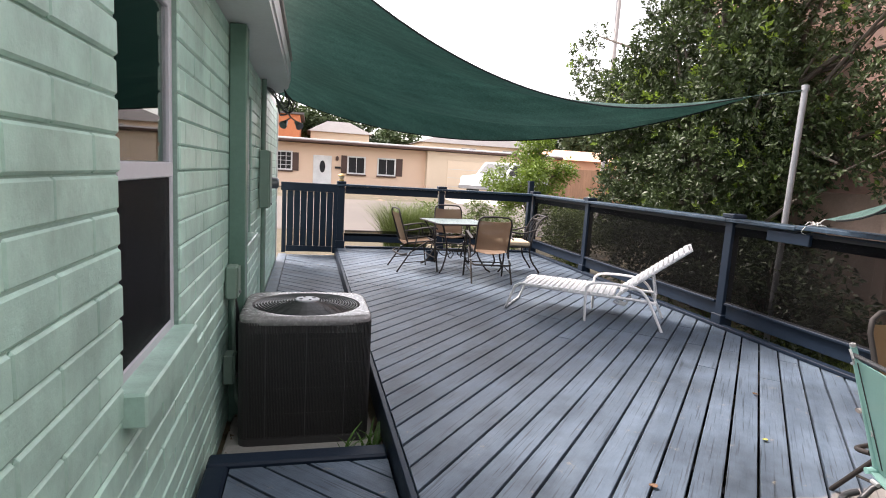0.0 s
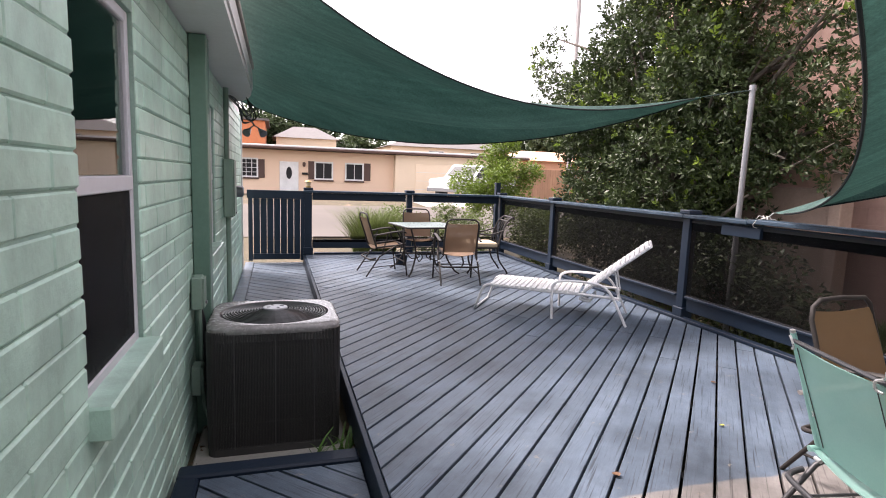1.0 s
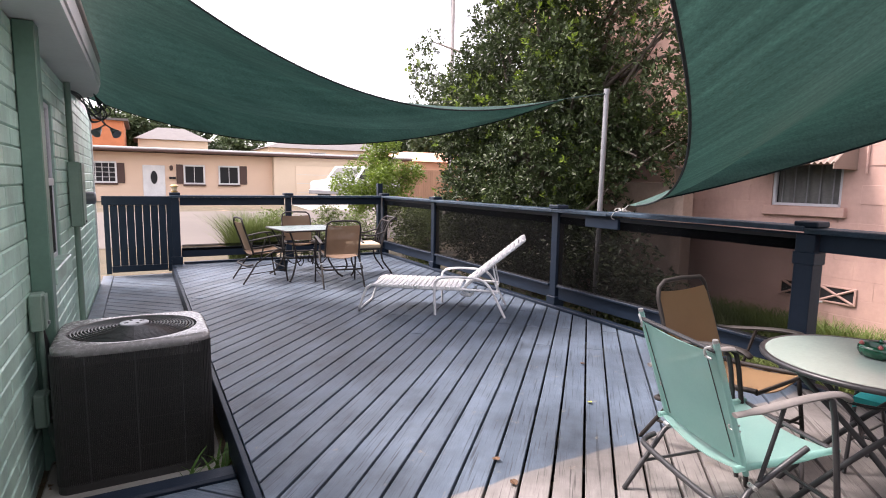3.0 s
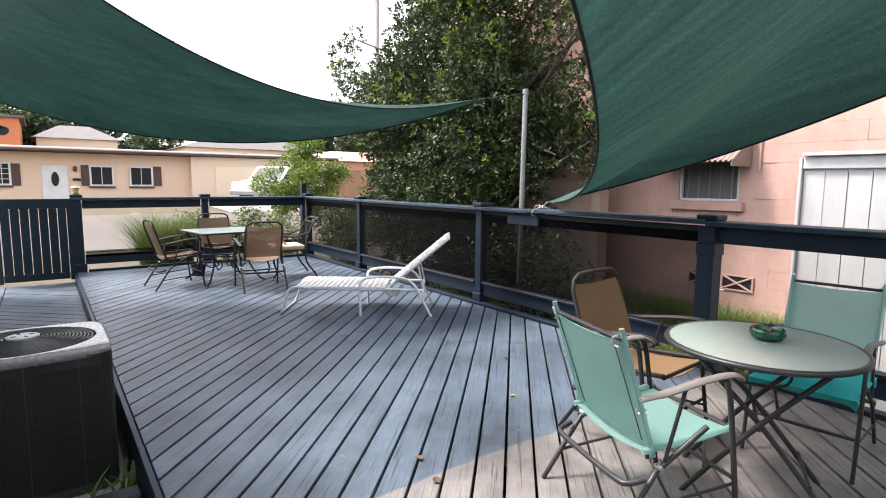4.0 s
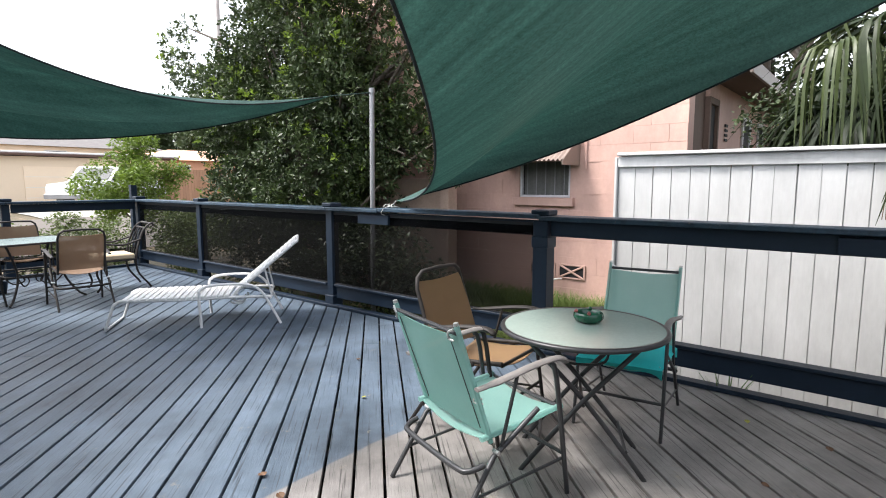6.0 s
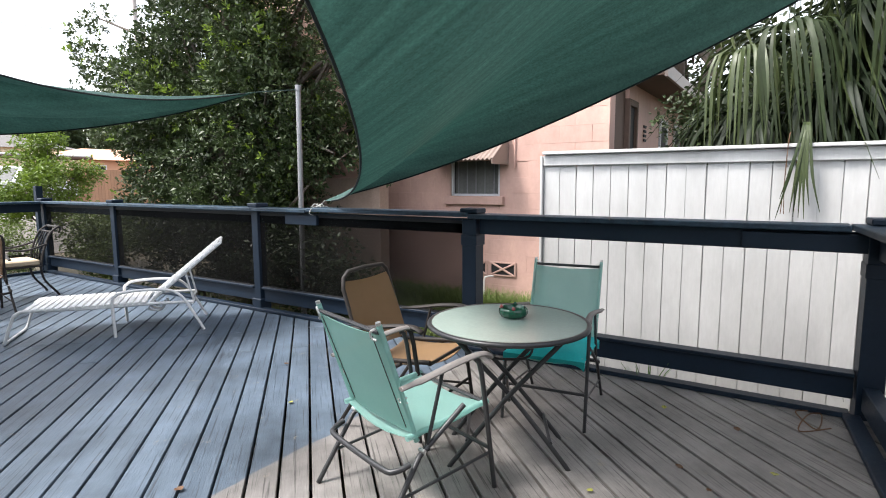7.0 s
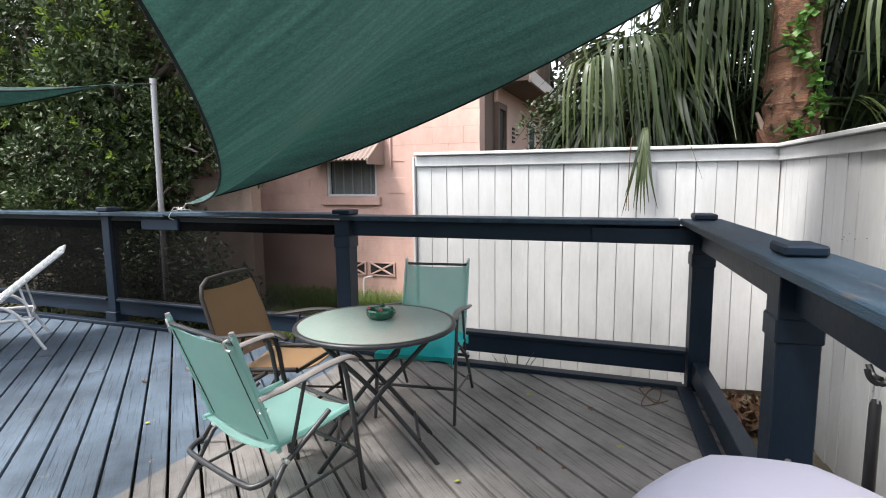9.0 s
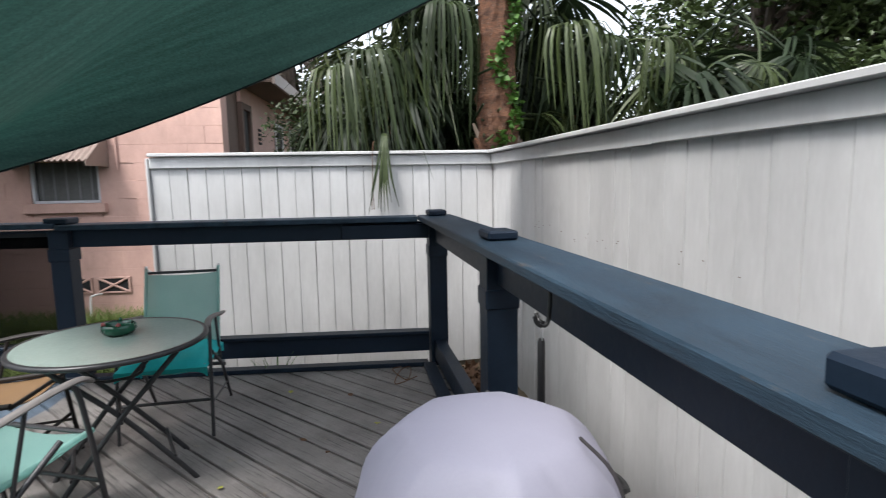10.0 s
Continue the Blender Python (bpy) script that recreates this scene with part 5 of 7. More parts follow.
# fallen leaves and twigs on the deck
DRY = material("dry_leaf", (0.15, 0.075, 0.035), (0.08, 0.04, 0.02), rough=0.7)
YELLOW = material("yellow_leaf", (0.34, 0.33, 0.06), (0.24, 0.25, 0.05), rough=0.6)
lr = random.Random(21)
for x, y, mat_, lab in ((2.07, 0.85, YELLOW, "yellow-green fallen leaf on the deck boards"), (2.66, 0.16, YELLOW, "yellow-green fallen leaf on the deck boards"), (2.05, 2.75, YELLOW, "yellow-green fallen leaf on the deck boards"),
                        (2.55, 3.35, DRY, "dry brown fallen leaf on the deck boards"), (2.5, 0.55, DRY, "dry brown fallen leaf on the deck boards"), (2.35, 0.4, DRY, "dry brown fallen leaf on the deck boards"),
                        (3.1, 0.35, DRY, "dry brown fallen leaf on the deck boards"), (1.05, 2.2, DRY, "dry brown fallen leaf on the deck boards"), (3.2, 0.75, YELLOW, "yellow-green fallen leaf on the deck boards"), (1.1, 2.42, DRY, "dry brown fallen leaf on the deck boards")):
    s = lr.uniform(0.5, 0.85)
    solid("fallen_leaf", Geo().sheet(lambda u, v: ((u - 0.5) * 0.05 * s, (v - 0.5) * 0.026 * s * math.sin(math.pi * (0.08 + 0.84 * u)) * 2, 0.004 + 0.010 * abs(v - 0.5) + 0.006 * u), 6, 4, 0.001), mat_, lab, "leaf", "fallen leaves", m=pose(x, y, 0.003, 0, 0, lr.uniform(0, 360)))
solid("twig", Geo().tube(curve([(3.50, 0.02, 0.045), (3.40, 0.08, 0.06), (3.30, -0.02, 0.02), (3.52, -0.05, 0.03), (3.42, 0.02, 0.05), (3.25, 0.06, 0.012), (3.38, -0.09, 0.012)], 5), 0.004, 5), DRY, "dry curled twig in the corner of the deck", "twig")

# ---- white board fence ----
fence = thing("board_fence", "tall white painted board fence with a flat cap", "fence", kind="structure")
FZ = 1.645


def fence_run(p, q, seed, out=1):
    """Boards side by side from p to q, with a fascia and a cap on top."""
    r = random.Random(seed)
    P, Q = Vector((*p, 0)), Vector((*q, 0))
    d = (Q - P)
    length = d.length
    ang = math.degrees(math.atan2(d.y, d.x))
    root = pose(P.x, P.y, 0, 0, 0, ang)
    cache = {}
    x = 0.0
    while x < length - 0.02:
        w = min(0.1465, length - x)
        key = round(w, 3)
        if key not in cache:
            cache[key] = Geo().box((0.0015, -0.009, GROUND_Z + 0.05), (w - 0.004, 0.009, FZ - 0.03), 0.001).mesh("board", FENCE_WHITE)
        ob = part("board", cache[key], FENCE_WHITE, fence)
        ob.matrix_basis = root @ pose(x, r.uniform(-0.003, 0.003), r.uniform(-0.006, 0.006), 0, r.uniform(-0.12, 0.12), r.uniform(-0.5, 0.5))
        x += w
    # a thin sheet is added behind the boards to block light and darken grooves
    for lo, hi, nm in (((0, -0.075, FZ - 0.03), (length, 0.075, FZ - 0.003), "cap"), ((0, 0.016, FZ - 0.125), (length, 0.036, FZ - 0.033), "fascia"), ((0, -0.036, FZ - 0.125), (length, -0.016, FZ - 0.033), "fascia"),
                       ((0, -0.0155 if out > 0 else 0.0125, GROUND_Z + 0.06), (length, -0.0125 if out > 0 else 0.0155, FZ - 0.14), "backing"), ((0, -0.055 if out > 0 else 0.02, 0.25), (length, -0.02 if out > 0 else 0.055, 0.34), "back_rail")):
        n = max(1, round(length / 2.4))
        for k in range(n):
            a, c = length * k / n + 0.001, length * (k + 1) / n - 0.001
            ob = part(nm, Geo().box((a, lo[1], lo[2]), (c, hi[1], hi[2]), 0.004), FENCE_WHITE, fence)
            ob.matrix_basis = root @ pose(0, 0, r.uniform(-0.003, 0.003))


fence_run((4.66, -0.86), (4.455, 2.06), 1)
part("end_post", Geo().box((4.415, 2.063, GROUND_Z), (4.495, 2.085, FZ - 0.04)), FENCE_WHITE, fence)
fence_run((4.69, -0.870), (-3.4, -1.65), 2, -1)
NAIL = material("rust_stain", (0.13, 0.075, 0.045), rough=0.8)
nr = random.Random(17)
for k in range(26):
    x = nr.uniform(-0.5, 3.6)
    z = nr.choice((1.02, 1.03, 1.04, 1.05, 1.06)) + nr.uniform(-0.02, 0.02)
    part("nail_head", Geo().box((-0.005, -0.0015, -0.002), (nr.uniform(0.001, 0.007), 0.0015, 0.002), 0.001), NAIL, fence).matrix_basis = pose(x, -0.875 - 0.0964 * (4.64 - x) + 0.0145, z, 0, 0, 5.5)

# ---- pink neighbour house ----
pink = thing("pink_house", "two-storey pink painted block house with a small barred window", "house", kind="structure")
PX = 6.15
PIN = (3.36, 4.10, 1.20, 1.66)
cores = Geo()
for y0, y1, z0, z1 in ((1.97, PIN[0], GROUND_Z, 6.3), (PIN[0], PIN[1], GROUND_Z, PIN[2]), (PIN[0], PIN[1], PIN[3], 6.3), (PIN[1], 9.0, GROUND_Z, 6.3)):
    cores.box((PX + 0.006, y0 + 0.004, z0), (PX + 0.22, y1, z1), 0.002)
part("wall", cores, PINK, pink)
part("wall", Geo().box((PX + 0.23, 2.25, 2.81), (PX + 2.3, 2.45, 6.3)), PINK, pink)
pb = Geo()
prr = random.Random(4)
z, row = GROUND_Z, 0
while z < 6.2:
    y = 1.97 + (0.2 if row % 2 else 0)
    if row % 2:
        pb.box((PX - 0.002, 1.972, z + 0.001), (PX + 0.03, 2.168, z + 0.199), 0.0025)
    while y < 8.9:
        a, c = y, min(y + 0.4, 9.0)
        y += 0.4
        if z + 0.19 > PIN[2] and z + 0.01 < PIN[3] and c > PIN[0] and a < PIN[1]:
            continue
        dx = prr.uniform(-0.0009, 0.0009)
        pb.box((PX + dx - 0.002, a + 0.0003, z + 0.0007), (PX + 0.03, c - 0.0003, z + 0.1993), 0.0015)
    z, row = z + 0.2, row + 1
tagged(part("blocks", pb, PINK, pink), kind="stuff")
wn_ = part("window", Geo().box((PX + 0.10, PIN[0], PIN[2]), (PX + 0.13, PIN[1], PIN[3])), DARK, pink, "small dark window")
gb = Geo()
for lo, hi in (((PX + 0.02, PIN[0], PIN[2]), (PX + 0.07, PIN[0] + 0.03, PIN[3])), ((PX + 0.02, PIN[1] - 0.03, PIN[2]), (PX + 0.07, PIN[1], PIN[3])), ((PX + 0.02, PIN[0], PIN[2]), (PX + 0.07, PIN[1], PIN[2] + 0.03))):
    gb.box(lo, hi)
part("window_frame", gb, TRIM_WHITE, wn_)
for k in range(5):
    y = PIN[0] + 0.1 + k * 0.135
    part("bar", Geo().box((PX + 0.05, y, PIN[2] + 0.03), (PX + 0.06, y + 0.012, PIN[3])), STEEL, wn_)
CURT = material("grey_curtain", (0.16, 0.16, 0.15), (0.09, 0.09, 0.09), rough=0.9)
part("curtain", Geo().sheet(lambda u, v: (PX + 0.085 + 0.008 * math.sin(40 * u), PIN[0] + 0.03 + u * 0.68, PIN[2] + 0.03 + v * 0.43), 80, 2, 0.002), CURT, wn_)
part("window_sill", Geo().box((PX - 0.06, PIN[0] - 0.07, PIN[2] - 0.11), (PX + 0.02, PIN[1] + 0.07, PIN[2] - 0.002), 0.006), PINK, wn_)
AWN = material("corrugated_awning", (0.25, 0.19, 0.165), (0.19, 0.15, 0.125), rough=0.5, fine=30)
TILE_PINK = material("brown_roof", (0.16, 0.12, 0.10), rough=0.9)
aw = thing("window_awning", "corrugated pale metal awning over the small window", "awning", pose(PX, 0, 0))
part("sheet", Geo().sheet(lambda u, v: (-0.46 * v - 0.01, 3.22 + u * 1.05, 1.98 - 0.32 * v + 0.012 * math.sin(u * 110)), 150, 4, 0.004), AWN, aw, smooth=True)
for y in (3.23, 4.26):
    part("side_panel", Geo().add([(-0.01, y, 1.97), (-0.47, y, 1.65), (-0.47, y, 1.60), (-0.01, y, 1.60), (-0.01, y + 0.01, 1.97), (-0.47, y + 0.01, 1.65), (-0.47, y + 0.01, 1.60), (-0.01, y + 0.01, 1.60)], [(0, 1, 2, 3), (7, 6, 5, 4), (0, 4, 5, 1), (1, 5, 6, 2), (2, 6, 7, 3), (3, 7, 4, 0)]), AWN, aw)
solid("conduit", Geo().tube([(PX - 0.02, 3.14, 1.56), (PX - 0.02, 3.14, 2.1)], 0.012, 6), PINK, "thin painted conduit on the pink house", "pipe", "pipes on the wall")
# pierced vent blocks at the foot of the pink wall
for y in (3.30, 3.72):
    v = part("vent_block", Geo().box((PX - 0.010, y - 0.19, 0.16), (PX - 0.006, y + 0.19, 0.35)), DARK, pink, "pierced vent block")
    fr = Geo()
    for lo, hi in (((-0.19, 0.0), (0.19, 0.02)), ((-0.19, 0.17), (0.19, 0.19)), ((-0.19, 0.02), (-0.165, 0.17)), ((0.165, 0.02), (0.19, 0.17))):
        fr.box((PX - 0.022, y + lo[0], 0.16 + lo[1]), (PX - 0.005, y + hi[0], 0.16 + hi[1]), 0.003)
    for s in (-1, 1):
        for t2 in (-1, 1):
            fr.tube([(PX - 0.016, y, 0.255), (PX - 0.016, y + s * 0.165, 0.255 + t2 * 0.08)], 0.014, 6)
    part("lattice", fr, PINK, v)
solid("vent_pipe", Geo().tube(curve([(6.0, 3.50, GROUND_Z), (6.0, 3.50, 0.10), (6.02, 3.46, 0.16), (6.10, 3.42, 0.16)], 5), 0.012, 8), WHITE, "white plastic drain pipe beside the pink wall", "pipe", smooth=True)
# south side of the pink house: shaded recess, door, receding wall under a low eave
wing = thing("pink_house_wing", "low pink wing with a dark doorway, narrow windows and a brown eave", "house", kind="structure")
WY = 1.972
# shade of the house's return wall is put into this brown panel's colour
part("recess", Geo().box((PX + 0.23, WY + 0.05, GROUND_Z), (PX + 0.83, WY + 0.2, 2.9)), BROWN, wing, "brown shadowed recess")
part("door_frame", Geo().box((PX + 0.832, WY - 0.01, GROUND_Z), (PX + 0.90, WY + 0.1, 2.42)).box((PX + 1.24, WY - 0.01, GROUND_Z), (PX + 1.30, WY + 0.1, 2.42)).box((PX + 0.902, WY - 0.01, 2.34), (PX + 1.238, WY + 0.1, 2.42)), BROWN, wing)
part("door", Geo().box((PX + 0.902, WY + 0.03, GROUND_Z + 0.05), (PX + 1.238, WY + 0.07, 2.338)), DARK, wing, "dark screened door")
part("wall", Geo().box((PX + 1.302, WY, GROUND_Z), (PX + 6.0, WY + 0.2, 2.62)), PINK, wing)
part("wall", Geo().box((PX + 0.832, WY, 2.422), (PX + 1.298, WY + 0.2, 2.62)), PINK, wing)
for x0_, x1_ in ((8.86, 9.32), (10.03, 10.42)):
    w_ = part("window", Geo().box((x0_, WY - 0.012, 1.35), (x1_, WY - 0.003, 2.28)), DARK, wing, "narrow dark window")
    part("window_frame", Geo().box((x0_ - 0.06, WY - 0.03, 1.30), (x0_ - 0.002, WY - 0.002, 2.34)).box((x1_ + 0.002, WY - 0.03, 1.30), (x1_ + 0.06, WY - 0.002, 2.34)).box((x0_, WY - 0.03, 2.282), (x1_, WY - 0.002, 2.34)), TRIM_WHITE, w_)
for k in range(4):
    part("plaque_bar", Geo().box((7.76, WY - 0.02, 1.93 + 0.062 * k), (7.90, WY - 0.004, 1.965 + 0.062 * k), 0.004), DARK, wing, "dark plaque")
part("soffit", Geo().box((PX + 0.6, WY - 0.45, 2.622), (PX + 6.2, WY + 0.3, 2.66)), BROWN, wing, "brown eave soffit")
part("fascia", Geo().box((PX + 0.6, WY - 0.49, 2.60), (PX + 6.2, WY - 0.452, 2.76)), AWN, wing, "pale weathered fascia")
part("roof", Geo().box((PX + 0.6, WY - 0.45, 2.662), (PX + 6.2, WY + 4, 2.80)), TILE_PINK, wing)
# block garden wall behind the big shrub
GW = material("weathered_garden_wall", (0.42, 0.30, 0.24), (0.28, 0.20, 0.16), rough=0.85, big=2, fine=30, bump=0.4)
solid("garden_wall", Geo().box((5.5, 4.9, GROUND_Z), (5.62, 6.2, 1.45), 0.01).box((5.46, 4.78, GROUND_Z), (5.66, 4.92, 1.62), 0.01), GW, "weathered pinkish garden wall beneath the tree", "wall", kind="structure")

# ---- across the street ----
BEIGE = material("peach_stucco", (0.80, 0.58, 0.43), (0.74, 0.53, 0.39), rough=0.8, big=0.6, fine=20, bump=0.25)
BEIGE2 = material("pale_stucco", (0.76, 0.61, 0.46), (0.70, 0.56, 0.42), rough=0.8, big=0.6, fine=20, bump=0.25)
SHUT = material("brown_shutter", (0.085, 0.042, 0.032), rough=0.6)
ROOF_W = material("white_roof_edge", (0.75, 0.74, 0.73), rough=0.6)
TILE = material("grey_roof", (0.15, 0.14, 0.135), (0.11, 0.10, 0.098), rough=0.85, fine=8)
ORANGE = material("orange_stucco", (0.62, 0.22, 0.10), (0.54, 0.18, 0.08), rough=0.8)
SALMON = material("salmon_stucco", (0.66, 0.36, 0.23), (0.58, 0.31, 0.20), rough=0.8)
K = 1.109
YF = 31.0
FG = rise(YF)
bh = thing("beige_house", "low peach-beige stucco house with brown shutters and a white garage door", "house")


def fx(x):
    return -0.5 + (x + 0.5) * K


def fz(zv):
    return 1.4 + (zv - 1.4) * K


part("wall", Geo().box((fx(-9), YF, FG - 0.3), (fx(5.23), YF + 8, fz(2.5))), BEIGE, bh)
part("garage_wall", Geo().box((fx(5.23), YF - 0.5, FG - 0.3), (fx(12.0), YF + 8, fz(2.5))), BEIGE2, bh)
part("roof", Geo().box((fx(-9.5), YF - 1.0, fz(2.52)), (fx(12.4), YF + 8.5, fz(2.62)), 0.02), SHUT, bh, "dark brown roof edge")
part("roof_cap", Geo().box((fx(-9.5), YF - 0.95, fz(2.622)), (fx(12.4), YF + 8.5, fz(2.70)), 0.02), ROOF_W, bh, "white flat roof")
part("garage_door", Geo().box((fx(6.27), YF - 0.54, FG), (fx(9.6), YF - 0.502, fz(2.09)), 0.01), BEIGE2, bh)
for k in range(3):
    zz = FG + (fz(2.09) - FG) * (k + 1) / 4
    part("garage_groove", Geo().box((fx(6.3), YF - 0.546, zz), (fx(9.57), YF - 0.541, zz + 0.02)), ROOF_W, bh)


def far_window(x0, x1, z0, z1, cols, rows=1):
    w = part("window", Geo().box((fx(x0), YF - 0.03, fz(z0)), (fx(x1), YF - 0.004, fz(z1))), DARK, bh, "dark window in a white frame")
    f_ = Geo()
    a, c, lo, hi = fx(x0), fx(x1), fz(z0), fz(z1)
    for q in ((a - 0.05, a + 0.03, lo - 0.05, hi + 0.05), (c - 0.03, c + 0.05, lo - 0.05, hi + 0.05)):
        f_.box((q[0], YF - 0.07, q[2]), (q[1], YF - 0.031, q[3]))
    f_.box((a + 0.031, YF - 0.07, hi - 0.03), (c - 0.031, YF - 0.031, hi + 0.05)).box((a + 0.031, YF - 0.07, lo - 0.05), (c - 0.031, YF - 0.031, lo + 0.03))
    part("window_frame", f_, ROOF_W, w)
    for k in range(1, cols):
        xx = a + (c - a) * k / cols
        part("muntin", Geo().box((xx - 0.015, YF - 0.055, lo + 0.031), (xx + 0.015, YF - 0.032, hi - 0.031)), ROOF_W, w)
    for k in range(1, rows):
        zz = lo + (hi - lo) * k / rows
        part("muntin", Geo().box((a + 0.031, YF - 0.052, zz - 0.012), (c - 0.031, YF - 0.0325, zz + 0.012)), ROOF_W, w)
    part("window_sill", Geo().box((a - 0.08, YF - 0.12, lo - 0.13), (c + 0.08, YF - 0.004, lo - 0.052)), SHUT, w)


far_window(-2.35, -1.36, 1.2, 2.03, 4, 4)
far_window(1.34, 2.15, 1.18, 1.97, 2)
far_window(2.82, 3.66, 1.18, 1.97, 2)
for a, c in ((-1.33, -1.02), (1.0, 1.28), (3.72, 4.05)):
    part("shutter", Geo().box((fx(a), YF - 0.05, fz(1.15)), (fx(c), YF - 0.004, fz(2.02))), SHUT, bh, "dark brown shutter")
dr = part("front_door", Geo().box((fx(-0.34), YF - 0.05, FG), (fx(0.54), YF - 0.004, fz(1.96)), 0.01), ROOF_W, bh, "white front door with an oval light")
part("oval_light", Geo().lathe([(0.24, 0), (0.24, 0.02)], 24, pose(fx(0.10), YF - 0.052, fz(1.42), 90, 0, 0) @ Matrix.Diagonal((0.62, 1.35, 1, 1))), DARK, dr)
part("wall_lamp", Geo().lathe([(0.05, 0), (0.08, 0.08), (0.08, 0.2), (0.02, 0.26)], 10, pose(fx(0.80), YF - 0.1, fz(1.74))), SHUT, bh)
part("mailbox", Geo().box((fx(0.70), YF - 0.15, fz(1.36)), (fx(0.98), YF - 0.004, fz(1.46))), DARK, bh)

# white pickup in the driveway
TRUCK = material("white_car_paint", (0.50, 0.51, 0.52), (0.44, 0.45, 0.46), rough=0.2, fine=20, bump=0.0)
TINT = material("tinted_glass", (0.03, 0.035, 0.04), rough=0.25, bump=0, spec=0.15)
TYRE = material("tyre_rubber", (0.02, 0.02, 0.02), rough=0.85)
ty = 25.6
tk = thing("pickup_truck", "white pickup truck parked before the garage", "truck", pose(fx(4.95) + 2.45, ty, rise(ty) + 0.03, 0, 0, 36) @ Matrix.Diagonal((1.0, 1.0, 1.10, 1)))
body = [(0.0, 0.45), (0.02, 0.85), (0.12, 0.98), (1.15, 1.08), (1.35, 1.12), (1.95, 1.62), (2.1, 1.70), (3.5, 1.72), (3.72, 1.62), (3.80, 1.15), (5.55, 1.13), (5.6, 0.5), (4.95, 0.42), (0.5, 0.42)]
n_ = len(body)
g = Geo().add([(x, 0.0, zz) for x, zz in body] + [(x, 1.9, zz) for x, zz in body], [tuple(range(n_)), tuple(range(n_, 2 * n_))[::-1]] + [(i, i + n_, (i + 1) % n_ + n_, (i + 1) % n_) for i in range(n_)])
part("body", g, TRUCK, tk)
for poly, nm in ((((1.45, 1.14), (1.98, 1.58), (2.55, 1.62), (2.55, 1.14)), "side_window"), (((2.63, 1.14), (2.63, 1.62), (3.45, 1.62), (3.55, 1.14)), "side_window")):
    k_ = len(poly)
    part(nm, Geo().add([(x, -0.012, zz) for x, zz in poly] + [(x, -0.003, zz) for x, zz in poly], [tuple(range(k_)), tuple(range(k_, 2 * k_))[::-1]] + [(i, i + k_, (i + 1) % k_ + k_, (i + 1) % k_) for i in range(k_)]), TINT, tk)
part("windscreen", Geo().add([(1.36, 0.12, 1.16), (1.36, 1.78, 1.16), (1.93, 1.7, 1.62), (1.93, 0.2, 1.62)], [(0, 1, 2, 3)]), TINT, tk)
part("mirror", Geo().box((1.55, -0.22, 1.1), (1.75, -0.02, 1.36), 0.03), BLACK, tk)
for x in (0.95, 4.55):
    wl = part("wheel", Geo().lathe([(0.20, -0.13), (0.38, -0.12), (0.40, 0.0), (0.38, 0.12), (0.2, 0.13)], 24, pose(x, 0.12, 0.40, 90, 0, 0)), TYRE, tk, smooth=True)
    part("rim", Geo().lathe([(0.22, 0.0), (0.24, 0.03), (0.05, 0.035)], 16, pose(x, -0.005, 0.40, 90, 0, 0)), STEEL, wl, smooth=True)
    part("wheel", Geo().lathe([(0.20, -0.13), (0.38, -0.12), (0.40, 0.0), (0.38, 0.12), (0.2, 0.13)], 24, pose(x, 1.78, 0.40, 90, 0, 0)), TYRE, tk, smooth=True)
part("headlight", Geo().box((-0.01, 0.05, 0.78), (0.15, 0.35, 0.95), 0.02), STEEL, tk)
part("bumper", Geo().box((-0.12, -0.01, 0.42), (0.1, 1.91, 0.62), 0.03), STEEL, tk)


def plain_house(name, label, x0, x1, y0, y1, z1, wall_mat, roof_mat, ridge, windows=()):
    t = thing(name, label, "house")
    zb = rise(y0) - 0.4
    part("wall", Geo().box((x0, y0, zb), (x1, y1, z1)), wall_mat, t)
    o = 0.4
    if ridge > 0.3:
        g = Geo().add([(x0 - o, y0 - o, z1), (x1 + o, y0 - o, z1), (x1 + o, y1 + o, z1), (x0 - o, y1 + o, z1), ((x0 + x1) / 2 - (x1 - x0) * 0.2, (y0 + y1) / 2, z1 + ridge), ((x0 + x1) / 2 + (x1 - x0) * 0.2, (y0 + y1) / 2, z1 + ridge)],
                      [(3, 2, 1, 0), (0, 1, 5, 4), (1, 2, 5), (2, 3, 4, 5), (3, 0, 4)])
    else:
        g = Geo().box((x0 - o, y0 - o, z1 + 0.002), (x1 + o, y1 + o, z1 + ridge))
    part("roof", g, roof_mat, t)
    for wx, wz, ww, wh in windows:
        w = part("window", Geo().box((wx, y0 - 0.03, wz), (wx + ww, y0 - 0.003, wz + wh)), DARK, t)
        part("window_frame", Geo().box((wx - 0.08, y0 - 0.02, wz - 0.08), (wx + ww + 0.08, y0 - 0.002, wz + wh + 0.08)), ROOF_W, w)
    return t


plain_house("orange_house", "bright orange stucco house behind the street", -9.0, -1.6, 60, 70, 6.6, ORANGE, TILE, 0.2)
plain_house("grey_roofed_house", "house with a grey hipped roof in the distance", -0.5, 6.0, 64, 74, 5.3, BEIGE2, TILE, 1.6)
plain_house("white_house", "two-storey white house behind the beige house", 10.5, 24.0, 55, 64, 4.5, BEIGE2, TILE, 1.5, ((14.5, 3.3, 1.5, 0.8), (19.0, 3.3, 1.5, 0.8)))
plain_house("salmon_house", "low salmon stucco house with a shallow roof", 13.9, 24.0, 33, 43, 2.75, SALMON, SALMON, 0.9, ((15.2, 1.5, 0.6, 0.9),))
WOODF = material("cedar_fence", (0.36, 0.20, 0.12), (0.28, 0.15, 0.09), rough=0.8, fine=20)
wf = thing("wooden_fence", "reddish-brown wooden board fence across the street", "fence")
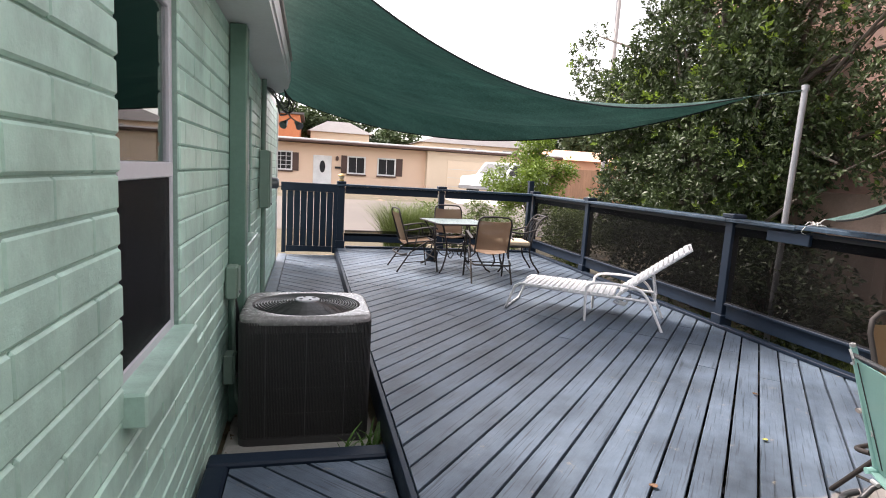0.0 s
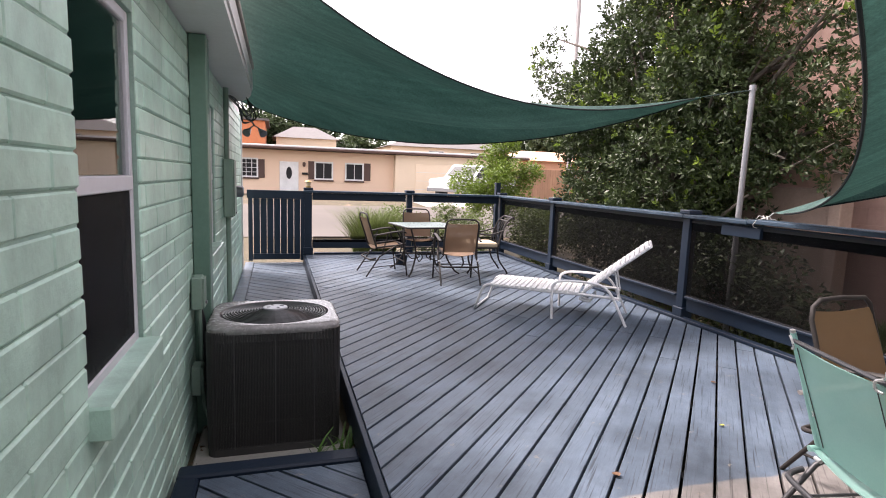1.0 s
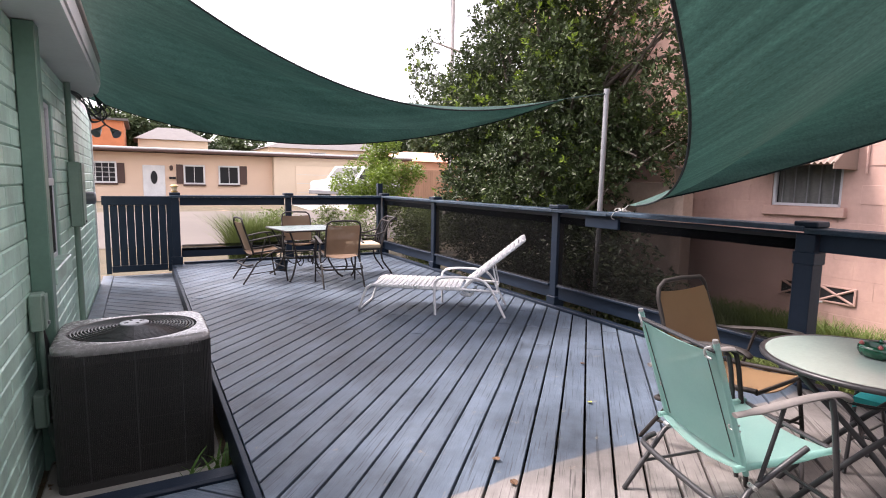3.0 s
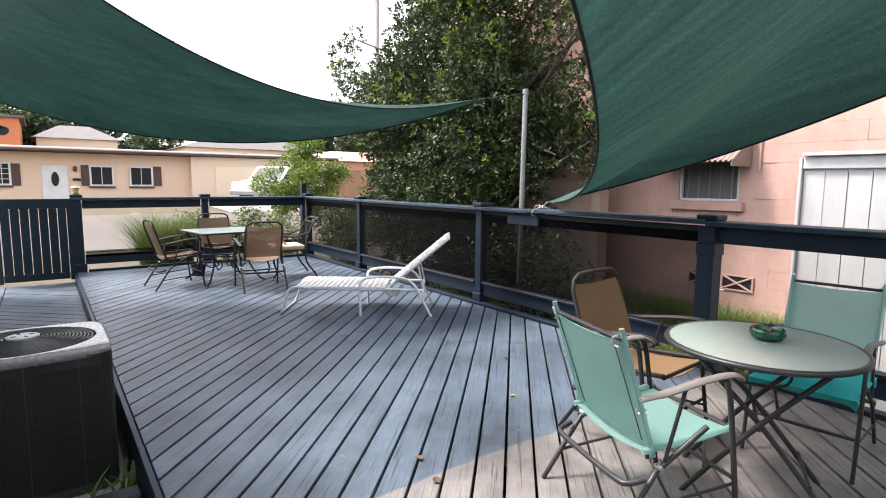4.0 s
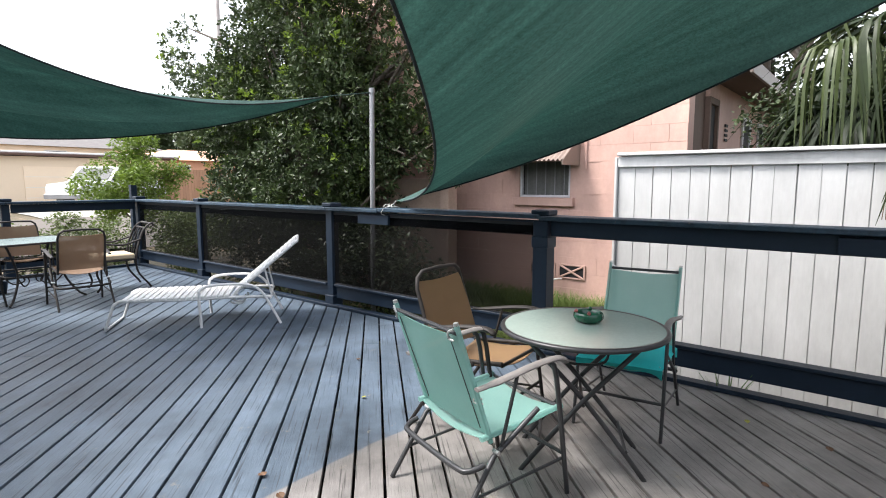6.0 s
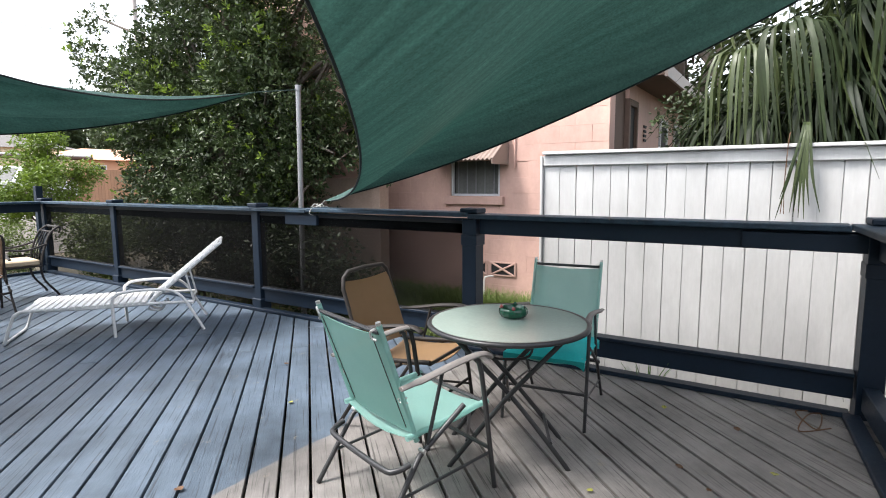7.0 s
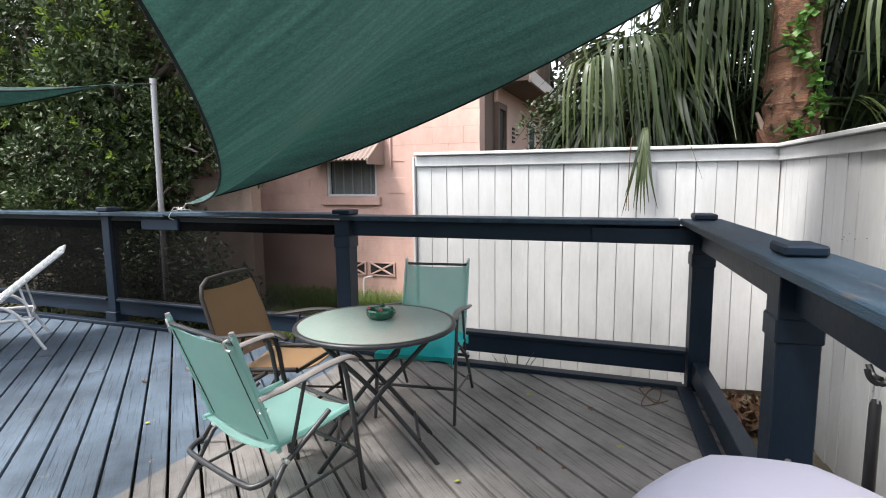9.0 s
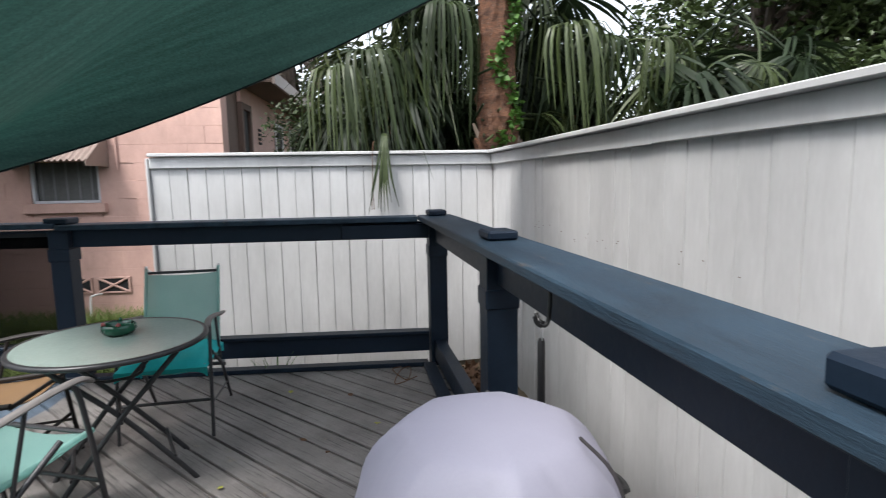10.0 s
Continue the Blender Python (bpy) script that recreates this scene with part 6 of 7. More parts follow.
for k in range(40):
    x = 12.2 + k * 0.155
    part("board", Geo().box((x, 29.0, rise(29)), (x + 0.148, 29.03, rise(29) + 1.85), 0.004), WOODF, wf)
part("rail", Geo().box((12.2, 29.032, 1.0), (18.4, 29.08, 1.1)), WOODF, wf)
tbn = thing("wheelie_bin", "dark green wheeled rubbish bin by the street", "bin", pose(7.55, 15.6, rise(15.6)))
BIN = material("dark_green_plastic", (0.02, 0.045, 0.035), rough=0.5)
part("body", Geo().add([(-0.24, -0.26, 0.05), (0.24, -0.26, 0.05), (0.24, 0.26, 0.05), (-0.24, 0.26, 0.05), (-0.3, -0.34, 1.0), (0.3, -0.34, 1.0), (0.3, 0.34, 1.0), (-0.3, 0.34, 1.0)], [(3, 2, 1, 0), (4, 5, 6, 7), (0, 1, 5, 4), (1, 2, 6, 5), (2, 3, 7, 6), (3, 0, 4, 7)]), BIN, tbn)
part("lid", Geo().box((-0.33, -0.38, 1.003), (0.33, 0.38, 1.08), 0.02), BIN, tbn)
for s in (-1, 1):
    part("wheel", Geo().lathe([(0.09, -0.03), (0.1, 0), (0.09, 0.03)], 14, pose(s * 0.27, 0.28, 0.1, 0, 90, 0)), TYRE, tbn)
solid("utility_pole", Geo().tube([(22.3, 40, 0), (21.94, 40, 17)], [0.16, 0.12], 10), STEEL, "tall pale utility pole beyond the street", "pole")
solid("power_line", Geo().tube([(21.9, 40, 11.6), (10, 42, 10.9), (-2, 44, 10.8)], 0.018, 5), BLACK, "thin black overhead line", "wire")

# ---- planting ----
LEAF = material("dark_glossy_leaf", (0.060, 0.086, 0.029), (0.017, 0.028, 0.010), rough=0.42, fine=12, bump=0.05, vary=0.5, spec=0.4, trans=0.14)
LEAF_LIGHT = material("light_green_leaf", (0.19, 0.27, 0.035), (0.11, 0.18, 0.02), rough=0.5, fine=12, bump=0.05, vary=0.3, trans=0.35)
LEAF_MID = material("mid_green_leaf", (0.135, 0.175, 0.045), (0.075, 0.115, 0.026), rough=0.5, fine=12, bump=0.05, vary=0.4, trans=0.3)
FAR_LEAF = material("far_tree_leaf", (0.07, 0.10, 0.04), (0.04, 0.065, 0.025), rough=0.7, vary=0.3, trans=0.2)
BARK = material("grey_bark", (0.13, 0.105, 0.085), (0.07, 0.055, 0.045), rough=0.9, big=5, fine=30, bump=0.6, depth=0.01)


def leaf_mesh(name, points, size, mat, seed, droop=0.2, slim=0.55, dirs=None):
    """Many small folded leaves, one at each point, each in its own direction where dirs are given."""
    r = np.random.RandomState(seed)
    P = np.asarray(points, dtype=float)
    n = len(P)
    d = r.normal(size=(n, 3))
    d[:, 2] = d[:, 2] * 0.6 - droop
    if dirs is not None:
        d = np.asarray(dirs) + d * 0.12
    d /= np.linalg.norm(d, axis=1)[:, None]
    up = r.normal(size=(n, 3)) * 0.6 + np.array([0, 0, 1.0])
    side = np.cross(d, up)
    side /= np.linalg.norm(side, axis=1)[:, None] + 1e-9
    nrm = np.cross(side, d)
    s = (size * r.uniform(0.6, 1.25, n))[:, None]
    base, tip = P, P + d * s
    mid = P + d * s * 0.48
    l = mid + side * s * slim * 0.5 + nrm * s * 0.08
    q = mid - side * s * slim * 0.5 + nrm * s * 0.08
    V = np.stack([base, l, tip, q], axis=1).reshape(-1, 3)
    F = np.arange(n * 4).reshape(n, 4)
    F = np.concatenate([F[:, [0, 1, 2]], F[:, [0, 2, 3]]])
    me = bpy.data.meshes.new(name)
    me.from_pydata(V.tolist(), [], F.tolist())
    me.materials.append(mat)
    return me


def clump_points(r, clumps, n):
    """Points in the shells of round clumps, uneven in size."""
    pts = []
    tot = sum(c[3] ** 2 for c in clumps)
    for cx, cy, cz, rad in clumps:
        k = int(n * rad ** 2 / tot)
        v = r.normal(size=(k, 3))
        v /= np.linalg.norm(v, axis=1)[:, None]
        rr = rad * r.uniform(0.35, 1.08, (k, 1)) ** 0.6
        pts.append(np.array([cx, cy, cz]) + v * rr * np.array([1, 1, 0.8]))
    return np.concatenate(pts)


def rosettes(r, clumps, n, k=7):
    """Leaf bases and directions: whorls of k leaves at twig tips that point out of their clump."""
    P, D = [], []
    tot = sum(c[3] ** 2 for c in clumps)
    for cx, cy, cz, rad in clumps:
        m = max(1, int(n / k * rad ** 2 / tot))
        v = r.normal(size=(m, 3))
        v /= np.linalg.norm(v, axis=1)[:, None]
        p = np.array([cx, cy, cz]) + v * rad * r.uniform(0.3, 1.08, (m, 1)) ** 0.6 * np.array([1, 1, 0.85])
        axis = v + np.array([0, 0, 0.55]) + r.normal(size=(m, 3)) * 0.3
        axis /= np.linalg.norm(axis, axis=1)[:, None]
        e1 = np.cross(axis, r.normal(size=(m, 3)))
        e1 /= np.linalg.norm(e1, axis=1)[:, None]
        e2 = np.cross(axis, e1)
        for j in range(k):
            w = 2.4 * j
            out = 0.95 - 0.09 * j
            P.append(p + axis * 0.012 * j)
            D.append(axis * (0.25 + 0.12 * j) + (e1 * math.cos(w) + e2 * math.sin(w)) * out)
    P, D = np.concatenate(P), np.concatenate(D)
    return P, D / np.linalg.norm(D, axis=1)[:, None]


def tree(name, label, base, lean, clumps, n, size, mat, seed, trunk_r=0.12, young=0, category="tree", whorled=False):
    t = thing(name, label, category)
    r = np.random.RandomState(seed)
    b = Vector(base)
    top = b + Vector(lean)
    trunk = part("trunk", Geo().tube(curve([b, b.lerp(top, 0.4) + Vector((0.06, -0.05, 0)), top], 6), [trunk_r * (1 - 0.5 * i / 12) for i in range(13)], 9), BARK, t, smooth=True)
    for k, (cx, cy, cz, rad) in enumerate(clumps):
        if k % 2 == 0:
            st = b.lerp(top, 0.35 + 0.6 * r.rand())
            en = Vector((cx, cy, cz))
            m_ = st.lerp(en, 0.5) + Vector((r.uniform(-0.15, 0.15), r.uniform(-0.15, 0.15), 0.12))
            part("limb", Geo().tube(curve([st, m_, en], 4), [trunk_r * 0.45 * (1 - 0.8 * i / 8) for i in range(9)], 6), BARK, t)
    if whorled:
        pts, dirs = rosettes(r, clumps, n)
        cr = part("crown", leaf_mesh("crown", pts, size, mat, seed, slim=0.52, dirs=dirs), mat, t)
    else:
        cr = part("crown", leaf_mesh("crown", clump_points(r, clumps, n), size, mat, seed), mat, t)
    tagged(cr, kind="stuff")
    if young:
        tips = [c for c in clumps if r.rand() < 0.5]
        pts, dirs = rosettes(r, [(c[0] - 0.05, c[1], c[2] + c[3] * 0.25, c[3]) for c in tips], young)
        tagged(part("young_leaves", leaf_mesh("young_leaves", pts, size, LEAF_LIGHT, seed + 1, slim=0.52, dirs=dirs), LEAF_LIGHT, t, "brighter young leaves"), kind="stuff")
    return t


def random_clumps(seed, centre, radii, k, lo, hi, keep=None):
    r = np.random.RandomState(seed)
    out = []
    while len(out) < k:
        v = r.uniform(-1, 1, 3)
        if np.dot(v, v) > 1 or np.dot(v, v) < 0.12:
            continue
        c = tuple(centre[i] + v[i] * radii[i] for i in range(3)) + (r.uniform(lo, hi),)
        if keep is None or keep(c):
            out.append(c)
    return out


big = random_clumps(2, (5.25, 7.6, 2.9), (1.25, 3.1, 2.9), 165, 0.30, 0.54, keep=lambda c: c[0] > 4.25 and c[2] > 0.3 and c[1] < 10.3 - max(0, c[2] - 2.6) * 1.6 - max(0, 2.3 - c[2]) * 0.7 and (c[1] > 5.9 or c[2] < 2.4 or c[0] < 4.6) and not (abs(c[1] - 6.95) < 0.3 and 1.1 < c[2] < 2.2))
big += [(4.9, 11.0, 4.05, 0.26), (5.0, 10.7, 4.3, 0.24), (4.9, 10.7, 3.5, 0.34), (4.8, 10.2, 3.2, 0.36), (4.9, 11.2, 3.75, 0.2), (4.85, 5.0, 1.75, 0.3), (4.9, 4.7, 2.5, 0.26), (4.95, 4.75, 3.3, 0.28), (5.0, 5.3, 2.95, 0.3), (4.95, 5.45, 2.3, 0.36), (5.1, 5.1, 4.2, 0.28), (4.8, 5.5, 1.5, 0.36), (5.05, 5.65, 3.7, 0.34), (5.1, 4.5, 3.0, 0.26), (5.1, 4.6, 3.9, 0.28), (5.2, 4.9, 2.1, 0.26), (5.0, 4.35, 2.2, 0.22), (5.25, 5.5, 4.4, 0.3), (5.2, 5.0, 2.7, 0.3), (5.2, 4.6, 1.6, 0.24), (5.15, 5.3, 3.5, 0.3), (5.2, 4.4, 3.5, 0.22), (5.2, 5.8, 4.9, 0.34), (5.2, 4.9, 4.7, 0.26)]
tree("magnolia_tree", "large dense tree with dark glossy leaves behind the railing", (5.2, 7.2, GROUND_Z), (0.1, 0.3, 3.2), big, 125000, 0.076, LEAF, 3, trunk_r=0.13, young=9000, whorled=True)
# low branches that show bare beneath the crown
for k, (p, q) in enumerate((((5.2, 7.2, 0.5), (4.6, 5.2, 1.35)), ((5.2, 7.1, 0.8), (4.9, 5.6, 2.2)), ((5.2, 7.3, 0.4), (4.4, 8.8, 1.6)), ((5.2, 6.6, 1.4), (4.95, 4.6, 2.6)), ((5.2, 6.4, 2.0), (5.05, 4.7, 3.4)), ((5.2, 6.2, 2.4), (5.1, 5.0, 4.3)), ((5.0, 5.9, 1.5), (4.9, 4.5, 1.9)))):
    m_ = Vector(p).lerp(Vector(q), 0.5) + Vector((0, 0, -0.1))
    part("limb", Geo().tube(curve([p, m_, q], 5), [(0.05 if k < 3 else 0.02) * (1 - 0.075 * i) for i in range(11)], 6), BARK, bpy.data.objects["magnolia_tree"])

# shrubs round the deck
tree("shrub", "airy light-green shrub beyond the deck corner", (4.6, 12.6, GROUND_Z), (0.1, 0.2, 1.6), random_clumps(5, (4.7, 12.9, 1.35), (1.15, 0.8, 1.0), 58, 0.16, 0.36), 13500, 0.08, LEAF_LIGHT, 6, 0.035, category="shrub")
tree("shrub", "low green shrub along the deck railing", (4.3, 9.4, GROUND_Z), (0, 0, 0.5), random_clumps(8, (4.35, 9.6, 0.35), (0.45, 1.3, 0.65), 30, 0.2, 0.38), 11000, 0.06, LEAF_MID, 9, 0.03, category="shrub")
tree("shrub", "low green shrub along the deck railing", (3.0, 11.2, GROUND_Z), (0, 0, 0.5), random_clumps(12, (3.1, 11.3, 0.25), (1.0, 0.5, 0.65), 28, 0.2, 0.36), 11000, 0.055, LEAF_MID, 10, 0.03, category="shrub")
tree("shrub", "low green shrub along the deck railing", (4.35, 7.2, GROUND_Z), (0, 0, 0.4), random_clumps(15, (4.35, 7.0, 0.2), (0.35, 1.4, 0.45), 20, 0.16, 0.32), 4200, 0.06, LEAF, 14, 0.03, category="shrub")


tree("shrub", "dark green shrub close behind the mesh screens", (4.5, 5.3, GROUND_Z), (0, 0, 0.5), random_clumps(17, (4.55, 5.2, 0.25), (0.4, 1.0, 0.6), 24, 0.2, 0.4), 5000, 0.075, LEAF, 18, 0.03, category="shrub")


def grass_tuft(name, label, cx, cy, z, rx, ry, n, h, mat, seed, arch=0.5, width=0.012, category="plant"):
    """Arching blades from one root area."""
    r = random.Random(seed)
    g = Geo()
    for _ in range(n):
        a = r.uniform(0, 2 * math.pi)
        q = r.random() ** 0.5
        x, y = cx + math.cos(a) * rx * q, cy + math.sin(a) * ry * q
        hh, w = h * r.uniform(0.55, 1.1), r.uniform(0, 2 * math.pi)
        dx, dy = math.cos(w) * arch * hh * r.uniform(0.3, 1), math.sin(w) * arch * hh * r.uniform(0.3, 1)
        px, py = -math.sin(w) * width, math.cos(w) * width
        vs = []
        for i in range(5):
            t = i / 4
            k = 1 - 0.85 * t
            cx_, cy_, cz_ = x + dx * t * t, y + dy * t * t, z + hh * (t - 0.25 * arch * t * t)
            vs += [(cx_ - px * k, cy_ - py * k, cz_), (cx_ + px * k, cy_ + py * k, cz_)]
        g.add(vs, [(2 * i, 2 * i + 1, 2 * i + 3, 2 * i + 2) for i in range(4)])
    return solid(name, g, mat, label, category, kind="stuff")


STRAW = material("fountain_grass", (0.13, 0.165, 0.05), (0.065, 0.095, 0.024), rough=0.7, vary=0.35, trans=0.3)
grass_tuft("ornamental_grass", "bushy ornamental grass beyond the far railing", 1.45, 11.4, GROUND_Z, 0.42, 0.35, 2800, 1.3, STRAW, 3, arch=0.7, width=0.008)
tree("shrub", "reddish-brown garden shrub beyond the far railing", (2.1, 11.6, GROUND_Z), (0, 0, 0.5), random_clumps(23, (2.1, 11.7, 0.35), (0.4, 0.35, 0.45), 14, 0.16, 0.28), 2200, 0.06, LEAF_MID, 24, 0.025, category="shrub")
TURF = material("turf_blade", (0.15, 0.20, 0.05), (0.08, 0.12, 0.03), rough=0.8, vary=0.4, trans=0.25)
grass_tuft("lawn", "rough green grass between deck and pink house", 5.25, 3.4, GROUND_Z, 0.95, 2.2, 16000, 0.27, TURF, 8, arch=0.8, width=0.006, category="grass")
grass_tuft("lawn", "taller green grass along the foot of the pink house", 5.85, 3.5, GROUND_Z, 0.24, 2.0, 6000, 0.44, TURF, 19, arch=0.7, width=0.008, category="grass")
grass_tuft("lawn", "rough green grass beside the deck", 4.2, 6.5, GROUND_Z, 0.42, 3.4, 7000, 0.2, TURF, 9, arch=0.8, width=0.006, category="grass")
grass_tuft("weed", "young green weed growing beside the air conditioner", -0.10, 3.52, GROUND_Z + 0.02, 0.06, 0.1, 10, 0.30, LEAF_YOUNG, 4, arch=0.9, width=0.014)
grass_tuft("weed", "young green weed growing beside the air conditioner", -0.25, 3.38, GROUND_Z + 0.055, 0.05, 0.03, 8, 0.26, LEAF_YOUNG, 5, arch=0.9, width=0.014)
grass_tuft("weed", "tuft of weed coming up at the deck's edge", 3.82, 0.98, GROUND_Z, 0.05, 0.06, 16, 0.55, LEAF_YOUNG, 6, arch=0.6, width=0.012)
tagged(new("leaf_litter", leaf_mesh("leaf_litter", [(4.2 + random.Random(i).uniform(-0.35, 0.3), -0.62 + random.Random(i + 999).uniform(-0.2, 0.25), GROUND_Z + 0.03) for i in range(500)], 0.09, DRY, 31, droop=0.1)), "dry brown leaf litter between deck and fence", "leaves", kind="stuff")
tagged(new("leaf_litter", leaf_mesh("leaf_litter", [(-0.95 + random.Random(i).uniform(0, 0.05), 3.4 + random.Random(i + 999).uniform(0, 0.9), GROUND_Z + 0.03) for i in range(90)], 0.05, DRY, 32, droop=0.1)), "dry brown leaf litter along the house wall", "leaves", kind="stuff")

# ---- palm and jungle behind the fence ----
PBARK = material("flaky_palm_bark", (0.20, 0.088, 0.045), (0.045, 0.024, 0.016), rough=0.9, big=7, fine=26, stretch=(1, 1, 2.6), bump=1.0, depth=0.04, vary=0, spots=(0.20, 0.15, 0.115), spot_at=0.6)
BOOT = material("old_leaf_base", (0.22, 0.165, 0.125), (0.11, 0.08, 0.06), rough=0.9, fine=24, bump=0.5)
PALM = material("palm_blade", (0.020, 0.034, 0.013), (0.008, 0.015, 0.006), rough=0.55, spec=0.3, big=3, fine=16, vary=0.4, trans=0.25)
PALM_PALE = material("pale_palm_blade", (0.065, 0.087, 0.030), (0.034, 0.049, 0.015), rough=0.45, big=3, fine=16, vary=0.3, trans=0.25)
PALM_MID = material("mid_palm_blade", (0.034, 0.052, 0.018), (0.017, 0.027, 0.009), rough=0.5, spec=0.3, big=3, fine=16, vary=0.35, trans=0.25)
palm = thing("fan_palm", "fan palm with flaky red-brown trunk hung with green vines", "palm", pose(5.17, -1.0, GROUND_Z))
tk_r = random.Random(12)
rings = [(0.205 - 0.012 * i / 20 + 0.012 * math.sin(i * 0.37) + tk_r.uniform(-0.008, 0.008) + (0.010 if i % 3 == 0 else 0), 0.065 * i) for i in range(82)]
part("trunk", Geo().lathe(rings, 30, wob=lambda w, z: 0.05 * math.sin(5 * w + 3 * z) + 0.04 * math.sin(9 * w - 7 * z) + 0.03 * math.sin(17 * w + 23 * z)), PBARK, palm)
pr = random.Random(9)
for k in range(34):
    w, z = k * 2.4 + pr.uniform(-0.2, 0.2), 1.1 + k * 0.03 + pr.uniform(-0.04, 0.04)
    part("leaf_base", Geo().add([(0.13, -0.075, 0), (0.13, 0.07, 0), (0.225, 0.02 + pr.uniform(-0.02, 0.03), 0.2), (0.225, -0.035, 0.17), (0.19, -0.075, 0), (0.19, 0.07, 0), (0.245 + pr.uniform(0, 0.04), 0.018, 0.2), (0.25, -0.03, 0.17)], [(0, 1, 2, 3), (7, 6, 5, 4), (0, 4, 5, 1), (1, 5, 6, 2), (2, 6, 7, 3), (3, 7, 4, 0)], pose(0, 0, z, 0, 0, math.degrees(w))), BOOT if k % 3 else PBARK, palm)
vine = [(0.215 * math.cos(w) * 1.05, 0.215 * math.sin(w) * 1.05, z) for w, z in ((math.pi + 0.35 + 0.5 * math.sin(3 * i * 0.01) + pr.uniform(-0.3, 0.3), 1.3 + i * 0.0042) for i in range(900))]
tagged(part("vine", leaf_mesh("vine", vine, 0.075, LEAF_YOUNG, 41, slim=0.8), LEAF_YOUNG, palm, "bright green climbing vine"), kind="stuff")


def fan_mesh(name, seed, blades, length, spread, droop, mat, width=0.02):
    """A fan frond: long pleated blades from one point, drooping at their ends; it points along +x."""
    r = random.Random(seed)
    g = Geo()
    for k in range(blades):
        a = radians(-spread / 2 + spread * k / (blades - 1)) + r.uniform(-0.075, 0.075)
        ln = length * (0.72 + 0.28 * math.cos(a)) * r.uniform(0.6, 1.12)
        dr_ = droop * r.uniform(0.35, 1.8)
        vs = []
        for i in range(7):
            t = i / 6
            rr = ln * t
            x, y = math.cos(a) * rr * (1 - 0.25 * dr_ * t * t), math.sin(a) * rr * (1 - 0.25 * dr_ * t * t)
            z = 0.10 * math.sin(math.pi * t) * ln - dr_ * ln * t ** 2.2
            w = min(rr * radians(spread) / blades * 0.55, width * 1.5) * (1 - t ** 2.2) + 0.002
            px, py = -math.sin(a) * w, math.cos(a) * w
            vs += [(x - px, y - py, z + 0.35 * w), (x, y, z), (x + px, y + py, z + 0.35 * w)]
        fs = []
        for i in range(6):
            fs += [(3 * i, 3 * i + 1, 3 * i + 4, 3 * i + 3), (3 * i + 1, 3 * i + 2, 3 * i + 5, 3 * i + 4)]
        g.add(vs, fs)
    g.tube(curve([(-length * 0.9, 0, -length * 0.12), (-length * 0.4, 0, 0.02), (0, 0, 0)], 4), 0.012, 6)
    return g.mesh(name, mat, True)


fans = [fan_mesh("frond", i, 30, 0.95, 230, d, PALM) for i, d in enumerate((0.6, 1.1, 1.6))] + [fan_mesh("frond", 9, 26, 1.0, 200, 1.8, PALM_PALE, 0.022)]
fr_ = random.Random(14)
for k in range(46):
    low = k < 26
    w = fr_.uniform(-72, 72)
    rad = fr_.uniform(0.5, 1.1)
    z = fr_.uniform(1.75, 2.7) if low else fr_.uniform(2.7, 4.8)
    if k == 21:
        rad, z = rad + 0.3, 2.75      # kept clear of the fence
    ob = part("frond", fans[fr_.choice((0, 1, 2, 1)) if k % 4 else 3], PALM, palm)
    ob.matrix_basis = pose(rad * math.cos(radians(w)), rad * math.sin(radians(w)), z, fr_.uniform(-25, 25), fr_.uniform(-10, 45), w + fr_.uniform(-25, 25))


def weeping_mesh(name, seed, blades, reach, fall, mat):
    """An old fan frond whose long blades run out a little way and then hang straight down; it points along +x."""
    r = random.Random(seed)
    g = Geo()
    for k in range(blades):
        a = radians(-80 + 160 * k / (blades - 1)) + r.uniform(-0.06, 0.06)
        out, dn, wd = reach * r.uniform(0.55, 1.0), fall * r.uniform(0.6, 1.1), r.uniform(0.010, 0.017)
        tw = a + r.uniform(-0.8, 0.8)
        vs = []
        for i in range(10):
            t = i / 9
            q = min(1.0, t * 1.7)
            rr = out * math.sin(q * math.pi / 2)
            z = 0.10 * out * math.sin(math.pi * q) - dn * max(0.0, t - 0.28) ** 1.15 * 1.45
            w = wd * min(1.0, 0.25 + t * 4) * (1 - t ** 4) + 0.0015
            px, py = -math.sin(tw) * w, math.cos(tw) * w
            x, y = math.cos(a) * rr, math.sin(a) * rr
            vs += [(x - px, y - py, z + 0.3 * w), (x, y, z), (x + px, y + py, z + 0.3 * w)]
        fs = []
        for i in range(9):
            fs += [(3 * i, 3 * i + 1, 3 * i + 4, 3 * i + 3), (3 * i + 1, 3 * i + 2, 3 * i + 5, 3 * i + 4)]
        g.add(vs, fs)
    g.tube(curve([(-reach * 1.6, 0, -reach * 0.5), (-reach * 0.6, 0, 0.03), (0, 0, 0)], 4), 0.013, 6)
    return g.mesh(name, mat, True)


weeping = [weeping_mesh("hanging_frond", 40 + i, 24, 0.42, 1.15, m_) for i, m_ in enumerate((PALM_PALE, PALM_MID, PALM_PALE))]
for k, (dx, dy, dz, turn) in enumerate(((0.0, -0.75, 3.2, 200), (0.25, -1.15, 3.15, 170), (-0.1, -1.55, 3.05, 215), (0.3, 0.85, 3.0, 150), (0.05, 1.25, 2.95, 200), (0.55, 1.6, 2.9, 170), (0.4, -1.9, 2.95, 190), (-0.15, 0.55, 3.35, 220), (0.5, -0.4, 3.6, 180))):
    ob = part("hanging_frond", weeping[k % 3], PALM_PALE, palm)
    ob.matrix_basis = pose(dx, dy, dz, fr_.uniform(-8, 8), fr_.uniform(-5, 10), turn)


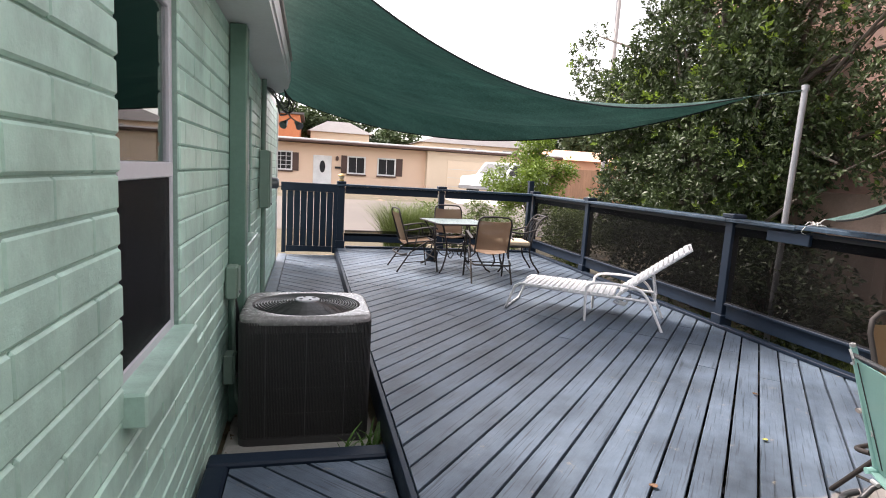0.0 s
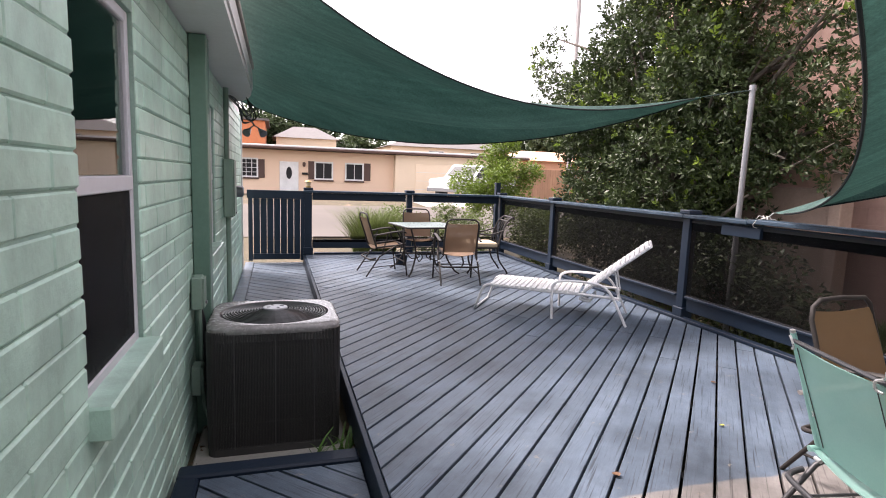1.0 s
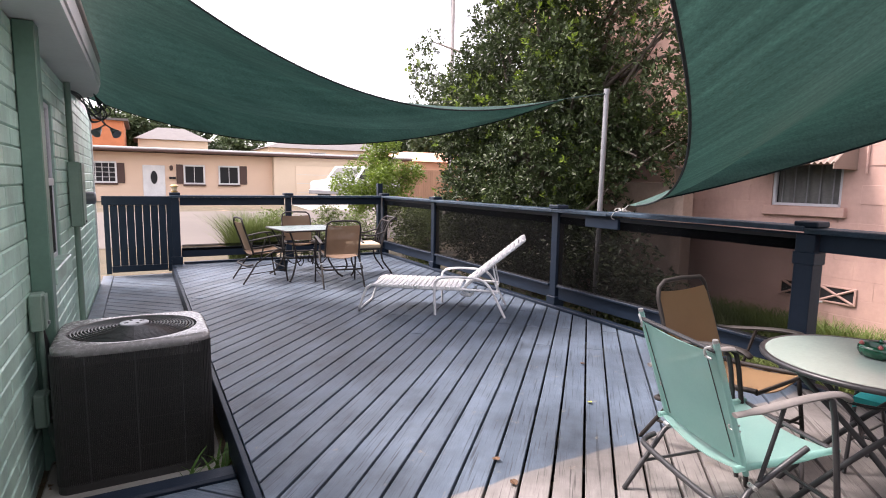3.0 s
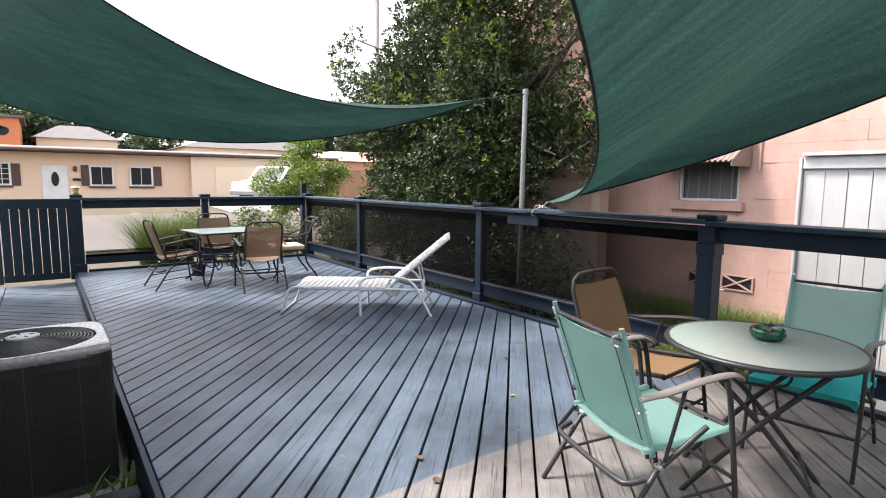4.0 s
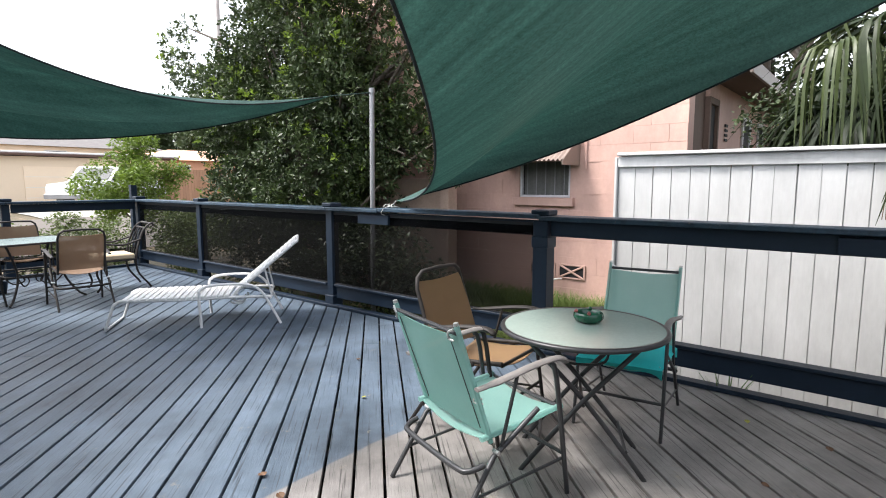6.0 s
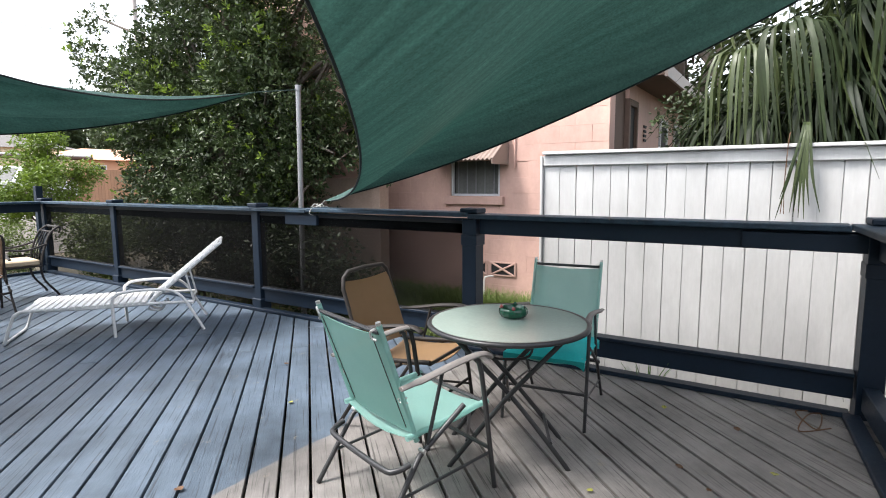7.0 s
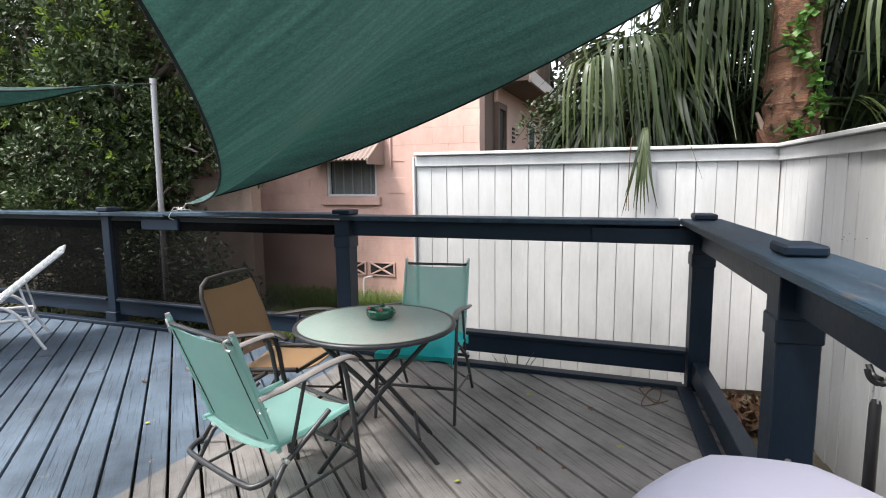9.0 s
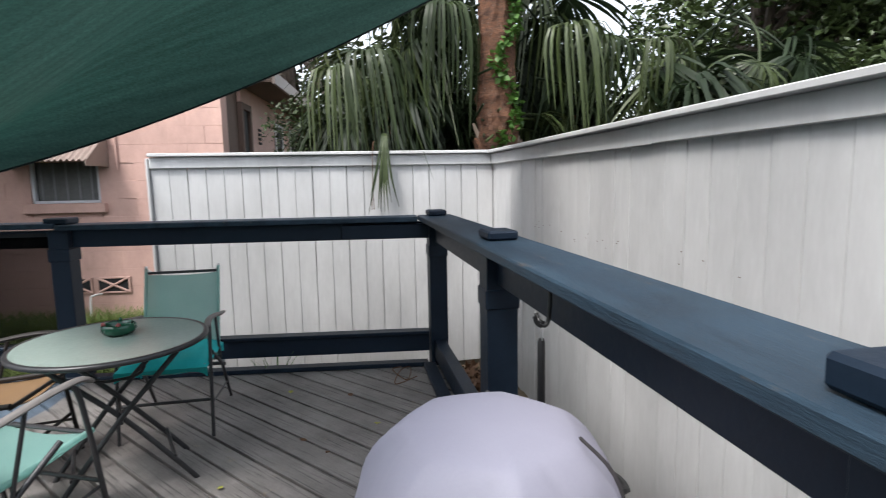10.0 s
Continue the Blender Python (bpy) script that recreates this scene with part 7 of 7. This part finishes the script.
def second_palm(x, y, name, label, n, zlo, zhi, seed):
    t = thing(name, label, "palm", pose(x, y, GROUND_Z))
    part("trunk", Geo().lathe([(0.16, 0), (0.14, 1.0), (0.11, zhi - 1.1), (0.02, zhi - 1.0)], 14, wob=lambda w, z: 0.06 * math.sin(5 * w + 6 * z)), PBARK, t, smooth=True)
    r = random.Random(seed)
    for k in range(n):
        w = r.uniform(0, 360)
        ob = part("frond", fans[k % 4 if k % 3 else 1], PALM, t)
        ob.matrix_basis = pose(0.55 * math.cos(radians(w)), 0.55 * math.sin(radians(w)), r.uniform(zlo, zhi), r.uniform(-30, 30), r.uniform(-35, 50), w + r.uniform(-20, 20))
    return t


second_palm(6.3, 0.12, "fan_palm", "low bushy fan palm behind the white fence", 28, 1.7, 3.5, 3)
second_palm(6.6, -2.2, "fan_palm", "low bushy fan palm behind the white fence", 26, 1.8, 3.6, 4)
second_palm(5.0, -3.3, "fan_palm", "low bushy fan palm behind the white fence", 20, 1.6, 3.2, 5)
# utility pole and wire beyond the street
UTIL = material("grey_weathered_pole", (0.36, 0.33, 0.32), (0.28, 0.255, 0.25), rough=0.85, fine=30)
up = thing("utility_pole", "tall grey weathered wooden utility pole beyond the street", "pole", pose(16.4, 30.0, 0))
part("shaft", Geo().tube([(0, 0, 0), (0, 0, 8), (0.08, 0, 17)], [0.15, 0.12, 0.09], 12), UTIL, up, smooth=True)
part("cross_arm", Geo().box((-1.1, -0.06, 15.2), (1.1, 0.06, 15.32)), UTIL, up)
part("cable", Geo().tube([(-44.0 * k / 16, 2.0 * k / 16, 7.9 - 0.5 * math.sin(math.pi * k / 16)) for k in range(17)], 0.012, 5), UTIL, up)
# one long frond that hangs over the fence, and dry blades
hang = thing("hanging_frond", "long green palm frond hanging over the white fence", "frond", pose(4.60, 0.12, FZ + 0.04))
hr = random.Random(6)
for k in range(9):
    dy, ln = hr.uniform(-0.10, 0.10), hr.uniform(0.28, 0.66)
    m_ = [(0.08, dy * 0.2, 0.12), (-0.07, dy * 0.3, 0.05), (-0.12, dy * 0.9 + 0.03, -ln * 0.5), (-0.115, dy * 1.7 + 0.05, -ln)]
    part("blade", Geo().tube(curve(m_, 4), [0.007] * 6 + [0.010] * 3 + [0.007, 0.005, 0.003, 0.0015], 6, flat=0.2), PALM_MID if k % 3 == 0 else PALM_PALE, hang)
for k in range(2):
    dy = hr.uniform(0.02, 0.10)
    part("dry_blade", Geo().tube(curve([(0.06, dy, 0.05), (-0.085, dy + 0.01, 0.0), (-0.095, dy + 0.02, -0.3), (-0.10, dy + hr.uniform(0, 0.05), -0.55)], 4), 0.003, 5), DRY, hang)
jr = random_clumps(31, (7.2, 0.75, 1.75), (0.5, 0.5, 0.5), 16, 0.2, 0.4)
tree("shrub", "leafy bright shrub behind the white fence", (7.2, 0.75, GROUND_Z), (0, 0, 1.4), jr, 7500, 0.055, LEAF_LIGHT, 33, 0.04, category="shrub")
tree("shrub", "leafy dark shrub behind the white fence", (6.3, -0.4, GROUND_Z), (0, 0, 1.6), random_clumps(35, (6.5, -0.4, 1.9), (0.7, 1.6, 0.9), 26, 0.3, 0.5), 11000, 0.065, LEAF, 36, 0.05, category="shrub")

for k, (x, y) in enumerate(((7.6, -2.5), (7.6, -0.6), (6.0, -5.2), (3.2, -5.6))):
    tree("shrub", "tall dark shrub behind the white fence", (x, y, GROUND_Z), (0, 0, 2.4), random_clumps(70 + k, (x, y, 1.7), (1.0, 1.3, 0.95), 34, 0.35, 0.6), 9000, 0.11, LEAF, 80 + k, 0.05, category="shrub")
# taller trees that close the view beyond the fences
for k, (x, y, h, rx, n, seed) in enumerate(((8.3, -6.1, 6.0, 2.0, 11000, 51), (8.6, -7.3, 6.4, 2.3, 12000, 55), (5.0, -9.5, 6.0, 2.8, 9000, 52), (11.5, 2.2, 7.5, 2.4, 4000, 54))):
    cl = random_clumps(seed, (x, y, h * 0.62), (rx, rx, h * 0.6), 60, 0.5, 0.95)
    n = int(n * 2.4)
    tree("shade_tree", "tall dark broad-leaved tree beyond the fence", (x, y, GROUND_Z), (0.2, 0.1, h * 0.8), cl, n, 0.15, LEAF, seed, 0.2)
for k, (x, y, h, seed) in enumerate(((-2, 75, 9.5, 60), (5, 80, 8.5, 61), (-14, 82, 9, 62), (30, 70, 11, 63), (13, 90, 9, 64), (26, 48, 7.0, 65))):
    cl = random_clumps(seed, (x, y, h * 0.62), (4.5, 3.5, h * 0.35), 26, 1.0, 2.2)
    tree("distant_tree", "distant leafy tree above the rooftops", (x, y, 0), (0, 0, h * 0.6), cl, 7000, 0.75, FAR_LEAF, seed, 0.3)

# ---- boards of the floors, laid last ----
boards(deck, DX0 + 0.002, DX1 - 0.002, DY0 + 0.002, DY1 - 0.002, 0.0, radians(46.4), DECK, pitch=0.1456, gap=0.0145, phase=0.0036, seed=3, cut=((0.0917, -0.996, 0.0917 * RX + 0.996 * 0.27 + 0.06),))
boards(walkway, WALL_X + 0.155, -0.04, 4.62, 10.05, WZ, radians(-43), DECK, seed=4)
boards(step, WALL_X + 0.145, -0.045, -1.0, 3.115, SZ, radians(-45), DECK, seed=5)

# ---- blocks of the green wall: the near stretch piece by piece, the rest joined ----
block_meshes = {}
rest = Geo()
br = random.Random(11)
course, unit = 0.1015, 0.405
z, row = GROUND_Z - 0.02, 0
while z < HTOP - 0.02:
    z1 = min(z + course, HTOP - 0.002)
    row_dx, row_tilt = br.uniform(-0.004, 0.003), br.uniform(-0.8, 0.2)
    y = HY0 - (0.2 if row % 2 else 0.0)
    while y < HY1:
        segs = [(y, min(y + unit, HY1))]
        y += unit
        for w in (WIN, WIN2):
            if z1 - 0.03 > w[2] and z + 0.03 < w[3]:
                segs = [q for a, c in segs for q in ((a, min(c, w[0])), (max(a, w[1]), c)) if q[1] - q[0] > 0.03]
        for a, c in segs:
            ly, lz = c - a - 0.0012, z1 - z - 0.006
            dx = row_dx + br.uniform(-0.0012, 0.0012)
            cy, cz = (a + c) / 2, (z + z1) / 2
            if 0.8 < cy < 4.1:
                key = (round(ly, 3), round(lz, 3))
                if key not in block_meshes:
                    block_meshes[key] = Geo().box((-0.06, -ly / 2, -lz / 2), (0, ly / 2, lz / 2), 0.007).mesh("block", GREEN)
                ob = part("block", block_meshes[key], GREEN, house)
                ob.matrix_basis = pose(WALL_X + dx, cy, cz, 0, row_tilt, 0)
            else:
                rest.box((WALL_X - 0.06 + dx, a + 0.0004, z + 0.003), (WALL_X + dx, c - 0.0004, z1 - 0.003), 0.007)
    z, row = z1, row + 1
tagged(part("courses", rest, GREEN, house), kind="stuff")
